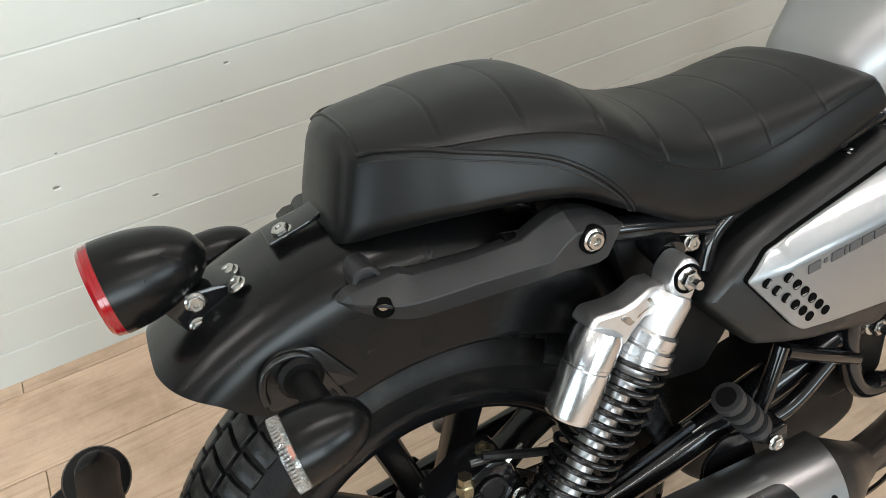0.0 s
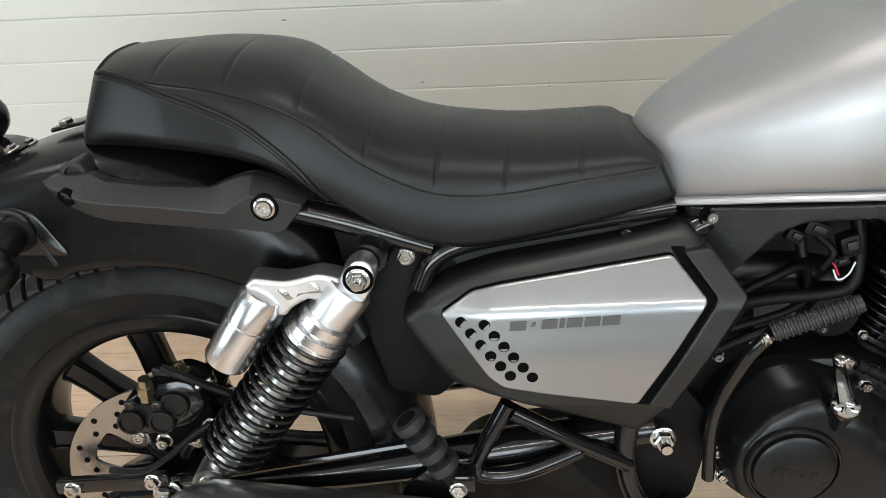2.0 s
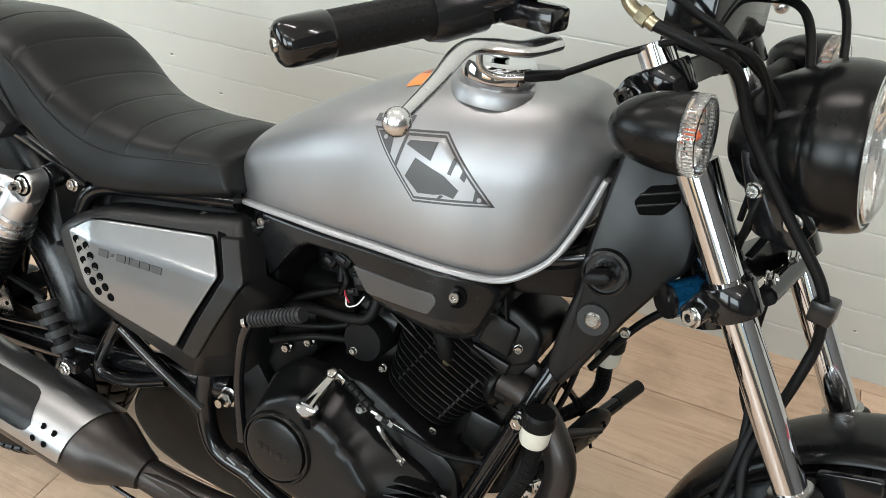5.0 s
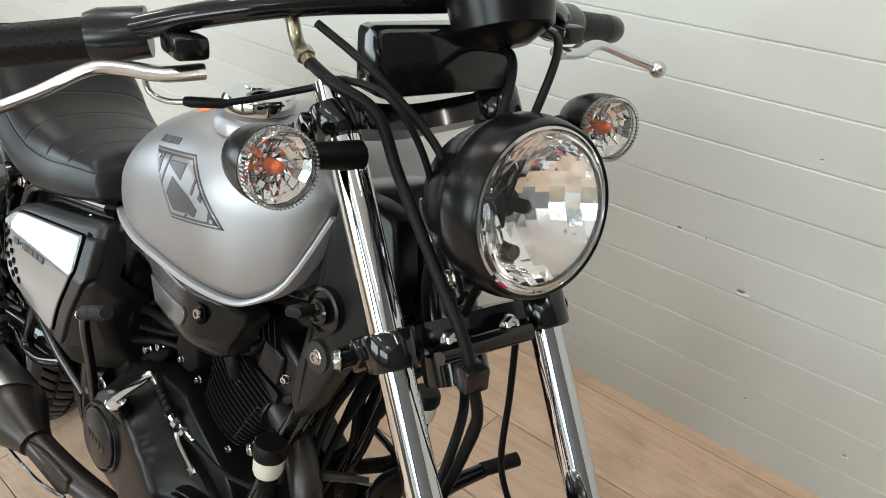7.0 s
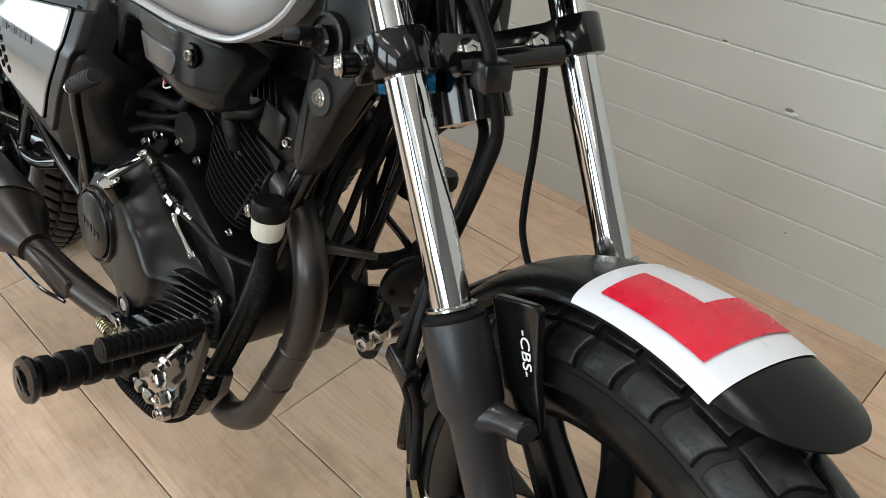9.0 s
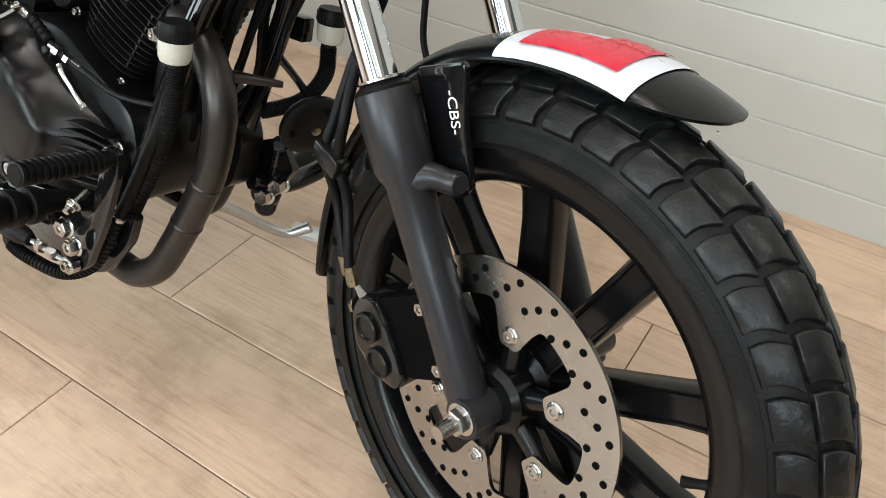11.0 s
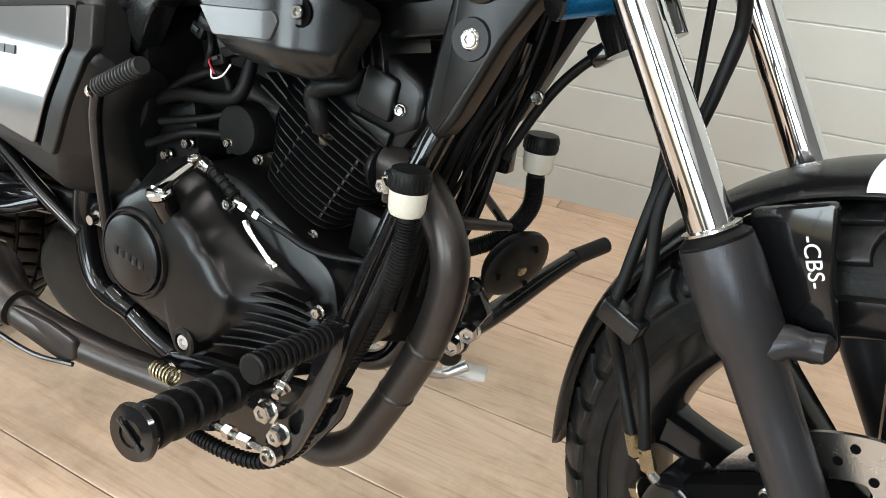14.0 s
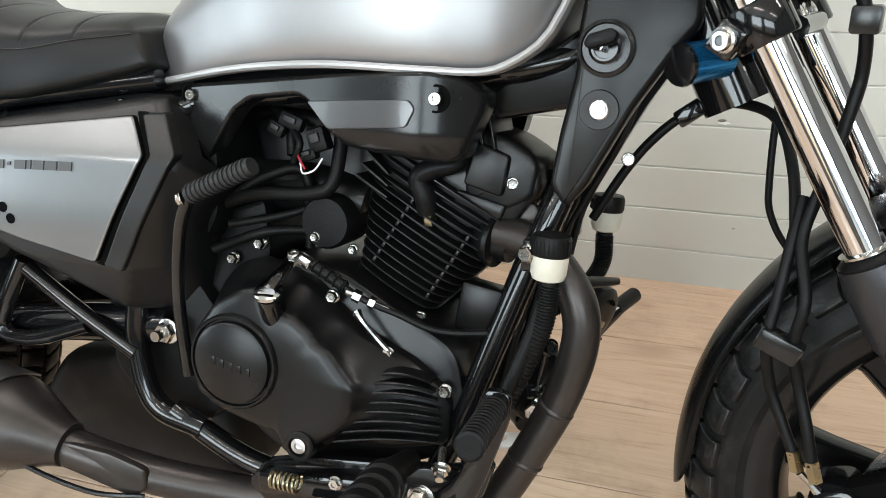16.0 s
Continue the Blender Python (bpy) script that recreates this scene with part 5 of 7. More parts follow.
part("bolt", bolt((0.540, -0.092, 0.611), 0.0055, 0.005, (0, -0.5, 1)), ZINC, frame_ob)
part("brake_rod", tube([(0.31, -0.098, 0.362), (0.10, -0.108, 0.330), (0.045, -0.110, 0.322)], 0.005, 8), GLOSS, frame_ob)
part("torque_link", slab(rounded([(-0.105, 0.322), (-0.105, 0.302), (0.030, 0.312), (0.030, 0.332)], 0.006), -0.104, -0.112, 0.002), GLOSS, frame_ob)
for x, z in ((-0.085, 0.311), (0.012, 0.322), (-0.088, 0.286)):
    part("bolt", bolt((x, -0.112, z), 0.0072, 0.008), ZINC, frame_ob)
part("rear_brake_hose", tube([(0.052, -0.118, 0.478), (0.075, -0.122, 0.470), (0.11, -0.112, 0.445), (0.16, -0.105, 0.420), (0.25, -0.10, 0.400)], 0.0045, 8, 30), RUBBER, frame_ob)
part("brake_lead", tube([(0.16, -0.108, 0.425), (0.09, -0.122, 0.405), (0.045, -0.128, 0.370), (0.01, -0.126, 0.348), (-0.03, -0.120, 0.345)], 0.0036, 8, 30), RUBBER, frame_ob)
# inner fender between the swingarm legs
part("mudguard", fender_shell(FENDER_R, [2 + 2 * i for i in range(29)], lambda a: 0.335, lambda a: 0.275, lambda a: 0.083), PLASTIC, bike, "black plastic inner mudguard")
part("exhaust_chamber", slab(rounded([(0.385, 0.290), (0.347, 0.235), (0.350, 0.195), (0.392, 0.153), (0.460, 0.138), (0.600, 0.130), (0.656, 0.157), (0.640, 0.270), (0.550, 0.310)], 0.03), 0.060, -0.035, 0.025, None, 4), DUSTY, bike, "dusty dark exhaust chamber under the gearbox")
part("silencer_bracket", slab(rounded([(0.290, 0.262), (0.304, 0.323), (0.332, 0.347), (0.368, 0.336), (0.385, 0.262)], 0.010), -0.118, -0.123, 0.0015), GLOSS, bike, "black steel silencer bracket")

# pillion peg
peg = part("pillion_peg", tube([(0.313, -0.150, 0.434), (0.345, -0.150, 0.384), (0.362, -0.150, 0.355)], 0.0115, 14), RUBBER, bike, "folded pillion peg with rubber rings")
for k in range(4):
    p = Vector((0.3165, -0.150, 0.4285)).lerp(Vector((0.350, -0.150, 0.376)), k / 3)
    part("rubber_ring", lathe([(0.0112, -0.0062), (0.0172, -0.0052), (0.0176, 0.0), (0.0172, 0.0052), (0.0112, 0.0062)], 18, p, (0.52, 0.0, -0.85)), GREY_PLASTIC, peg, "ribbed grey rubber ring")
part("hinge", box((0.372, -0.150, 0.358), (0.026, 0.026, 0.022), 0.004), GLOSS, peg)
part("bolt", bolt((0.366, -0.163, 0.352), 0.007, 0.006), ZINC, peg)

# exhaust
header = part("exhaust_header", tube([(0.955, -0.045, 0.510), (0.985, -0.052, 0.507), (1.015, -0.060, 0.490), (1.042, -0.066, 0.455), (1.047, -0.066, 0.415), (1.034, -0.062, 0.358), (1.010, -0.062, 0.300), (0.985, -0.062, 0.248), (0.962, -0.064, 0.207), (0.925, -0.066, 0.182), (0.880, -0.066, 0.182), (0.80, -0.068, 0.183), (0.70, -0.088, 0.186), (0.60, -0.118, 0.200), (0.52, -0.142, 0.222), (0.475, -0.152, 0.240), (0.44, -0.155, 0.250)], [0.0185] * 11 + [0.020, 0.021, 0.022, 0.023, 0.025], 22, 120), PIPE, bike, "gunmetal exhaust header pipe with weld seams")
for a, b in (((1.029, -0.062, 0.345), (1.027, -0.062, 0.340)), ((1.003, -0.062, 0.284), (1.001, -0.062, 0.279))):
    part("weld_seam", lathe([(0.0183, -0.003), (0.0197, -0.001), (0.0197, 0.001), (0.0183, 0.003)], 24, a, Vector(a) - Vector(b)), PIPE, header)
part("port_flange", slab(rounded([(0.950, 0.525), (0.985, 0.545), (0.995, 0.530), (0.965, 0.485), (0.950, 0.480), (0.942, 0.500)], 0.008), -0.030, -0.040, 0.003), PIPE, header)
part("oxygen_sensor", tube([(1.030, -0.05, 0.47), (1.055, -0.02, 0.468), (1.070, 0.0, 0.466)], [0.007, 0.0055, 0.004], 10), PIPE, header)
part("pipe_guard", slab(rounded([(0.500, 0.245), (0.500, 0.215), (0.585, 0.185), (0.600, 0.195), (0.600, 0.220), (0.560, 0.235)], 0.006), -0.158, -0.166, 0.003, lambda x, z: 0.22 * (x - 0.5)), PIPE, header)
part("guard_wire", tube([(0.60, -0.146, 0.190), (0.54, -0.162, 0.190), (0.47, -0.180, 0.215), (0.43, -0.188, 0.245), (0.425, -0.187, 0.262), (0.45, -0.180, 0.262), (0.50, -0.165, 0.236)], 0.003, 8, 40), GLOSS, header)
MUF0, MUF1 = Vector((0.455, -0.156, 0.244)), Vector((0.055, -0.194, 0.324))
mdir = (MUF1 - MUF0).normalized()
muffler = part("silencer", lathe([(0.025, -0.052), (0.030, -0.036), (0.040, -0.014), (0.050, 0.008), (0.055, 0.026), (0.055, 0.36), (0.050, 0.385), (0.040, 0.398), (0.022, 0.399), (0.020, 0.37)], 36, MUF0, mdir), PIPE, bike, "dark silencer with a brushed steel heat shield")


def shield(a0, a1, s0, s1, r, slant=0.0, tuck=0.0, corner=0.0):
    """A curved plate over the silencer between two angles; slant leans its front edge, tuck rounds its back, corner its four corners."""
    rings = []
    for i in range(41):
        u = i / 40
        row = []
        for j in range(25):
            v = j / 24
            s = s0 + (s1 - s0) * u + slant * (v - 0.5) * (1 - u)
            q = max(0.0, (u - 0.86) / 0.14)
            edge = min(1.0, min(u, 1 - u) * (s1 - s0) / max(corner, 1e-6)) if corner else 1.0
            vv = 0.5 + (v - 0.5) * (1 - 0.45 * (1 - math.sqrt(max(0.0, 1 - (1 - edge) ** 2))))
            a = radians(a0 + (a1 - a0) * vv)
            row.append(MUF0 + mdir * s + Vector((0, -math.cos(a), math.sin(a))) * r * (1 - tuck * q * q))
        rings.append(row + [p - (p - (MUF0 + mdir * (p - MUF0).dot(mdir))).normalized() * 0.002 for p in reversed(row)])
    return lofted(rings)


part("heat_shield", shield(-4, 119, 0.026, 0.40, 0.060, -0.034, 0.35), SHELL, muffler, "brushed silver heat shield")
part("shield_insert", shield(12, 71, 0.098, 0.297, 0.0615, 0.008, 0.0, 0.022), PLASTIC, muffler, "black insert in the shield")
# shield holes drawn as black discs in place of shaded openings
for s, a in ((0.075, 33), (0.086, 12), (0.067, 12), (0.056, 32)):
    d = Vector((0, -math.cos(radians(a)), math.sin(radians(a))))
    part("shield_hole", lathe([(0.0046, 0), (0.0046, 0.0006), (0.0040, 0.0006)], 14, MUF0 + mdir * s + d * 0.060, d), BLACK_HOLE, muffler)
for p in ((0.194, -0.153, 0.335), (0.387, -0.134, 0.296)):
    part("bolt", bolt(p, 0.0048, 0.008, (0.1, 0.1, 0.95)), ZINC, muffler)

# engine
CYL_O = Vector((0.862, 0, 0.430))
CYL_A = Vector((0.46, 0, 0.888)).normalized()
CYL_S = Vector((CYL_A.z, 0, -CYL_A.x))


def cyl(u, y, h):
    return CYL_O + CYL_S * u + Vector((0, y, 0)) + CYL_A * h


engine = part("engine", slab(rounded([(0.660, 0.430), (0.735, 0.462), (0.800, 0.462), (0.870, 0.425), (0.930, 0.395), (0.945, 0.330), (0.925, 0.280), (0.830, 0.235), (0.730, 0.245), (0.670, 0.290), (0.640, 0.350), (0.645, 0.400)], 0.02), 0.085, -0.085, 0.008), CASTING, bike, "black air-cooled single-cylinder engine")
COVER_FOOT = rounded([(0.650, 0.352), (0.654, 0.394), (0.670, 0.432), (0.690, 0.456), (0.711, 0.464), (0.752, 0.457), (0.780, 0.447), (0.806, 0.425), (0.838, 0.403), (0.862, 0.392), (0.892, 0.380), (0.916, 0.361), (0.930, 0.345), (0.930, 0.300), (0.873, 0.284), (0.830, 0.279), (0.806, 0.278), (0.792, 0.264), (0.766, 0.266), (0.755, 0.289), (0.725, 0.293), (0.688, 0.302), (0.660, 0.318)], 0.008, 4)
COVER_TOP = rounded([(0.658, 0.355), (0.663, 0.389), (0.687, 0.423), (0.717, 0.442), (0.738, 0.448), (0.757, 0.428), (0.778, 0.424), (0.797, 0.412), (0.803, 0.402), (0.817, 0.395), (0.833, 0.376), (0.850, 0.358), (0.846, 0.335), (0.830, 0.309), (0.807, 0.293), (0.790, 0.275), (0.770, 0.277), (0.763, 0.297), (0.727, 0.302), (0.693, 0.311), (0.667, 0.325)], 0.006, 4)
COVER_MID = Vector((0.757, 0.365))


def reach_of(outline, a):
    """Distance from the cover's middle to the outline in the direction a."""
    d, best = Vector((math.cos(a), math.sin(a))), 0.01
    for p, q in zip(outline, outline[1:] + outline[:1]):
        p, e = Vector(p) - COVER_MID, Vector(q) - Vector(p)
        den = d.x * e.y - d.y * e.x
        if abs(den) > 1e-9:
            u, w = (p.x * e.y - p.y * e.x) / den, (p.x * d.y - p.y * d.x) / den
            if -1e-6 <= w <= 1 + 1e-6 and u > best:
                best = u
    return best


cover_rings = []
for low, f, y in ((1, 1.0, -0.078), (1, 1.0, -0.0965), (1, 0.988, -0.0985), (0.72, 1.0, -0.1075), (0.40, 1.0, -0.1180), (0.14, 1.0, -0.1285), (0.05, 1.0, -0.1335), (0, 1.0, -0.1375), (0, 0.975, -0.1415), (0, 0.93, -0.1440), (0, 0.80, -0.1460), (0, 0.55, -0.1470), (0, 0.28, -0.1475), (0, 0.02, -0.1475)):
    ring = []
    for k in range(160):
        a = 2 * math.pi * k / 160
        r = f * (low * reach_of(COVER_FOOT, a) + (1 - low) * reach_of(COVER_TOP, a))
        ring.append(Vector((COVER_MID.x + r * math.cos(a), y, COVER_MID.y + r * math.sin(a))))
    cover_rings.append(ring)
clutch = part("clutch_cover", lofted(cover_rings), CASTING, bike, "black cast clutch cover", angle=42)
part("timing_cap", lathe([(0.050, -0.03), (0.050, 0.004), (0.048, 0.007), (0.046, 0.007), (0.045, 0.004), (0.043, 0.004), (0.042, 0.009), (0.038, 0.011), (0.002, 0.0115)], 48, (0.716, -0.1450, 0.368), (0, -1, 0)), CASTING, clutch, "round cover cap with embossed maker's mark")
for k in range(5):
    part("emboss_bar", box((0.696 + 0.010 * k, -0.1565, 0.369 - 0.0016 * k), (0.007, 0.0012, 0.009), 0.0003), CASTING, clutch)
for k in range(8):
    q = k / 7
    left, right = Vector((0.868 - 0.046 * q, -0.124 - 0.010 * q, 0.374 - 0.077 * q)), Vector((0.912 + 0.012 * math.sin(math.pi * q * 0.7), -0.106, 0.366 - 0.062 * q))
    fin = [left.lerp(right, j / 10) + Vector((0, -0.006 * math.sin(math.pi * j / 10), 0.006 * math.sin(math.pi * j / 10))) for j in range(11)]
    part("cover_fin", lofted([[p + Vector((0, 0.016, 0.0014)), p + Vector((0, -0.0016, 0.0012)), p + Vector((0, -0.0022, 0)), p + Vector((0, -0.0016, -0.0012)), p + Vector((0, 0.016, -0.0014))] for p in fin]), CASTING, clutch)
for x, y, z in ((0.711, -0.095, 0.455), (0.862, -0.098, 0.385), (0.924, -0.096, 0.356), (0.652, -0.100, 0.352), (0.662, -0.100, 0.318), (0.868, -0.075, 0.413), (0.800, -0.098, 0.436)):
    part("bolt", bolt((x, y, z), 0.0055, 0.007), ZINC, clutch)
part("plug_boss", lathe([(0.0165, -0.03), (0.0160, 0.004), (0.0140, 0.006), (0.0105, 0.006), (0.0095, 0.002)], 24, (0.790, -0.1430, 0.291), (0, -1, 0)), CASTING, clutch)
part("oil_plug", lathe([(0.0085, 0), (0.0080, 0.004), (0.0045, 0.0045), (0.0040, 0.002)], 18, (0.790, -0.1440, 0.291), (0, -1, 0)), ALLOY_CAST, clutch)
# clutch arm, cable and adjuster
arm_line = [Vector((0.756, -0.153, 0.449)), Vector((0.757, -0.142, 0.455)), Vector((0.762, -0.108, 0.474))]
part("clutch_arm", lofted([[p + Vector((1, 0, 0)) * w * math.cos(a) + Vector((0, -0.5, 0.86)) * 0.0042 * math.copysign(abs(math.sin(a)) ** 0.6, math.sin(a)) for a in (2 * math.pi * k / 12 for k in range(12))] for p, w in zip(arm_line, (0.0092, 0.0080, 0.0060))]), CHROME, clutch, "bright clutch release arm")
part("arm_fork", box((0.770, -0.106, 0.471), (0.018, 0.010, 0.012), 0.002, pose(0, 0, 0, 0, 25, 0)), ZINC, clutch)
part("arm_pin", bolt((0.762, -0.112, 0.476), 0.0062, 0.004, (0, -0.5, 0.86), flange=False), ZINC, clutch)
part("arm_pivot", lathe([(0.013, -0.03), (0.013, -0.006), (0.0135, -0.004), (0.0135, 0.002), (0.009, 0.004), (0.006, 0.008)], 20, (0.756, -0.147, 0.441), (0.05, -0.45, 0.89)), GLOSS, clutch)
part("arm_ring", lathe([(0.0132, 0), (0.0142, 0.001), (0.0142, 0.004), (0.012, 0.005)], 20, (0.756, -0.149, 0.4445), (0.05, -0.45, 0.89)), CHROME, clutch)
part("clutch_cable", tube([(0.775, -0.106, 0.471), (0.800, -0.108, 0.459), (0.836, -0.108, 0.441), (0.872, -0.100, 0.428), (0.915, -0.090, 0.414), (0.985, -0.070, 0.418)], 0.0036, 8, 40), RUBBER, clutch)
part("cable_boot", tube([(0.782, -0.107, 0.468), (0.800, -0.108, 0.459), (0.818, -0.109, 0.450)], 0.0062, 10), RUBBER, clutch)
for k in range(5):
    part("boot_ring", lathe([(0.0058, -0.0016), (0.0074, 0), (0.0058, 0.0016)], 12, Vector((0.784, -0.107, 0.467)).lerp(Vector((0.816, -0.109, 0.451)), k / 4), (0.85, 0, -0.45)), RUBBER, clutch)
part("adjuster", tube([(0.820, -0.111, 0.447), (0.862, -0.102, 0.432)], 0.0034, 8, 1).add(lathe([(0.0064, -0.004), (0.0064, 0.004)], 6, (0.831, -0.109, 0.443), (0.75, 0.16, -0.3))).add(lathe([(0.0064, -0.003), (0.0064, 0.003)], 6, (0.846, -0.106, 0.438), (0.75, 0.16, -0.3))), ZINC, clutch)
part("cable_stay", tube([(0.829, -0.104, 0.426), (0.836, -0.106, 0.418), (0.850, -0.103, 0.402), (0.866, -0.100, 0.386)], [0.0050, 0.0032, 0.0027, 0.0034], 8), ZINC, clutch)
part("bolt", bolt((0.882, -0.062, 0.417), 0.0045, 0.006), ZINC, clutch)
# cylinder and head
barrel = part("cylinder", lofted([[cyl(u, y, h) for u, y in rounded([(-0.058, -0.048), (0.026, -0.048), (0.026, 0.048), (-0.058, 0.048)], 0.020, 4)] for h in (-0.04, 0.130)]), CASTING, bike, "black finned cylinder barrel")
for k in range(17):
    h = -0.022 + 0.0093 * k
    q = max(0.0, min(1.0, h / 0.09))
    u0, u1 = -0.066 - 0.034 * q, 0.030 + 0.026 * q
    o = rounded([(u0, -0.060), ((u0 + u1) / 2, -0.068), (u1, -0.058), (u1, 0.058), (u0, 0.060)], 0.026, 5)
    part("cooling_fin", lofted([[cyl(u, y, h + d) for u, y in (inset(o, 0.0008) if d in (0, 0.0024) else o)] for d in (0, 0.0006, 0.0018, 0.0024)]), CASTING, barrel)
for u in (-0.050, 0.018):
    for k in range(9):
        part("fin_rib", box(cyl(u + 0.0006 * k, -0.0560, 0.020 + 0.0093 * k), (0.0035, 0.008, 0.0070), 0.0008, pose(0, 0, 0, 0, 27, 0)), CASTING, barrel)
head = part("cylinder_head", slab(rounded([(0.822, 0.545), (0.826, 0.585), (0.880, 0.610), (0.930, 0.604), (0.972, 0.594), (0.990, 0.586), (0.992, 0.556), (0.966, 0.516), (0.930, 0.515)], 0.010), 0.055, -0.052, 0.006), CASTING, bike, "black cylinder head and rocker cover")
part("rocker_cap", slab(rounded([(0.914, 0.571), (0.925, 0.602), (0.935, 0.612), (0.958, 0.606), (0.984, 0.592), (0.992, 0.580), (0.988, 0.549), (0.978, 0.541), (0.952, 0.528), (0.918, 0.534)], 0.006), 0.040, -0.054, 0.008, None, 3), CASTING, head)
part("rocker_cap_face", slab(rounded([(0.930, 0.600), (0.964, 0.588), (0.958, 0.548), (0.918, 0.558)], 0.005), -0.045, -0.0625, 0.003, lambda x, z: max(0, x - 0.95) * 0.3, 3), CASTING, head)
part("rocker_cap_foot", slab(rounded([(0.912, 0.551), (0.962, 0.540), (0.958, 0.526), (0.910, 0.538)], 0.003), -0.040, -0.0600, 0.002), CASTING, head)
part("bolt", bolt((0.966, -0.054, 0.562), 0.0046, 0.007, (0.3, -1, 0)), ZINC, head)
for k in range(3):
    part("head_fin", slab(rounded([(0.806 + 0.006 * k, 0.556 + 0.012 * k), (0.842, 0.536 + 0.012 * k), (0.843, 0.5385 + 0.012 * k), (0.807 + 0.006 * k, 0.559 + 0.012 * k)], 0.001, 1), -0.030, -0.070, 0.0008), CASTING, head)
part("plug_boot", tube([(0.884, -0.062, 0.526), (0.882, -0.066, 0.541), (0.875, -0.068, 0.560), (0.890, -0.068, 0.571), (0.911, -0.062, 0.577), (0.918, -0.048, 0.594)], [0.0105, 0.0115, 0.0110, 0.0105, 0.0085, 0.005], 14, 24), RUBBER, head, "rubber spark plug boot")
part("spark_plug", lathe([(0.0075, 0), (0.0075, 0.008), (0.006, 0.009), (0.006, 0.016)], 6, (0.885, -0.056, 0.514), (0.0, -0.3, 0.9)), BRASS, head)
for k in range(6):
    x = 0.886 + 0.0115 * k
    part("head_fin", box((x, -0.020, 0.604 + 0.002 * min(k, 3)), (0.0028, 0.082, 0.034), 0.001, pose(0, 0, 0, 0, -14, 0)), CASTING, head)
# dark bodies behind the covers
part("air_box", slab(rounded([(0.350, 0.590), (0.560, 0.628), (0.650, 0.622), (0.655, 0.500), (0.600, 0.415), (0.420, 0.440)], 0.02), 0.075, -0.082, 0.01), RUBBER, bike, "black plastic air box behind the side panel")
part("tank_tunnel", slab(rounded([(0.590, 0.660), (0.960, 0.668), (1.030, 0.720), (1.030, 0.640), (0.900, 0.612), (0.700, 0.618), (0.600, 0.610)], 0.01), 0.050, -0.045, 0.006), SATIN, bike, "black steel frame spine below the tank")
part("carburettor", slab(rounded([(0.655, 0.600), (0.700, 0.615), (0.790, 0.610), (0.815, 0.560), (0.800, 0.505), (0.740, 0.500), (0.680, 0.515)], 0.015), 0.045, -0.020, 0.008, None, 3), CASTING, bike, "black carburettor and intake body")
part("regulator", box((0.938, -0.030, 0.428), (0.045, 0.030, 0.050), 0.004, pose(0, 0, 0, 0, 8, 0)), CASTING, bike, "black finned regulator box")
rnd = random.Random(21)
for k in range(9):
    x, y = 1.012 + 0.009 * (k % 4) + rnd.uniform(-0.004, 0.004), -0.028 + 0.011 * k + rnd.uniform(-0.004, 0.004)
    part("loom_wire", tube([(x + 0.035, y * 0.6, 0.690), (x + 0.008 + rnd.uniform(-0.01, 0.01), y, 0.610), (x - 0.022, y + rnd.uniform(-0.01, 0.01), 0.530), (x - 0.040 + rnd.uniform(-0.015, 0.015), y, 0.450), (x - 0.070, y, 0.370 + rnd.uniform(-0.03, 0.03))], 0.0028 + 0.0012 * (k % 3), 8, 24), RUBBER, bike, "black loom wire")
# dark filler blocks, added where floor would show between the parts
part("pivot_plate", slab(rounded([(0.490, 0.430), (0.600, 0.440), (0.660, 0.370), (0.640, 0.255), (0.550, 0.250), (0.500, 0.300)], 0.015), 0.055, -0.070, 0.006), RUBBER, bike, "black filler block added around the swingarm pivot")
part("tool_box", slab(rounded([(0.235, 0.645), (0.345, 0.612), (0.372, 0.590), (0.385, 0.455), (0.345, 0.410), (0.290, 0.420), (0.262, 0.520)], 0.012), 0.070, -0.080, 0.006), RUBBER, bike, "black inner filler panel behind the shock absorber")
part("battery_box", slab(rounded([(0.560, 0.420), (0.640, 0.500), (0.690, 0.520), (0.700, 0.455), (0.650, 0.400), (0.640, 0.300), (0.560, 0.300)], 0.012), 0.060, -0.050, 0.006), RUBBER, bike, "black battery box, enlarged as a dark filler")
part("intake_body", tube([(0.800, -0.012, 0.520), (0.74, -0.012, 0.530), (0.66, 0.0, 0.530)], [0.026, 0.030, 0.034], 16), CASTING, bike, "black throttle body")
part("starter_housing", lathe([(0.029, -0.05), (0.029, 0.0), (0.026, 0.005), (0.004, 0.006)], 24, (0.771, -0.060, 0.503), (0, -1, 0)), RUBBER, engine)
for x, z in ((0.761, 0.487), (0.805, 0.479)):
    part("bolt", bolt((x, -0.064, z), 0.0042, 0.006), ZINC, engine)
for x, z in ((0.656, 0.449), (0.690, 0.470)):
    part("bolt", bolt((x, -0.055, z), 0.0055, 0.008), ZINC, engine)
part("exhaust_rocker_cover", lathe([(0.016, -0.02), (0.026, -0.004), (0.028, 0.0), (0.028, 0.004), (0.020, 0.006), (0.0185, 0.02)], 24, (0.950, -0.040, 0.502), (0.95, -0.25, -0.1)), CASTING, engine)
# kick / rubber lever in front of the side panel
lever = part("control_lever", tube([(0.640, -0.118, 0.330), (0.636, -0.128, 0.42), (0.652, -0.146, 0.495), (0.671, -0.156, 0.534)], 0.0070, 10), GLOSS, bike, "gloss black hand lever with a ribbed rubber sleeve")
SLEEVE0, SLEEVE1 = Vector((0.671, -0.156, 0.534)), Vector((0.746, -0.1630, 0.569))
part("lever_sleeve", tube([SLEEVE0, SLEEVE1], 0.0086, 14, 2), GREY_PLASTIC, lever)
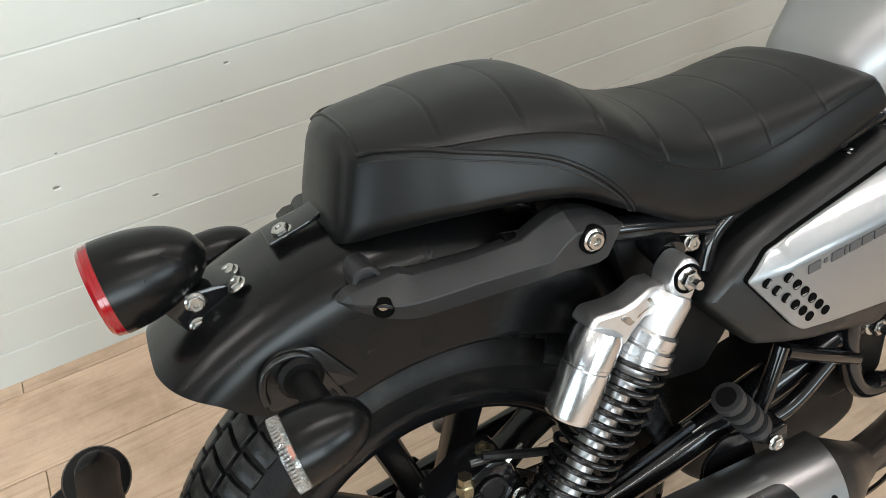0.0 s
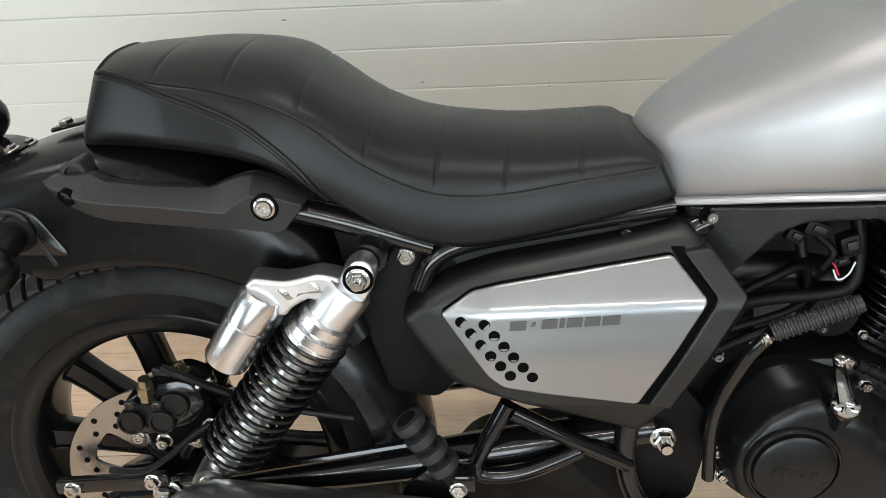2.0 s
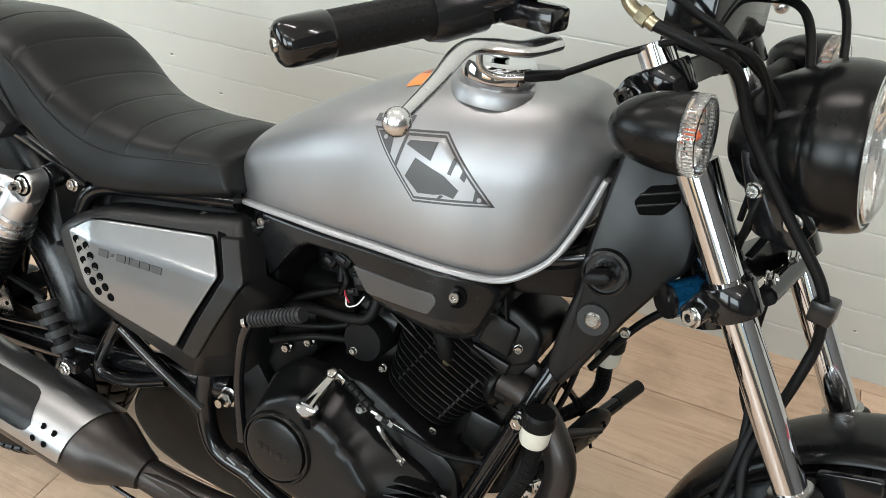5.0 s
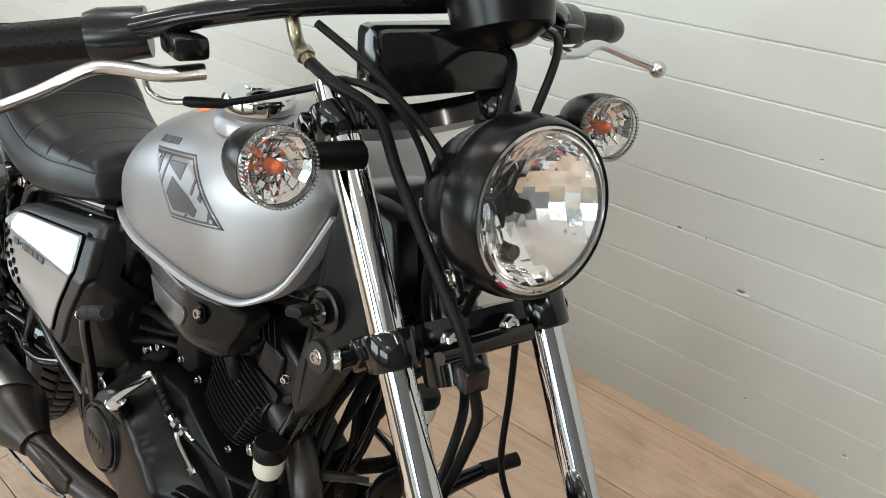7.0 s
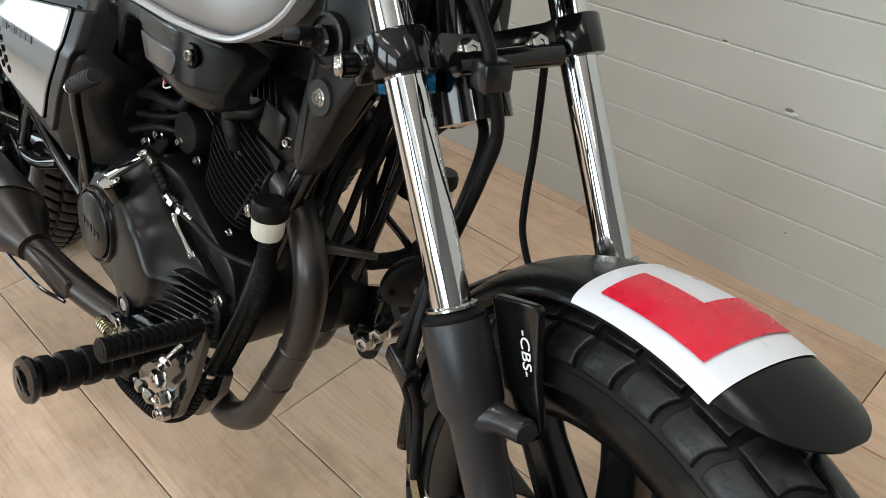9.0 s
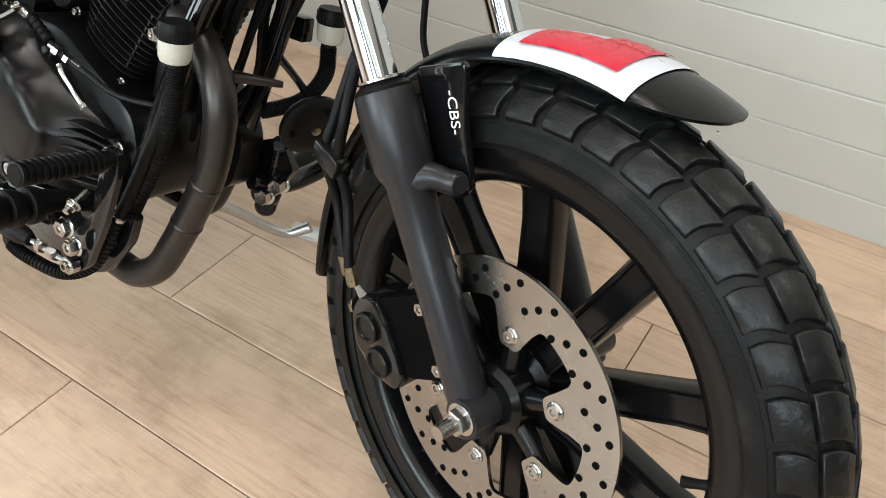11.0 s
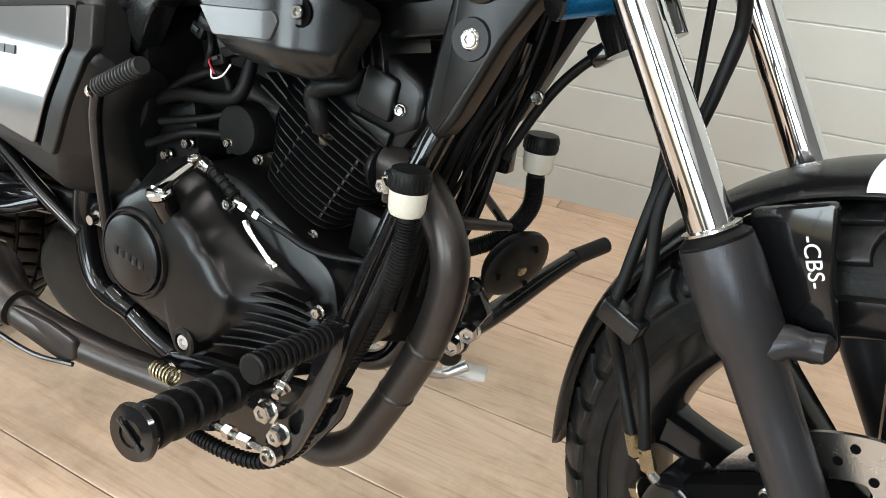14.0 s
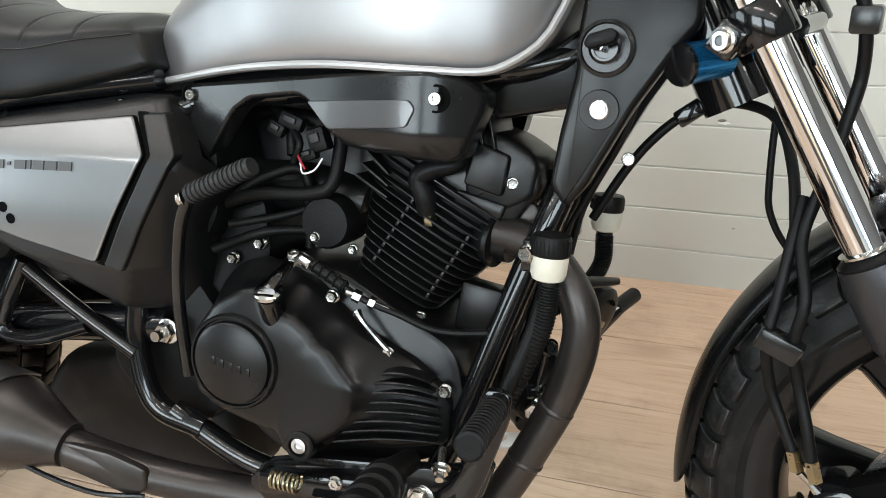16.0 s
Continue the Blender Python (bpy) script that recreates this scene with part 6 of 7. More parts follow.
for k in range(13):
    part("sleeve_ring", lathe([(0.0083, -0.0018), (0.0102, -0.001), (0.0102, 0.001), (0.0083, 0.0018)], 14, SLEEVE0.lerp(SLEEVE1, 0.05 + 0.072 * k), SLEEVE1 - SLEEVE0), GREY_PLASTIC, lever)
part("bolt", bolt((0.666, -0.159, 0.530), 0.005, 0.006, (-0.9, -0.3, -0.4)), ZINC, lever)
# wiring behind the scoop cover
for k, (pts, r) in enumerate([([(0.632, -0.06, 0.505), (0.692, -0.07, 0.526), (0.755, -0.072, 0.533), (0.781, -0.07, 0.545), (0.785, -0.06, 0.585), (0.780, -0.05, 0.63)], 0.0075), ([(0.65, -0.06, 0.515), (0.70, -0.06, 0.545), (0.74, -0.05, 0.55), (0.745, -0.045, 0.47)], 0.0055),
                             ([(0.66, -0.07, 0.49), (0.72, -0.06, 0.505), (0.76, -0.045, 0.52)], 0.0045), ([(0.64, -0.07, 0.46), (0.70, -0.065, 0.485), (0.75, -0.045, 0.49)], 0.0055), ([(0.68, -0.02, 0.62), (0.72, -0.05, 0.60), (0.73, -0.06, 0.57)], 0.006), ([(0.735, -0.07, 0.60), (0.75, -0.082, 0.585), (0.742, -0.08, 0.565)], 0.004)]):
    part("hose", tube(pts, r, 10, 30), RUBBER, bike, "black rubber hose")
for at, size, rz in (((0.735, -0.070, 0.606), (0.034, 0.016, 0.020), 20), ((0.715, -0.066, 0.597), (0.024, 0.014, 0.018), 25), ((0.768, -0.074, 0.590), (0.026, 0.022, 0.030), -20), ((0.760, -0.078, 0.574), (0.022, 0.016, 0.014), -20)):
    c = part("connector", box((0, 0, 0), [v * 0.80 for v in size], 0.003), RUBBER, bike, "black wiring connector", Matrix.Translation(at) @ pose(0, 0, 0, 0, rz, 0))
    part("latch", box((0.0, -size[1] * 0.4 - 0.0015, 0.002), (size[0] * 0.4, 0.003, size[2] * 0.32), 0.001), GREY_PLASTIC, c)
part("wire", tube([(0.752, -0.084, 0.566), (0.757, -0.087, 0.556), (0.768, -0.084, 0.560), (0.775, -0.08, 0.572)], 0.0010, 6, 20), PRINT, bike)
part("wire", tube([(0.748, -0.08, 0.575), (0.752, -0.087, 0.571), (0.758, -0.085, 0.560)], 0.0011, 6, 20), PLUG_RED, bike)

# footrest bracket, pegs and pedal on the forward controls
bracket = part("footrest_bracket", slab(rounded([(0.715, 0.222), (0.735, 0.250), (0.800, 0.268), (0.930, 0.285), (0.985, 0.300), (0.975, 0.262), (0.935, 0.205), (0.900, 0.188), (0.800, 0.178), (0.770, 0.150), (0.752, 0.190)], 0.008), -0.108, -0.120, 0.003), GLOSS, bike, "black steel forward footrest bracket")
part("cross_bar", box((0.800, -0.128, 0.246), (0.12, 0.030, 0.024), 0.004, pose(0, 0, 0, 0, -8, 0)), GLOSS, bracket)
for x, z in ((0.770, 0.250), (0.830, 0.258)):
    part("bolt", bolt((x, -0.143, z), 0.0055, 0.006), ZINC, bracket)
fp0, fp1 = Vector((0.900, -0.180, 0.298)), Vector((0.910, -0.300, 0.310))
fd = (fp1 - fp0).normalized()
footpeg = part("footpeg", tube([Vector((0.898, -0.118, 0.285)), fp0 - fd * 0.02, fp0, fp1], [0.012, 0.013, 0.0165, 0.0165], 18, straight=True), RUBBER, bike, "rubber rider footpeg with raised rings")
for k, w in ((0.10, 0.017), (0.29, 0.019), (0.48, 0.020), (0.67, 0.020), (0.86, 0.017)):
    part("rubber_ring", lathe([(0.0165, -w / 2), (0.0208, -w / 2 + 0.003), (0.0215, 0), (0.0208, w / 2 - 0.003), (0.0165, w / 2)], 24, fp0.lerp(fp1, k), fd), RUBBER, footpeg)
part("end_cap", lathe([(0.010, -0.008), (0.023, -0.004), (0.0255, 0.0005), (0.0235, 0.0045), (0.012, 0.0055), (0.0115, 0.004), (0.003, 0.004)], 28, fp1, fd), GLOSS, footpeg)
part("cap_bar", box(fp1 + fd * 0.006, (0.034, 0.003, 0.004), 0.0008, pose(0, 0, 0, 0, 35, 0)), GLOSS, footpeg)
pp0, pp1 = Vector((0.993, -0.172, 0.381)), Vector((0.998, -0.266, 0.388))
pedal = part("brake_pedal", slab(rounded([(0.978, 0.392), (1.004, 0.392), (1.004, 0.365), (0.985, 0.300), (0.958, 0.236), (0.936, 0.218), (0.918, 0.230), (0.930, 0.268), (0.962, 0.305), (0.975, 0.360)], 0.010), -0.152, -0.160, 0.002), GLOSS, bike, "black brake pedal with a ribbed rubber sleeve")
part("pedal_rubber", tube([pp0 + Vector((0, 0.018, 0)), pp0, pp1], [0.008, 0.0100, 0.0100], 16, straight=True), RUBBER, pedal)
for k in range(13):
    part("rubber_ring", lathe([(0.0100, -0.0027), (0.0124, -0.0016), (0.0124, 0.0016), (0.0100, 0.0027)], 18, pp0.lerp(pp1, 0.03 + 0.078 * k), pp1 - pp0), RUBBER, pedal)
part("master_cylinder", tube([(0.800, -0.160, 0.224), (0.838, -0.162, 0.227), (0.856, -0.163, 0.228)], [0.012, 0.012, 0.007], 14, 4), RUBBER, bracket)
part("push_rod", tube([(0.853, -0.163, 0.228), (0.890, -0.165, 0.2305), (0.935, -0.167, 0.233)], 0.0035, 8, straight=True), ZINC, bracket)
for f, r in ((0.30, 0.0075), (0.55, 0.0065), (0.62, 0.0070)):
    p = Vector((0.853, -0.163, 0.228)).lerp(Vector((0.935, -0.167, 0.233)), f)
    part("rod_nut", lathe([(r, -0.005), (r, 0.005)], 6, p, (0.082, -0.004, 0.005)), ZINC, bracket)
part("rod_eye", lathe([(0.0105, -0.005), (0.0105, 0.005), (0.006, 0.006)], 20, (0.937, -0.167, 0.233), (0, -1, 0)), ZINC, bracket)
part("bolt", bolt((0.937, -0.171, 0.233), 0.0062, 0.006, socket=True), ZINC, bracket)
part("bolt", bolt((0.928, -0.165, 0.277), 0.0095, 0.011), ZINC, bracket)
part("bolt", bolt((0.948, -0.168, 0.262), 0.0085, 0.012), ZINC, bracket)
part("pedal_stop", tube([(0.942, -0.150, 0.322), (0.950, -0.182, 0.308)], 0.0040, 8, 1).add(bolt((0.9475, -0.170, 0.3135), 0.0066, 0.007, (0.2, -0.85, -0.4))), ZINC, bracket)
coilpts = [Vector((0.772 + 0.030 * k / 70, -0.168 + 0.008 * math.cos(k * 0.55), 0.262 + 0.008 * math.sin(k * 0.55))) for k in range(71)]
part("return_spring", tube(coilpts, 0.0017, 6, straight=True), BRASS, bracket)
control_hose = [(0.806, -0.160, 0.222), (0.815, -0.162, 0.206), (0.850, -0.160, 0.200), (0.905, -0.154, 0.203), (0.945, -0.142, 0.230), (0.963, -0.128, 0.285), (0.978, -0.116, 0.340), (1.004, -0.106, 0.420), (1.018, -0.104, 0.475)]
part("brake_hose", tube(control_hose, 0.0072, 12, 70), RUBBER, bracket, "ribbed black hose to the fluid reservoir")
part("hose_clamp", lathe([(0.0085, -0.003), (0.0092, -0.002), (0.0092, 0.002), (0.0085, 0.003)], 18, (0.965, -0.127, 0.293), (0.25, 0.2, 0.95)), ZINC, bracket)
rib = Geo()
line = curve(control_hose, 150)
for i in range(20, 96, 2):
    rib.add(lathe([(0.0070, -0.0011), (0.0086, 0), (0.0070, 0.0011)], 10, line[i], line[i + 1] - line[i - 1]))
tagged(part("hose_rib", rib, RUBBER, bracket), kind="stuff")
# left forward control and horn, seen past the front wheel
lb = part("gear_pedal", tube([(0.96, 0.085, 0.290), (0.975, 0.13, 0.280), (0.990, 0.178, 0.293), (1.026, 0.235, 0.338), (1.048, 0.265, 0.362)], [0.013, 0.014, 0.014, 0.012, 0.011], 12, 30), GLOSS, bike, "black gear pedal with a rubber end")
part("pedal_rubber", tube([(1.046, 0.262, 0.362), (1.066, 0.318, 0.372)], 0.011, 14, 2), RUBBER, lb)
part("footpeg", tube([(0.96, 0.12, 0.285), (0.93, 0.26, 0.285)], 0.016, 14, 2), RUBBER, lb)
part("linkage", Geo().add(bolt((0.99, 0.11, 0.29), 0.010, 0.02, (0.3, -1, 0))).add(bolt((0.975, 0.10, 0.27), 0.010, 0.016, (0.3, -1, 0))), ZINC, lb)
part("pivot_plate", slab(rounded([(0.940, 0.335), (0.985, 0.356), (1.012, 0.318), (0.990, 0.280), (0.962, 0.258), (0.938, 0.285)], 0.006), 0.106, 0.120, 0.002), GLOSS, lb)
part("pivot_boss", lathe([(0.021, -0.02), (0.021, 0.012), (0.018, 0.016), (0.010, 0.016), (0.009, 0.012)], 24, (0.966, 0.112, 0.272), (0.55, -0.83, 0)), SATIN, lb)
part("pivot_boss", lathe([(0.015, -0.02), (0.015, 0.010), (0.012, 0.013)], 20, (0.962, 0.118, 0.247), (0.55, -0.83, 0)), SATIN, lb)
part("shift_rod", tube([(0.985, 0.105, 0.345), (0.978, 0.108, 0.300)], 0.006, 10, 2).add(bolt((0.990, 0.100, 0.350), 0.008, 0.010, (0.5, -0.8, 0.1))), GLOSS, lb)
part("crankcase_cover", slab(rounded([(0.780, 0.440), (0.880, 0.440), (0.950, 0.395), (0.972, 0.350), (0.958, 0.285), (0.900, 0.262), (0.790, 0.265)], 0.020), 0.050, 0.098, 0.012, None, 4), CASTING, bike, "black cast left crankcase cover")
horn = part("horn", lathe([(0.014, 0.022), (0.038, 0.018), (0.044, 0.010), (0.044, 0.004), (0.040, 0.0), (0.030, -0.002), (0.014, -0.004), (0.010, -0.0035)], 36, (1.0425, 0.100, 0.389), (-0.88, 0.34, 0.34)), RUBBER, bike, "round black horn")
for a in (70, 190, 310):
    q = Vector((1.0445, 0.0992, 0.3882)) + 0.030 * (math.cos(radians(a)) * Vector((0.36, 0.93, 0.0)) + math.sin(radians(a)) * Vector((0.316, -0.122, 0.94)))
    # slot shade put in as a small black box
    part("horn_slot", box(q, (0.004, 0.014, 0.006), 0.001, pose(0, 0, 0, 0, -20, 20)), BLACK_HOLE, horn)
part("horn_nut", lathe([(0.006, 0), (0.006, 0.003), (0.003, 0.004)], 12, (1.0460, 0.0986, 0.3876), (0.88, -0.34, -0.34)), BRASS, horn)
part("horn_stay", tube([(1.04, 0.11, 0.39), (1.02, 0.10, 0.43), (1.00, 0.07, 0.47)], 0.005, 8), GLOSS, horn)
stand = part("side_stand", tube([(0.80, 0.10, 0.215), (0.83, 0.19, 0.165), (0.848, 0.255, 0.124), (0.868, 0.286, 0.112), (0.897, 0.307, 0.130)], [0.010, 0.009, 0.008, 0.008, 0.010], 12, 30), ALLOY_CAST, bike, "plated steel side stand, folded out")
part("stand_foot", box((0.885, 0.325, 0.107), (0.07, 0.035, 0.008), 0.003, pose(0, 0, 0, 17, 0, 20)), ALLOY_CAST, stand)

# fluid reservoirs on the down tubes
for sg in (-1, 1):
    rd = Vector((0.02, -0.02, 1))
    base = Vector((1.018, -0.106, 0.490)) if sg < 0 else Vector((1.040, 0.109, 0.502))
    res = part("fluid_reservoir", lathe([(0.010, -0.006), (0.0145, -0.004), (0.0165, 0.001), (0.0172, 0.019), (0.0165, 0.021)], 24, base, rd), IVORY, bike, "ivory plastic brake fluid reservoir")
    part("cap", lathe([(0.0175, 0.018), (0.0184, 0.020), (0.0184, 0.033), (0.0168, 0.0365), (0.004, 0.037)], 30, base, rd), RUBBER, res, "ribbed black screw cap")
    knurl = Geo()
    for k in range(30):
        a = 2 * math.pi * k / 30
        p = base + Vector((0.0184 * math.cos(a), 0.0184 * math.sin(a), 0.0205))
        knurl.add(tube([p, p + Vector((0, 0, 0.0115))], 0.0009, 5, 1))
    part("cap_knurl", knurl, RUBBER, res)
    part("bolt", bolt((0.999, sg * 0.112, 0.508), 0.0065, 0.008, (-0.3, sg, 0)), ZINC, res)
    part("reservoir_stay", box((1.003, sg * 0.100, 0.505), (0.022, 0.020, 0.030), 0.003), GLOSS, res)
    hose = [(1.020, sg * 0.105, 0.485), (1.016, sg * 0.104, 0.440), (0.995, sg * 0.100, 0.380), (0.965, sg * 0.102, 0.310), (0.95, sg * 0.11, 0.265)] if sg < 0 else [(1.040, 0.109, 0.495), (1.039, 0.110, 0.455), (1.012, 0.104, 0.415), (0.97, 0.08, 0.390)]
    part("reservoir_hose", tube(hose, 0.0095, 12, 40), RUBBER, res)
    coil = curve(hose, 120)
    ringg = Geo()
    for i in range(4, 118, 2):
        ringg.add(lathe([(0.0095, -0.0009), (0.0108, 0), (0.0095, 0.0009)], 10, coil[i], coil[i + 1] - coil[i - 1]))
    tagged(part("hose_rib", ringg, RUBBER, res), kind="stuff")

# ---- fork, steered ----
FORK_Y, FORK_HALF, FORK_RAKE, FORK_TWIST = -0.0138, 0.0843, radians(30.2), 0.022
FDIR = Vector((math.tan(FORK_RAKE), FORK_TWIST, -1)).normalized()


def fork_pt(z, y):
    return Vector((1.2885 + (0.560 - z) * math.tan(FORK_RAKE), y + (0.560 - z) * FORK_TWIST, z))


for sg in (-1, 1):
    y = FORK_Y + sg * FORK_HALF
    leg = part("fork_leg", tube([fork_pt(0.548, y), fork_pt(0.535, y), fork_pt(0.490, y), fork_pt(0.478, y), fork_pt(0.425, y), fork_pt(0.285, y), fork_pt(0.272, y)], [0.0262, 0.0275, 0.0272, 0.0212, 0.0203, 0.0200, 0.0185], 28, straight=True), SLIDER, bike, "graphite telescopic fork leg with a chrome tube", STEER)
    part("chrome_tube", tube([fork_pt(0.545, y), fork_pt(0.700, y), fork_pt(0.935, y)], 0.0164, 32, straight=True), CHROME, leg, "polished chrome fork tube")
    part("dust_seal", lathe([(0.0168, 0), (0.0250, 0.002), (0.0256, 0.006), (0.0200, 0.010), (0.0180, 0.013)], 30, fork_pt(0.545, y), -FDIR), RUBBER, leg)
    part("seal_ring", lathe([(0.0166, 0.011), (0.0212, 0.012), (0.0212, 0.014), (0.0166, 0.015)], 30, fork_pt(0.545, y), -FDIR), ZINC, leg)
    part("caliper_lug", tube([fork_pt(0.478, y) + Vector((0.0, 0, 0.0)), fork_pt(0.485, y) + Vector((0.022, -sg * 0.006, 0.006)), fork_pt(0.482, y) + Vector((0.034, -sg * 0.014, 0.008)), fork_pt(0.482, y) + Vector((0.044, -sg * 0.018, 0.009)), fork_pt(0.482, y) + Vector((0.047, -sg * 0.018, 0.0095))], [0.020, 0.0125, 0.0105, 0.0108, 0.008], 16, 14), SLIDER, leg)
    part("axle_boss", tube([(AXLE_F.x, y + 0.006 + sg * 0.020, AXLE_F.z), (AXLE_F.x, y + 0.006 - sg * 0.020, AXLE_F.z)], 0.0195, 20, 1), SLIDER, leg)
    part("axle_nut", bolt((AXLE_F.x, y + 0.006 + sg * 0.020, AXLE_F.z), 0.0115, 0.012, (0, sg, 0)).add(tube([(AXLE_F.x, y + 0.006 + sg * 0.03, AXLE_F.z), (AXLE_F.x, y + 0.006 + sg * 0.050, AXLE_F.z)], 0.0075, 14, 1)), ZINC, leg)
    part("clamp_pinch", tube([fork_pt(0.727, y) + Vector((-0.022, sg * 0.022, -0.012)), fork_pt(0.727, y) + Vector((-0.018, sg * 0.042, -0.010))], 0.010, 14, 1), GLOSS, leg)
    part("bolt", bolt(fork_pt(0.727, y) + Vector((-0.018, sg * 0.040, -0.011)), 0.0075, 0.006, (-0.35, sg, 0), socket=True), ZINC, leg)
    part("bolt", bolt(fork_pt(0.896, y) + Vector((-0.022, sg * 0.036, -0.004)), 0.0070, 0.006, (-0.35, sg, 0), socket=True), GLOSS, leg)


def yoke(z, label, depth):
    g = Geo()
    ym = FORK_Y
    for sg in (-1, 1):
        g.add(lathe([(0.0235, -depth / 2), (0.0250, -depth / 2 + 0.002), (0.0250, depth / 2 - 0.002), (0.0235, depth / 2)], 28, fork_pt(z, ym + sg * FORK_HALF), FDIR))
        g.add(box(fork_pt(z, ym + sg * 0.093) + Vector((-0.020, 0, -0.012)), (0.024, 0.040, depth * 0.8), 0.004, pose(0, 0, 0, 0, 31, 0)))
    mid = fork_pt(z, ym) + Vector((-0.030, 0, -0.018))
    path = [fork_pt(z, ym - 0.080), fork_pt(z, ym - 0.045) + Vector((-0.022, 0, -0.012)), mid, fork_pt(z, ym + 0.045) + Vector((-0.022, 0, -0.012)), fork_pt(z, ym + 0.080)]
    perp = Vector((math.cos(FORK_RAKE), 0, math.sin(FORK_RAKE)))
    g.add(lofted([[p + FDIR * a + perp * b for a, b in ((-depth / 2.4, -0.02), (depth / 2.4, -0.02), (depth / 2.4, 0.022), (-depth / 2.4, 0.022))] for p in curve(path, 16)]))
    return part("fork_yoke", g, GLOSS, bike, label, STEER)


lower_yoke = yoke(0.727, "gloss black lower fork yoke", 0.034)
yoke(0.905, "gloss black upper fork yoke", 0.030)
part("steering_stop", tube([fork_pt(0.727, -0.06) + Vector((0.02, 0, -0.005)), fork_pt(0.727, 0.04) + Vector((0.02, 0, -0.005))], 0.010, 10, 1), GLOSS, lower_yoke)
for y in (-0.045, 0.02):
    part("bolt", bolt(fork_pt(0.723, y) + Vector((0.012, 0, 0.006)), 0.008, 0.008, (0.85, 0, 0.5)), ZINC, lower_yoke)
part("steering_lock", tube([(1.128, -0.088, 0.690), (1.150, -0.045, 0.694)], 0.018, 20, 1), BLUE, lower_yoke, "blue anodised steering lock barrel")
part("lock_face", lathe([(0.019, 0), (0.018, 0.003), (0.008, 0.004)], 20, (1.128, -0.0885, 0.690), (-0.45, -0.88, -0.08)), GLOSS, lower_yoke)

# front fender and learner plate
def f_crown(a):
    return spline([(66, 0.3255), (84, 0.327), (100, 0.326), (120, 0.3256), (145, 0.3157), (170, 0.3095), (192, 0.310)], a)


def f_skirt(a):
    return f_crown(a) - spline([(66, 0.024), (110, 0.020), (192, 0.025)], a)


FENDER_W = 0.0533
FENDER_C = AXLE_F + Vector((0, 0.0075, 0))
front_fender = part("front_fender", fender_shell(FENDER_C, [90.3 - 19.5 * math.sin(math.pi / 2 * (1 - i / 24)) for i in range(24)] + [90.3 + 84.7 / 44 * i for i in range(45)] + [175 + 13.9 * math.sin(math.pi / 2 * i / 14) for i in range(15)],
                                                 f_crown, f_skirt, lambda a: FENDER_W, lambda a: round_end(a, 90.3, 70.6, 1.6) if a < 100 else round_end(a, 175, 189.3)), SATIN, bike, "satin black front fender", WHEEL_F, angle=50)
for sg in (-1, 1):
    part("fender_stay", slab(rounded([(1.300, 0.566), (1.358, 0.590), (1.367, 0.536), (1.384, 0.486), (1.372, 0.468), (1.340, 0.472), (1.322, 0.520)], 0.008), FORK_Y + sg * 0.048, FORK_Y + sg * 0.0545, 0.002), GLOSS, bike, "black steel fender stay", STEER)


def fender_patch(u0, u1, v0, v1, lift, n=16):
    """A sheet on the front fender; u runs along it in degrees, v across it in parts of its half section."""
    rings = []
    for i in range(n + 1):
        row = []
        for j in range(n + 1):
            a, v = u0 + (u1 - u0) * i / n, v0 + (v1 - v0) * j / n
            y, r = fender_half(f_crown(a), f_skirt(a), FENDER_W, abs(v), 1)[1]
            q = lift + 0.0004 * max(0.0, math.sin(a * 1.9 + v * 3.0)) ** 6
            th = radians(a)
            row.append(Vector((FENDER_C.x + (r + q) * math.cos(th), FENDER_C.y + math.copysign(y + q * abs(v), v), AXLE_F.z + (r + q) * math.sin(th))))
        rings.append(row)
    return lofted(rings, close=False, caps=False)


learner = part("learner_plate", fender_patch(106.0, 81.8, -0.93, 0.70, 0.0012), WHITE_VINYL, bike, "white vinyl learner plate with a red letter L", WHEEL_F, angle=60)
part("letter_stroke", fender_patch(102.5, 85.5, -0.58, -0.02, 0.0026), RED_VINYL, learner, "red letter L")
part("letter_stroke", fender_patch(92.8, 85.5, -0.04, 0.54, 0.0028), RED_VINYL, learner, "red letter L")


def lettering(text, size, mat, parent, name, m):
    """Plain letters as a thin mesh."""
    c = bpy.data.curves.new(name, "FONT")
    c.body, c.size, c.extrude, c.align_x, c.align_y = text, size, 0.0003, "CENTER", "CENTER"
    tmp = bpy.data.objects.new(name, c)
    scene.collection.objects.link(tmp)
    me = bpy.data.meshes.new_from_object(tmp.evaluated_get(bpy.context.evaluated_depsgraph_get()))
    bpy.data.objects.remove(tmp)
    me.materials.clear()
    me.materials.append(mat)
    ob = new(name, me)
    ob.parent = parent
    ob.matrix_basis = m
    return ob


lettering("-CBS-", 0.016, PRINT, bike, "lettering", STEER @ Matrix.Translation((1.3525, FORK_Y - 0.0548, 0.544)) @ pose(0, 0, 0, 90, 0, 0) @ pose(0, 0, 0, 0, 0, -68))

# headlight
HL = Vector((1.250, 0.003, 0.8625))
HD = Vector((0.983, 0.045, 0.166)).normalized()
bowl = part("headlight", lathe([(0.004, -0.128), (0.028, -0.124), (0.046, -0.112), (0.060, -0.092), (0.069, -0.070), (0.0735, -0.052), (0.0742, -0.048), (0.0772, -0.045), (0.0790, -0.036), (0.0790, -0.024), (0.0772, -0.011), (0.0748, -0.003), (0.0725, 0.0), (0.0708, -0.0005), (0.0700, -0.006), (0.062, -0.046), (0.040, -0.070), (0.003, -0.078)], 64, HL, HD), SATIN, bike, "round black headlight with a clear faceted reflector", STEER)
LENS_AT = HL - HD * 0.002
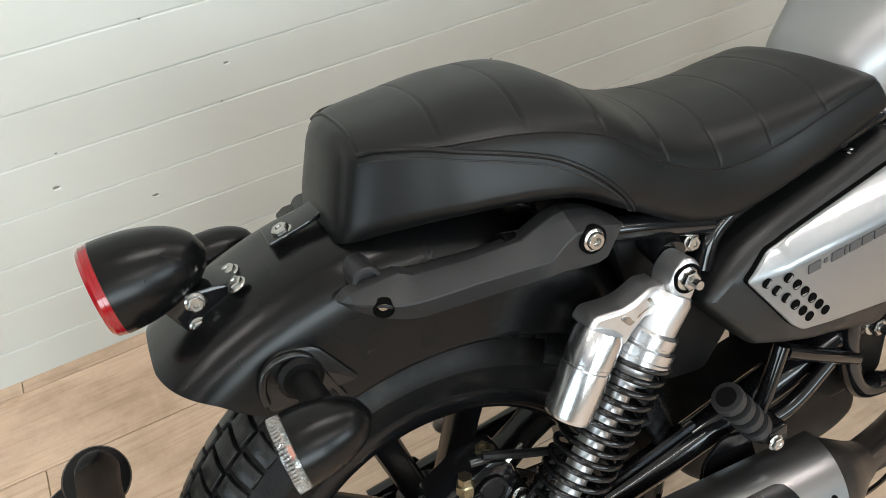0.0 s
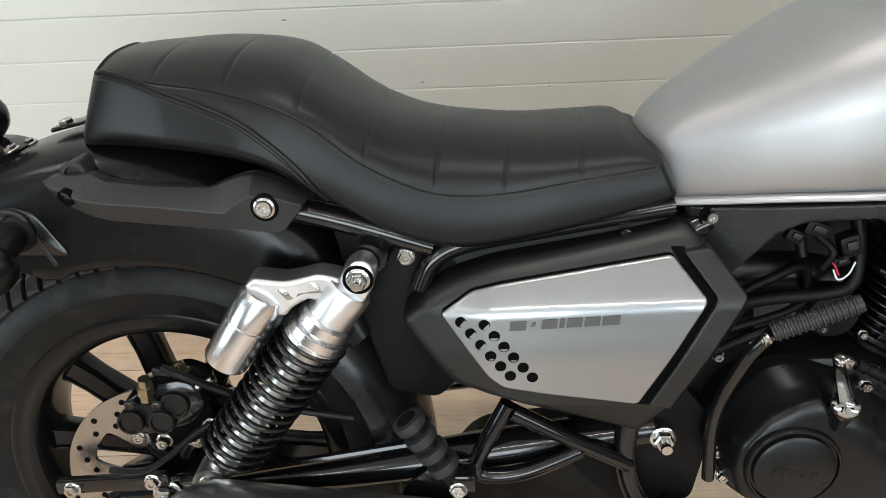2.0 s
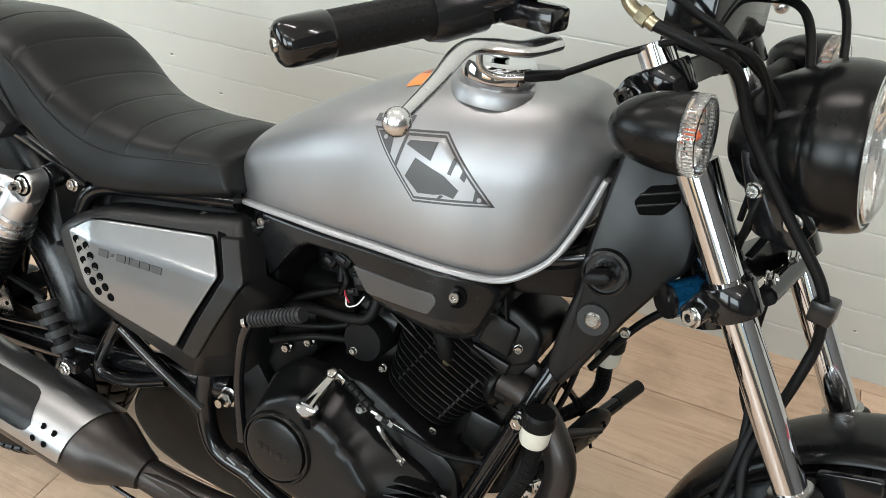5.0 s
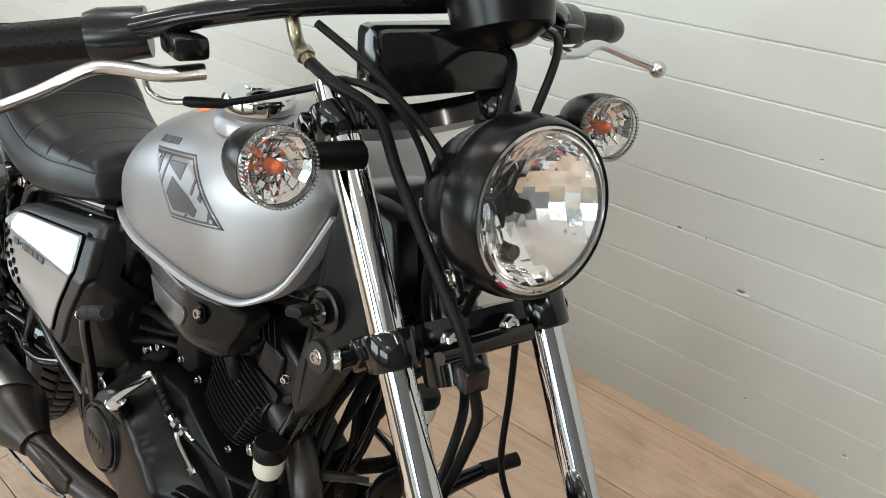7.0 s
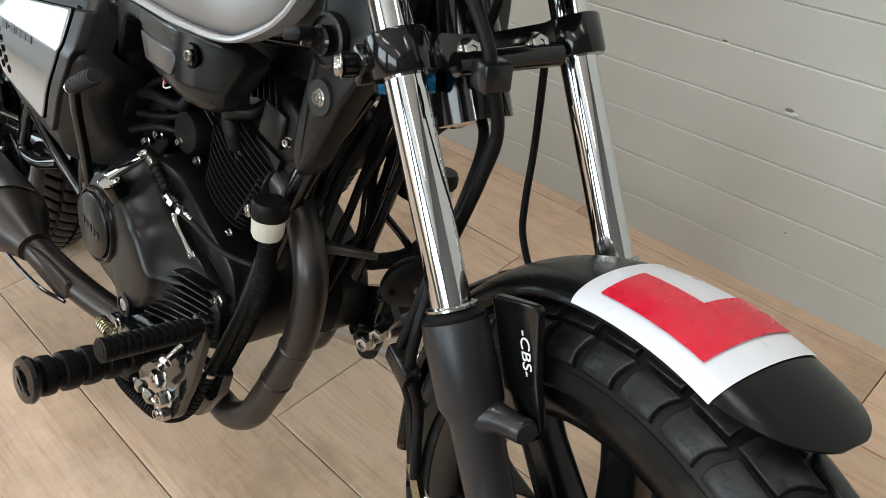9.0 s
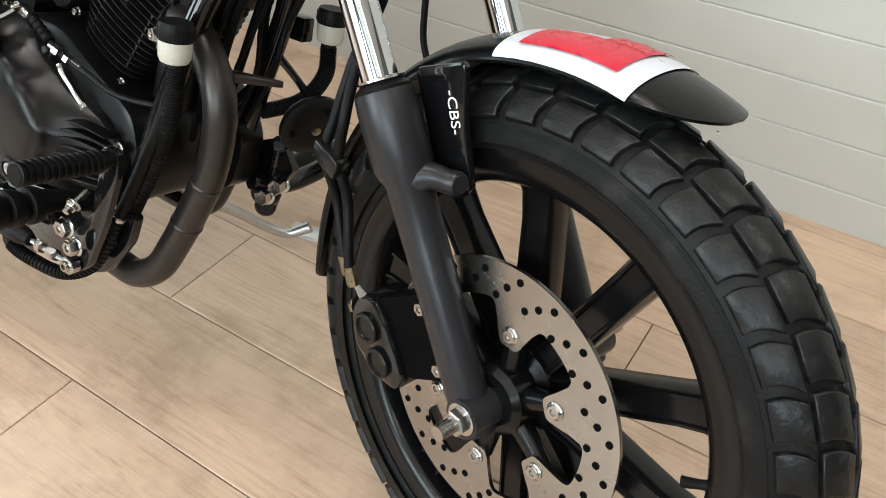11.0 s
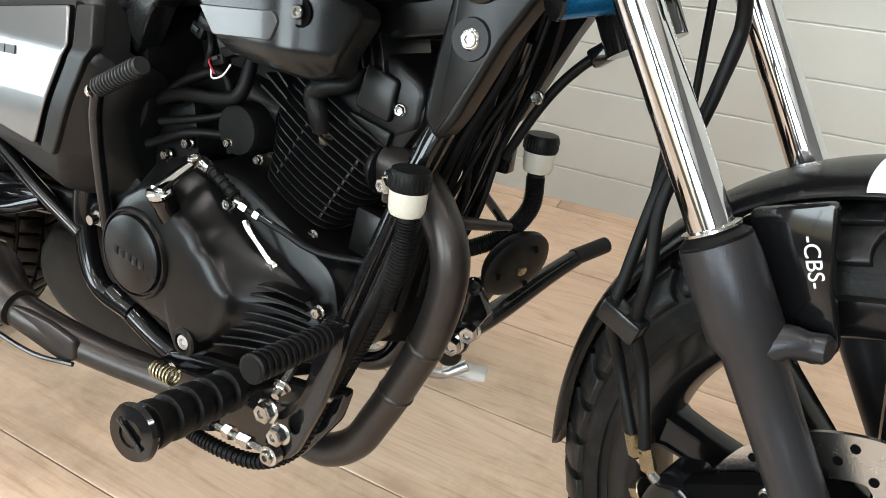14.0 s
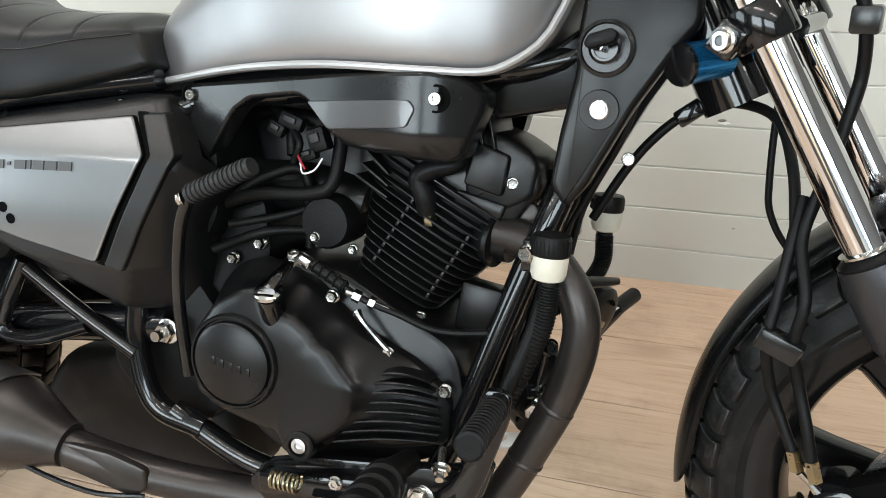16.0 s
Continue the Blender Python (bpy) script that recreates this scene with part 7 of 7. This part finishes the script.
part("lens_ring", lathe([(0.0700, -0.005), (0.0706, 0.001), (0.0684, 0.002), (0.0668, -0.005)], 64, LENS_AT, HD, caps=False), CHROME, bowl)
part("reflector", strip_mirror(LENS_AT - HD * 0.006, HD, 0.0688, 0.050, 14, 9, 0.00035), REFLECTOR, bowl, "faceted mirror reflector", angle=1)
part("bulb", lathe([(0.013, -0.064), (0.013, -0.050), (0.0065, -0.048), (0.0065, -0.026), (0.004, -0.022), (0.001, -0.021)], 16, HL, HD), GLOSS, bowl)
part("pilot_bulb", lathe([(0.007, -0.040), (0.007, -0.022), (0.003, -0.019)], 12, HL + Vector((0.0, -0.010, -0.040)), HD), GREY_PLASTIC, bowl)
glass = part("lens", lathe([(0.0688, -0.003), (0.065, 0.005), (0.050, 0.0115), (0.026, 0.0150), (0.002, 0.0160), (0.002, 0.0140), (0.026, 0.0130), (0.049, 0.0095), (0.0635, 0.003), (0.068, -0.004)], 64, LENS_AT, HD, caps=False), CLEAR, bowl, "clear domed lens")
glass.visible_shadow = False
part("headlight_stay", slab(rounded([(1.150, 0.850), (1.185, 0.852), (1.235, 0.800), (1.222, 0.770), (1.180, 0.775)], 0.008), -0.052, -0.060, 0.002), GLOSS, bowl)
for x, z, r in ((1.173, 0.816, 0.0060), (1.213, 0.797, 0.0068)):
    part("bolt", bolt((x, -0.060, z), r, 0.006, socket=True), ZINC, bowl)

# front turn signals
for sg in (-1, 1):
    y = -0.010 + sg * (0.180 if sg < 0 else 0.163)
    s = turn_signal((1.152, y, 0.893), (0.96, sg * -0.10, 0.10), 0.0325, 0.066, 0.013, CLEAR, STEER)
    part("stalk", tube([(1.118, y - sg * 0.028, 0.888), (1.120, y - sg * 0.06, 0.885), (1.115, y - sg * 0.09, 0.880)], [0.011, 0.012, 0.014], 12), RUBBER, s)

# handlebar
bar = part("handlebar", tube([(0.930, -0.366, 0.9445), (0.958, -0.282, 0.957), (1.020, -0.200, 0.985), (1.060, -0.120, 1.000), (1.070, -0.010, 1.002), (1.060, 0.100, 1.000), (1.020, 0.180, 0.985), (0.958, 0.262, 0.957), (0.930, 0.346, 0.9445)], 0.011, 14, 60), GLOSS, bike, "gloss black handlebar", STEER)
for sg in (-1, 1):
    o = Vector((0, -0.010, 0))
    e0, e1 = Vector((0.9246, sg * 0.365, 0.9435)) + o, Vector((0.958, sg * 0.272, 0.957)) + o
    d = (e1 - e0).normalized()
    grip = part("grip", tube([e0 + d * 0.016, e0 + d * 0.02, e1 - d * 0.004, e1], [0.0165, 0.0175, 0.0175, 0.0185], 24, straight=True), RUBBER, bike, "black rubber handlebar grip", STEER)
    dots = Geo()
    side = d.orthogonal().normalized()
    for i in range(18):
        for k in range(14):
            a = 2 * math.pi * (k + 0.5 * (i % 2)) / 14
            n = math.cos(a) * side + math.sin(a) * d.cross(side)
            dots.add(lathe([(0.0013, 0), (0.0008, 0.0005)], 5, e0 + d * (0.03 + 0.0045 * i) + n * 0.0173, n))
    tagged(part("grip_dimple", dots, RUBBER, grip), kind="stuff")
    part("bar_end", lathe([(0.008, -0.0055), (0.0135, -0.0045), (0.0168, -0.0015), (0.0182, 0.003), (0.0185, 0.008), (0.0185, 0.034), (0.017, 0.037)], 32, e0 - d * 0.018, d), GLOSS, grip, "gloss black bar end weight")
    part("bolt", bolt(e0 - d * 0.022, 0.005, 0.004, -d, socket=True, flange=False), ZINC, grip)
    part("switch_housing", tube([e1, e1 + d * 0.012, e1 + d * 0.050], [0.021, 0.024, 0.022], 20, straight=True), PLASTIC, grip)
    part("lever_perch", tube([e1 + d * 0.060, e1 + d * 0.085], 0.018, 16, 1).add(box(e1 + d * 0.070 + Vector((0.035, 0, -0.006)), (0.050, 0.030, 0.020), 0.005)), GLOSS, grip)
    ball = Vector((1.030, -0.378, 0.912)) + o if sg < 0 else Vector((1.030, 0.358, 0.914)) + o
    lv = [Vector((x, sg * (y - 0.010) - 0.010, z)) for x, y, z in ((1.030, 0.205, 0.940), (1.024, 0.238, 0.938), (1.011, 0.265, 0.941), (1.006, 0.292, 0.941), (1.016, 0.335, 0.926))] + [ball]
    rings = []
    for i, p in enumerate(curve(lv, 30)):
        t = i / 30
        w, h = 0.0125 - 0.0010 * t - 0.0068 * max(0.0, (t - 0.35) / 0.65) ** 0.7, 0.0070 - 0.002 * t
        q = curve(lv, 30)
        dd = (q[min(i + 1, 30)] - q[max(i - 1, 0)]).normalized()
        sx = dd.cross(Vector((0, 0, 1))).normalized()
        rings.append([p + sx * w * math.cos(a) + Vector((0, 0, 1)) * h * math.sin(a) for a in (2 * math.pi * k / 12 for k in range(12))])
    lever_ob = part("hand_lever", lofted(rings).add(lathe([(0.001, -0.0105)] + [(0.0105 * math.sin(math.pi * k / 10), -0.0105 * math.cos(math.pi * k / 10)) for k in range(1, 10)] + [(0.001, 0.0105)], 18, ball)), ALLOY, grip, "polished alloy ball-end lever")
# clocks and bar clamp above the frame's top edge
part("bar_clamp", box((1.085, -0.01, 0.955), (0.05, 0.14, 0.06), 0.008), GLOSS, bike, "black handlebar clamp", STEER)
part("instrument", lathe([(0.02, -0.05), (0.045, -0.035), (0.050, 0.0), (0.046, 0.006), (0.002, 0.007)], 30, (1.120, 0.03, 1.020), (-0.35, 0, 0.9)), SATIN, bike, "round black instrument pod", STEER)
# cables in front of the steering head
CABLES = [
    ([(1.018, -0.216, 0.911), (1.030, -0.191, 0.911), (1.059, -0.123, 0.927), (1.110, -0.115, 0.946), (1.156, -0.09, 0.936), (1.172, -0.06, 0.87), (1.165, -0.05, 0.78)], 0.0032),
    ([(1.07, -0.12, 0.985), (1.10, -0.10, 0.965), (1.13, -0.085, 0.945), (1.180, -0.050, 0.88), (1.175, -0.060, 0.78), (1.16, -0.04, 0.70)], 0.0038),
    ([(1.078, -0.13, 0.955), (1.115, -0.125, 0.945), (1.145, -0.10, 0.925), (1.165, -0.088, 0.877), (1.209, -0.075, 0.811), (1.250, -0.066, 0.757), (1.261, -0.0625, 0.725), (1.263, -0.054, 0.683), (1.257, -0.062, 0.640)], 0.0054),
    ([(1.06, 0.10, 0.97), (1.16, 0.07, 0.98), (1.20, 0.01, 0.90), (1.19, -0.01, 0.78), (1.14, -0.01, 0.66)], 0.0040),
    ([(1.07, 0.05, 0.96), (1.15, 0.03, 0.96), (1.185, -0.02, 0.86), (1.16, -0.02, 0.74)], 0.0045),
    ([(1.190, 0.040, 0.72), (1.187, 0.045, 0.63), (1.189, 0.042, 0.57), (1.194, 0.042, 0.535), (1.215, 0.045, 0.500), (1.25, 0.050, 0.475)], 0.0036),
]
for pts, r in CABLES:
    part("cable", tube(pts, r, 10, 50), RUBBER, bike, "black control cable", STEER)
union = part("hose_union_pipe", tube([(1.045, -0.132, 0.985), (1.055, -0.131, 0.966), (1.080, -0.130, 0.954)], 0.0062, 12, 12), BRASS, bike, "yellow-plated brake pipe union", STEER)
part("union_nut", lathe([(0.0085, -0.005), (0.0085, 0.005)], 6, (1.068, -0.1305, 0.9595), (0.9, 0, -0.43)), BRASS, union)
elbow = part("cable_elbow", tube([(0.986, -0.245, 0.935), (0.988, -0.243, 0.916), (1.000, -0.232, 0.909), (1.018, -0.216, 0.911)], 0.0028, 10, 16), ZINC, bike, "bent plated cable elbow with a rubber boot", STEER)
part("boot", tube([(1.014, -0.219, 0.911), (1.018, -0.215, 0.911), (1.030, -0.191, 0.911), (1.033, -0.186, 0.912)], [0.0042, 0.0050, 0.0046, 0.0032], 12, straight=True), RUBBER, elbow)
hose = part("front_brake_hose", tube([(1.263, -0.054, 0.683), (1.257, -0.062, 0.640), (1.248, -0.074, 0.592), (1.242, -0.0856, 0.5506), (1.254, -0.106, 0.508), (1.2510, -0.108, 0.466), (1.2593, -0.102, 0.427), (1.272, -0.108, 0.390), (1.2805, -0.112, 0.359)], 0.0053, 12, 60), RUBBER, bike, "black front brake hoses in a clip", STEER)
part("second_hose", tube([(1.236, -0.068, 0.585), (1.2345, -0.083, 0.553), (1.2317, -0.100, 0.499), (1.2295, -0.108, 0.462), (1.2366, -0.098, 0.417), (1.252, -0.102, 0.385), (1.264, -0.106, 0.362)], 0.0051, 12, 60), RUBBER, hose)
part("hose_clip", box((1.2400, -0.109, 0.464), (0.038, 0.018, 0.020), 0.003, pose(0, 0, 0, 0, 20, 0)), PLASTIC, hose)
part("hose_clip", box((1.261, -0.064, 0.730), (0.022, 0.024, 0.022), 0.003), PLASTIC, hose)
for p in ((1.2795, -0.1115, 0.364), (1.263, -0.1055, 0.366)):
    part("hose_union", tube([p, Vector(p) + Vector((0.006, 0.002, -0.020))], 0.0066, 6, 1), BRASS, hose)
part("crossing_hose", tube([(1.034, 0.038, 0.521), (1.063, 0.034, 0.575), (1.088, 0.032, 0.610), (1.117, 0.030, 0.636), (1.155, 0.015, 0.650), (1.195, -0.020, 0.640), (1.212, -0.050, 0.600), (1.219, -0.076, 0.550)], 0.0050, 12, 40), RUBBER, bike, "black hose clipped to the down tube")
clip = part("hose_bracket", box((1.120, 0.032, 0.638), (0.030, 0.018, 0.018), 0.003, pose(0, 0, 0, 0, -38, 0)), GLOSS, bike, "small black hose bracket with a bolt")
part("bolt", bolt((1.066, 0.022, 0.588), 0.005, 0.006), ZINC, clip)

# black bracket of a neighbouring machine behind the rear wheel
other = thing("footrest_bracket", "matt black metal bracket with a round disc on a neighbouring machine", "bracket", pose(0.19, 0.66, 0.39))
part("round_disc", lathe([(0.006, 0.012), (0.012, 0.010), (0.026, 0.010), (0.034, 0.007), (0.036, 0.0), (0.034, -0.008), (0.010, -0.010)], 32, (0.004, 0, 0), (0.20, -0.55, 0.80)), RUBBER, other)
blade = []
for p, w in zip(curve([(0.026, -0.070, 0.124), (0.025, -0.068, 0.112), (0.020, -0.058, 0.070), (0.006, -0.045, 0.010), (-0.006, -0.030, -0.080), (-0.010, 0.0, -0.22), (-0.010, 0.02, -0.40)], 36), [0.004 + 0.021 * min(1.0, (i / 12) ** 0.7) for i in range(37)]):
    blade.append([p + Vector((0.91, 0.41, 0)) * w * math.cos(q) + Vector((0.40, -0.85, 0.25)) * min(0.009, w) * math.sin(q) for q in (2 * math.pi * k / 14 for k in range(14))])
part("upright_blade", lofted(blade), RUBBER, other)
part("cross_arm", tube([(0.0, 0.010, -0.012), (-0.035, 0.012, -0.020), (-0.060, 0.0, -0.030), (-0.075, -0.02, -0.06)], 0.010, 10, 16), RUBBER, other)

YELLOW = material("yellow_plastic", (0.65, 0.50, 0.05), 0.4)
part("yellow_strip", box((-0.062, -0.02, 0.0), (0.012, 0.012, 0.06), 0.002), YELLOW, other)

# ---- wall boards and floor planks ----
BOARD = 0.0881
z = FLOOR_Z + 0.078 - BOARD
rng = random.Random(5)
while z < CEIL_Z:
    h = BOARD - 0.0004
    bm = bmesh.new()
    bmesh.ops.create_cube(bm, size=1, matrix=Matrix.Diagonal((XL, 0.016, h, 1)))
    for sg, width in ((1, 0.0036), (-1, 0.0008)):
        front = [e for e in bm.edges if all(v.co.y < 0 and v.co.z * sg > 0.03 for v in e.verts) and abs(e.verts[0].co.x - e.verts[1].co.x) > 0.1]
        bmesh.ops.bevel(bm, geom=front, offset=width, segments=1, affect="EDGES")
    me = bpy.data.meshes.new("board")
    bm.to_mesh(me)
    bm.free()
    me.materials.append(WALL_PAINT)
    ob = new("board", me)
    ob.parent = wall_north
    ob.matrix_basis = Matrix.Translation((XM, WALL_Y + 0.008 + rng.uniform(0, 0.0008), z + BOARD / 2))
    z += BOARD
NICK = material("dark_nick", (0.20, 0.19, 0.165), 0.6)
FILLER = material("white_filler", (0.78, 0.78, 0.75), 0.6)
MARKS = [(0.232, 0.378, 0.006), (0.37, 0.30, 0.005), (1.546, 0.436, 0.005), (1.674, 0.357, 0.008), (1.20, 0.52, 0.003), (0.80, 0.36, 0.003), (0.55, 0.50, 0.004), (1.05, 0.34, 0.003), (1.9, 0.12, 0.004), (2.3, 0.14, 0.004), (1.72, 0.14, 0.003), (1.75, 0.63, 0.003)]
for k in range(10):
    MARKS.append((rng.uniform(-0.4, 2.8), FLOOR_Z + 0.078 + BOARD * rng.randrange(1, 10) + rng.uniform(-0.003, 0.003), rng.uniform(0.0012, 0.0022)))


def blot(x, zz, rx, rz, depth):
    o = [(math.cos(a) * rx * rng.uniform(0.7, 1.4), math.sin(a) * rz * rng.uniform(0.7, 1.3)) for a in (2 * math.pi * j / 9 for j in range(9))]
    return lofted([[Vector((x + u, WALL_Y + 0.003, zz + w)) for u, w in o], [Vector((x + u * 0.8, WALL_Y - depth, zz + w * 0.8)) for u, w in o]])


for x, zz, r in MARKS:
    part("nail_mark", blot(x, zz, r, r * 0.45, 0.0010), NICK, wall_north)
    if r > 0.0028:
        part("filler_chip", blot(x + r * 0.5, zz - r * 0.55, r * 1.3, r * 0.35, 0.0013), FILLER, wall_north)

PLANK_W, PLANK_L = 0.190, 1.285
row = 0
y = 0.268 - PLANK_W * 20
while y < WALL_Y:
    w = min(PLANK_W, WALL_Y + 0.004 - y)
    if y + w > ROOM_Y0:
        start = 1.308 + (0.0 if row % 2 == 1 else 0.64) + (0.0 if row % 4 < 2 else 0.013) - PLANK_L * 4
        cut = {}
        while start < ROOM_X1:
            x0, x1 = max(start, ROOM_X0), min(start + PLANK_L, ROOM_X1)
            if x1 - x0 > 0.05:
                size = round(x1 - x0, 4)
                if size not in cut:
                    bm = bmesh.new()
                    bmesh.ops.create_cube(bm, size=1, matrix=Matrix.Diagonal((size - 0.0014, w - 0.0014, 0.012, 1)))
                    bmesh.ops.bevel(bm, geom=[e for e in bm.edges if all(v.co.z > 0 for v in e.verts)], offset=0.0011, segments=1, affect="EDGES")
                    cut[size] = bpy.data.meshes.new("plank")
                    bm.to_mesh(cut[size])
                    bm.free()
                    cut[size].materials.append(OAK)
                ob = new("plank", cut[size])
                ob.parent = floor
                ob.matrix_basis = Matrix.Translation(((x0 + x1) / 2, y + w / 2, FLOOR_Z - 0.006))
            start += PLANK_L
    y += PLANK_W
    row += 1
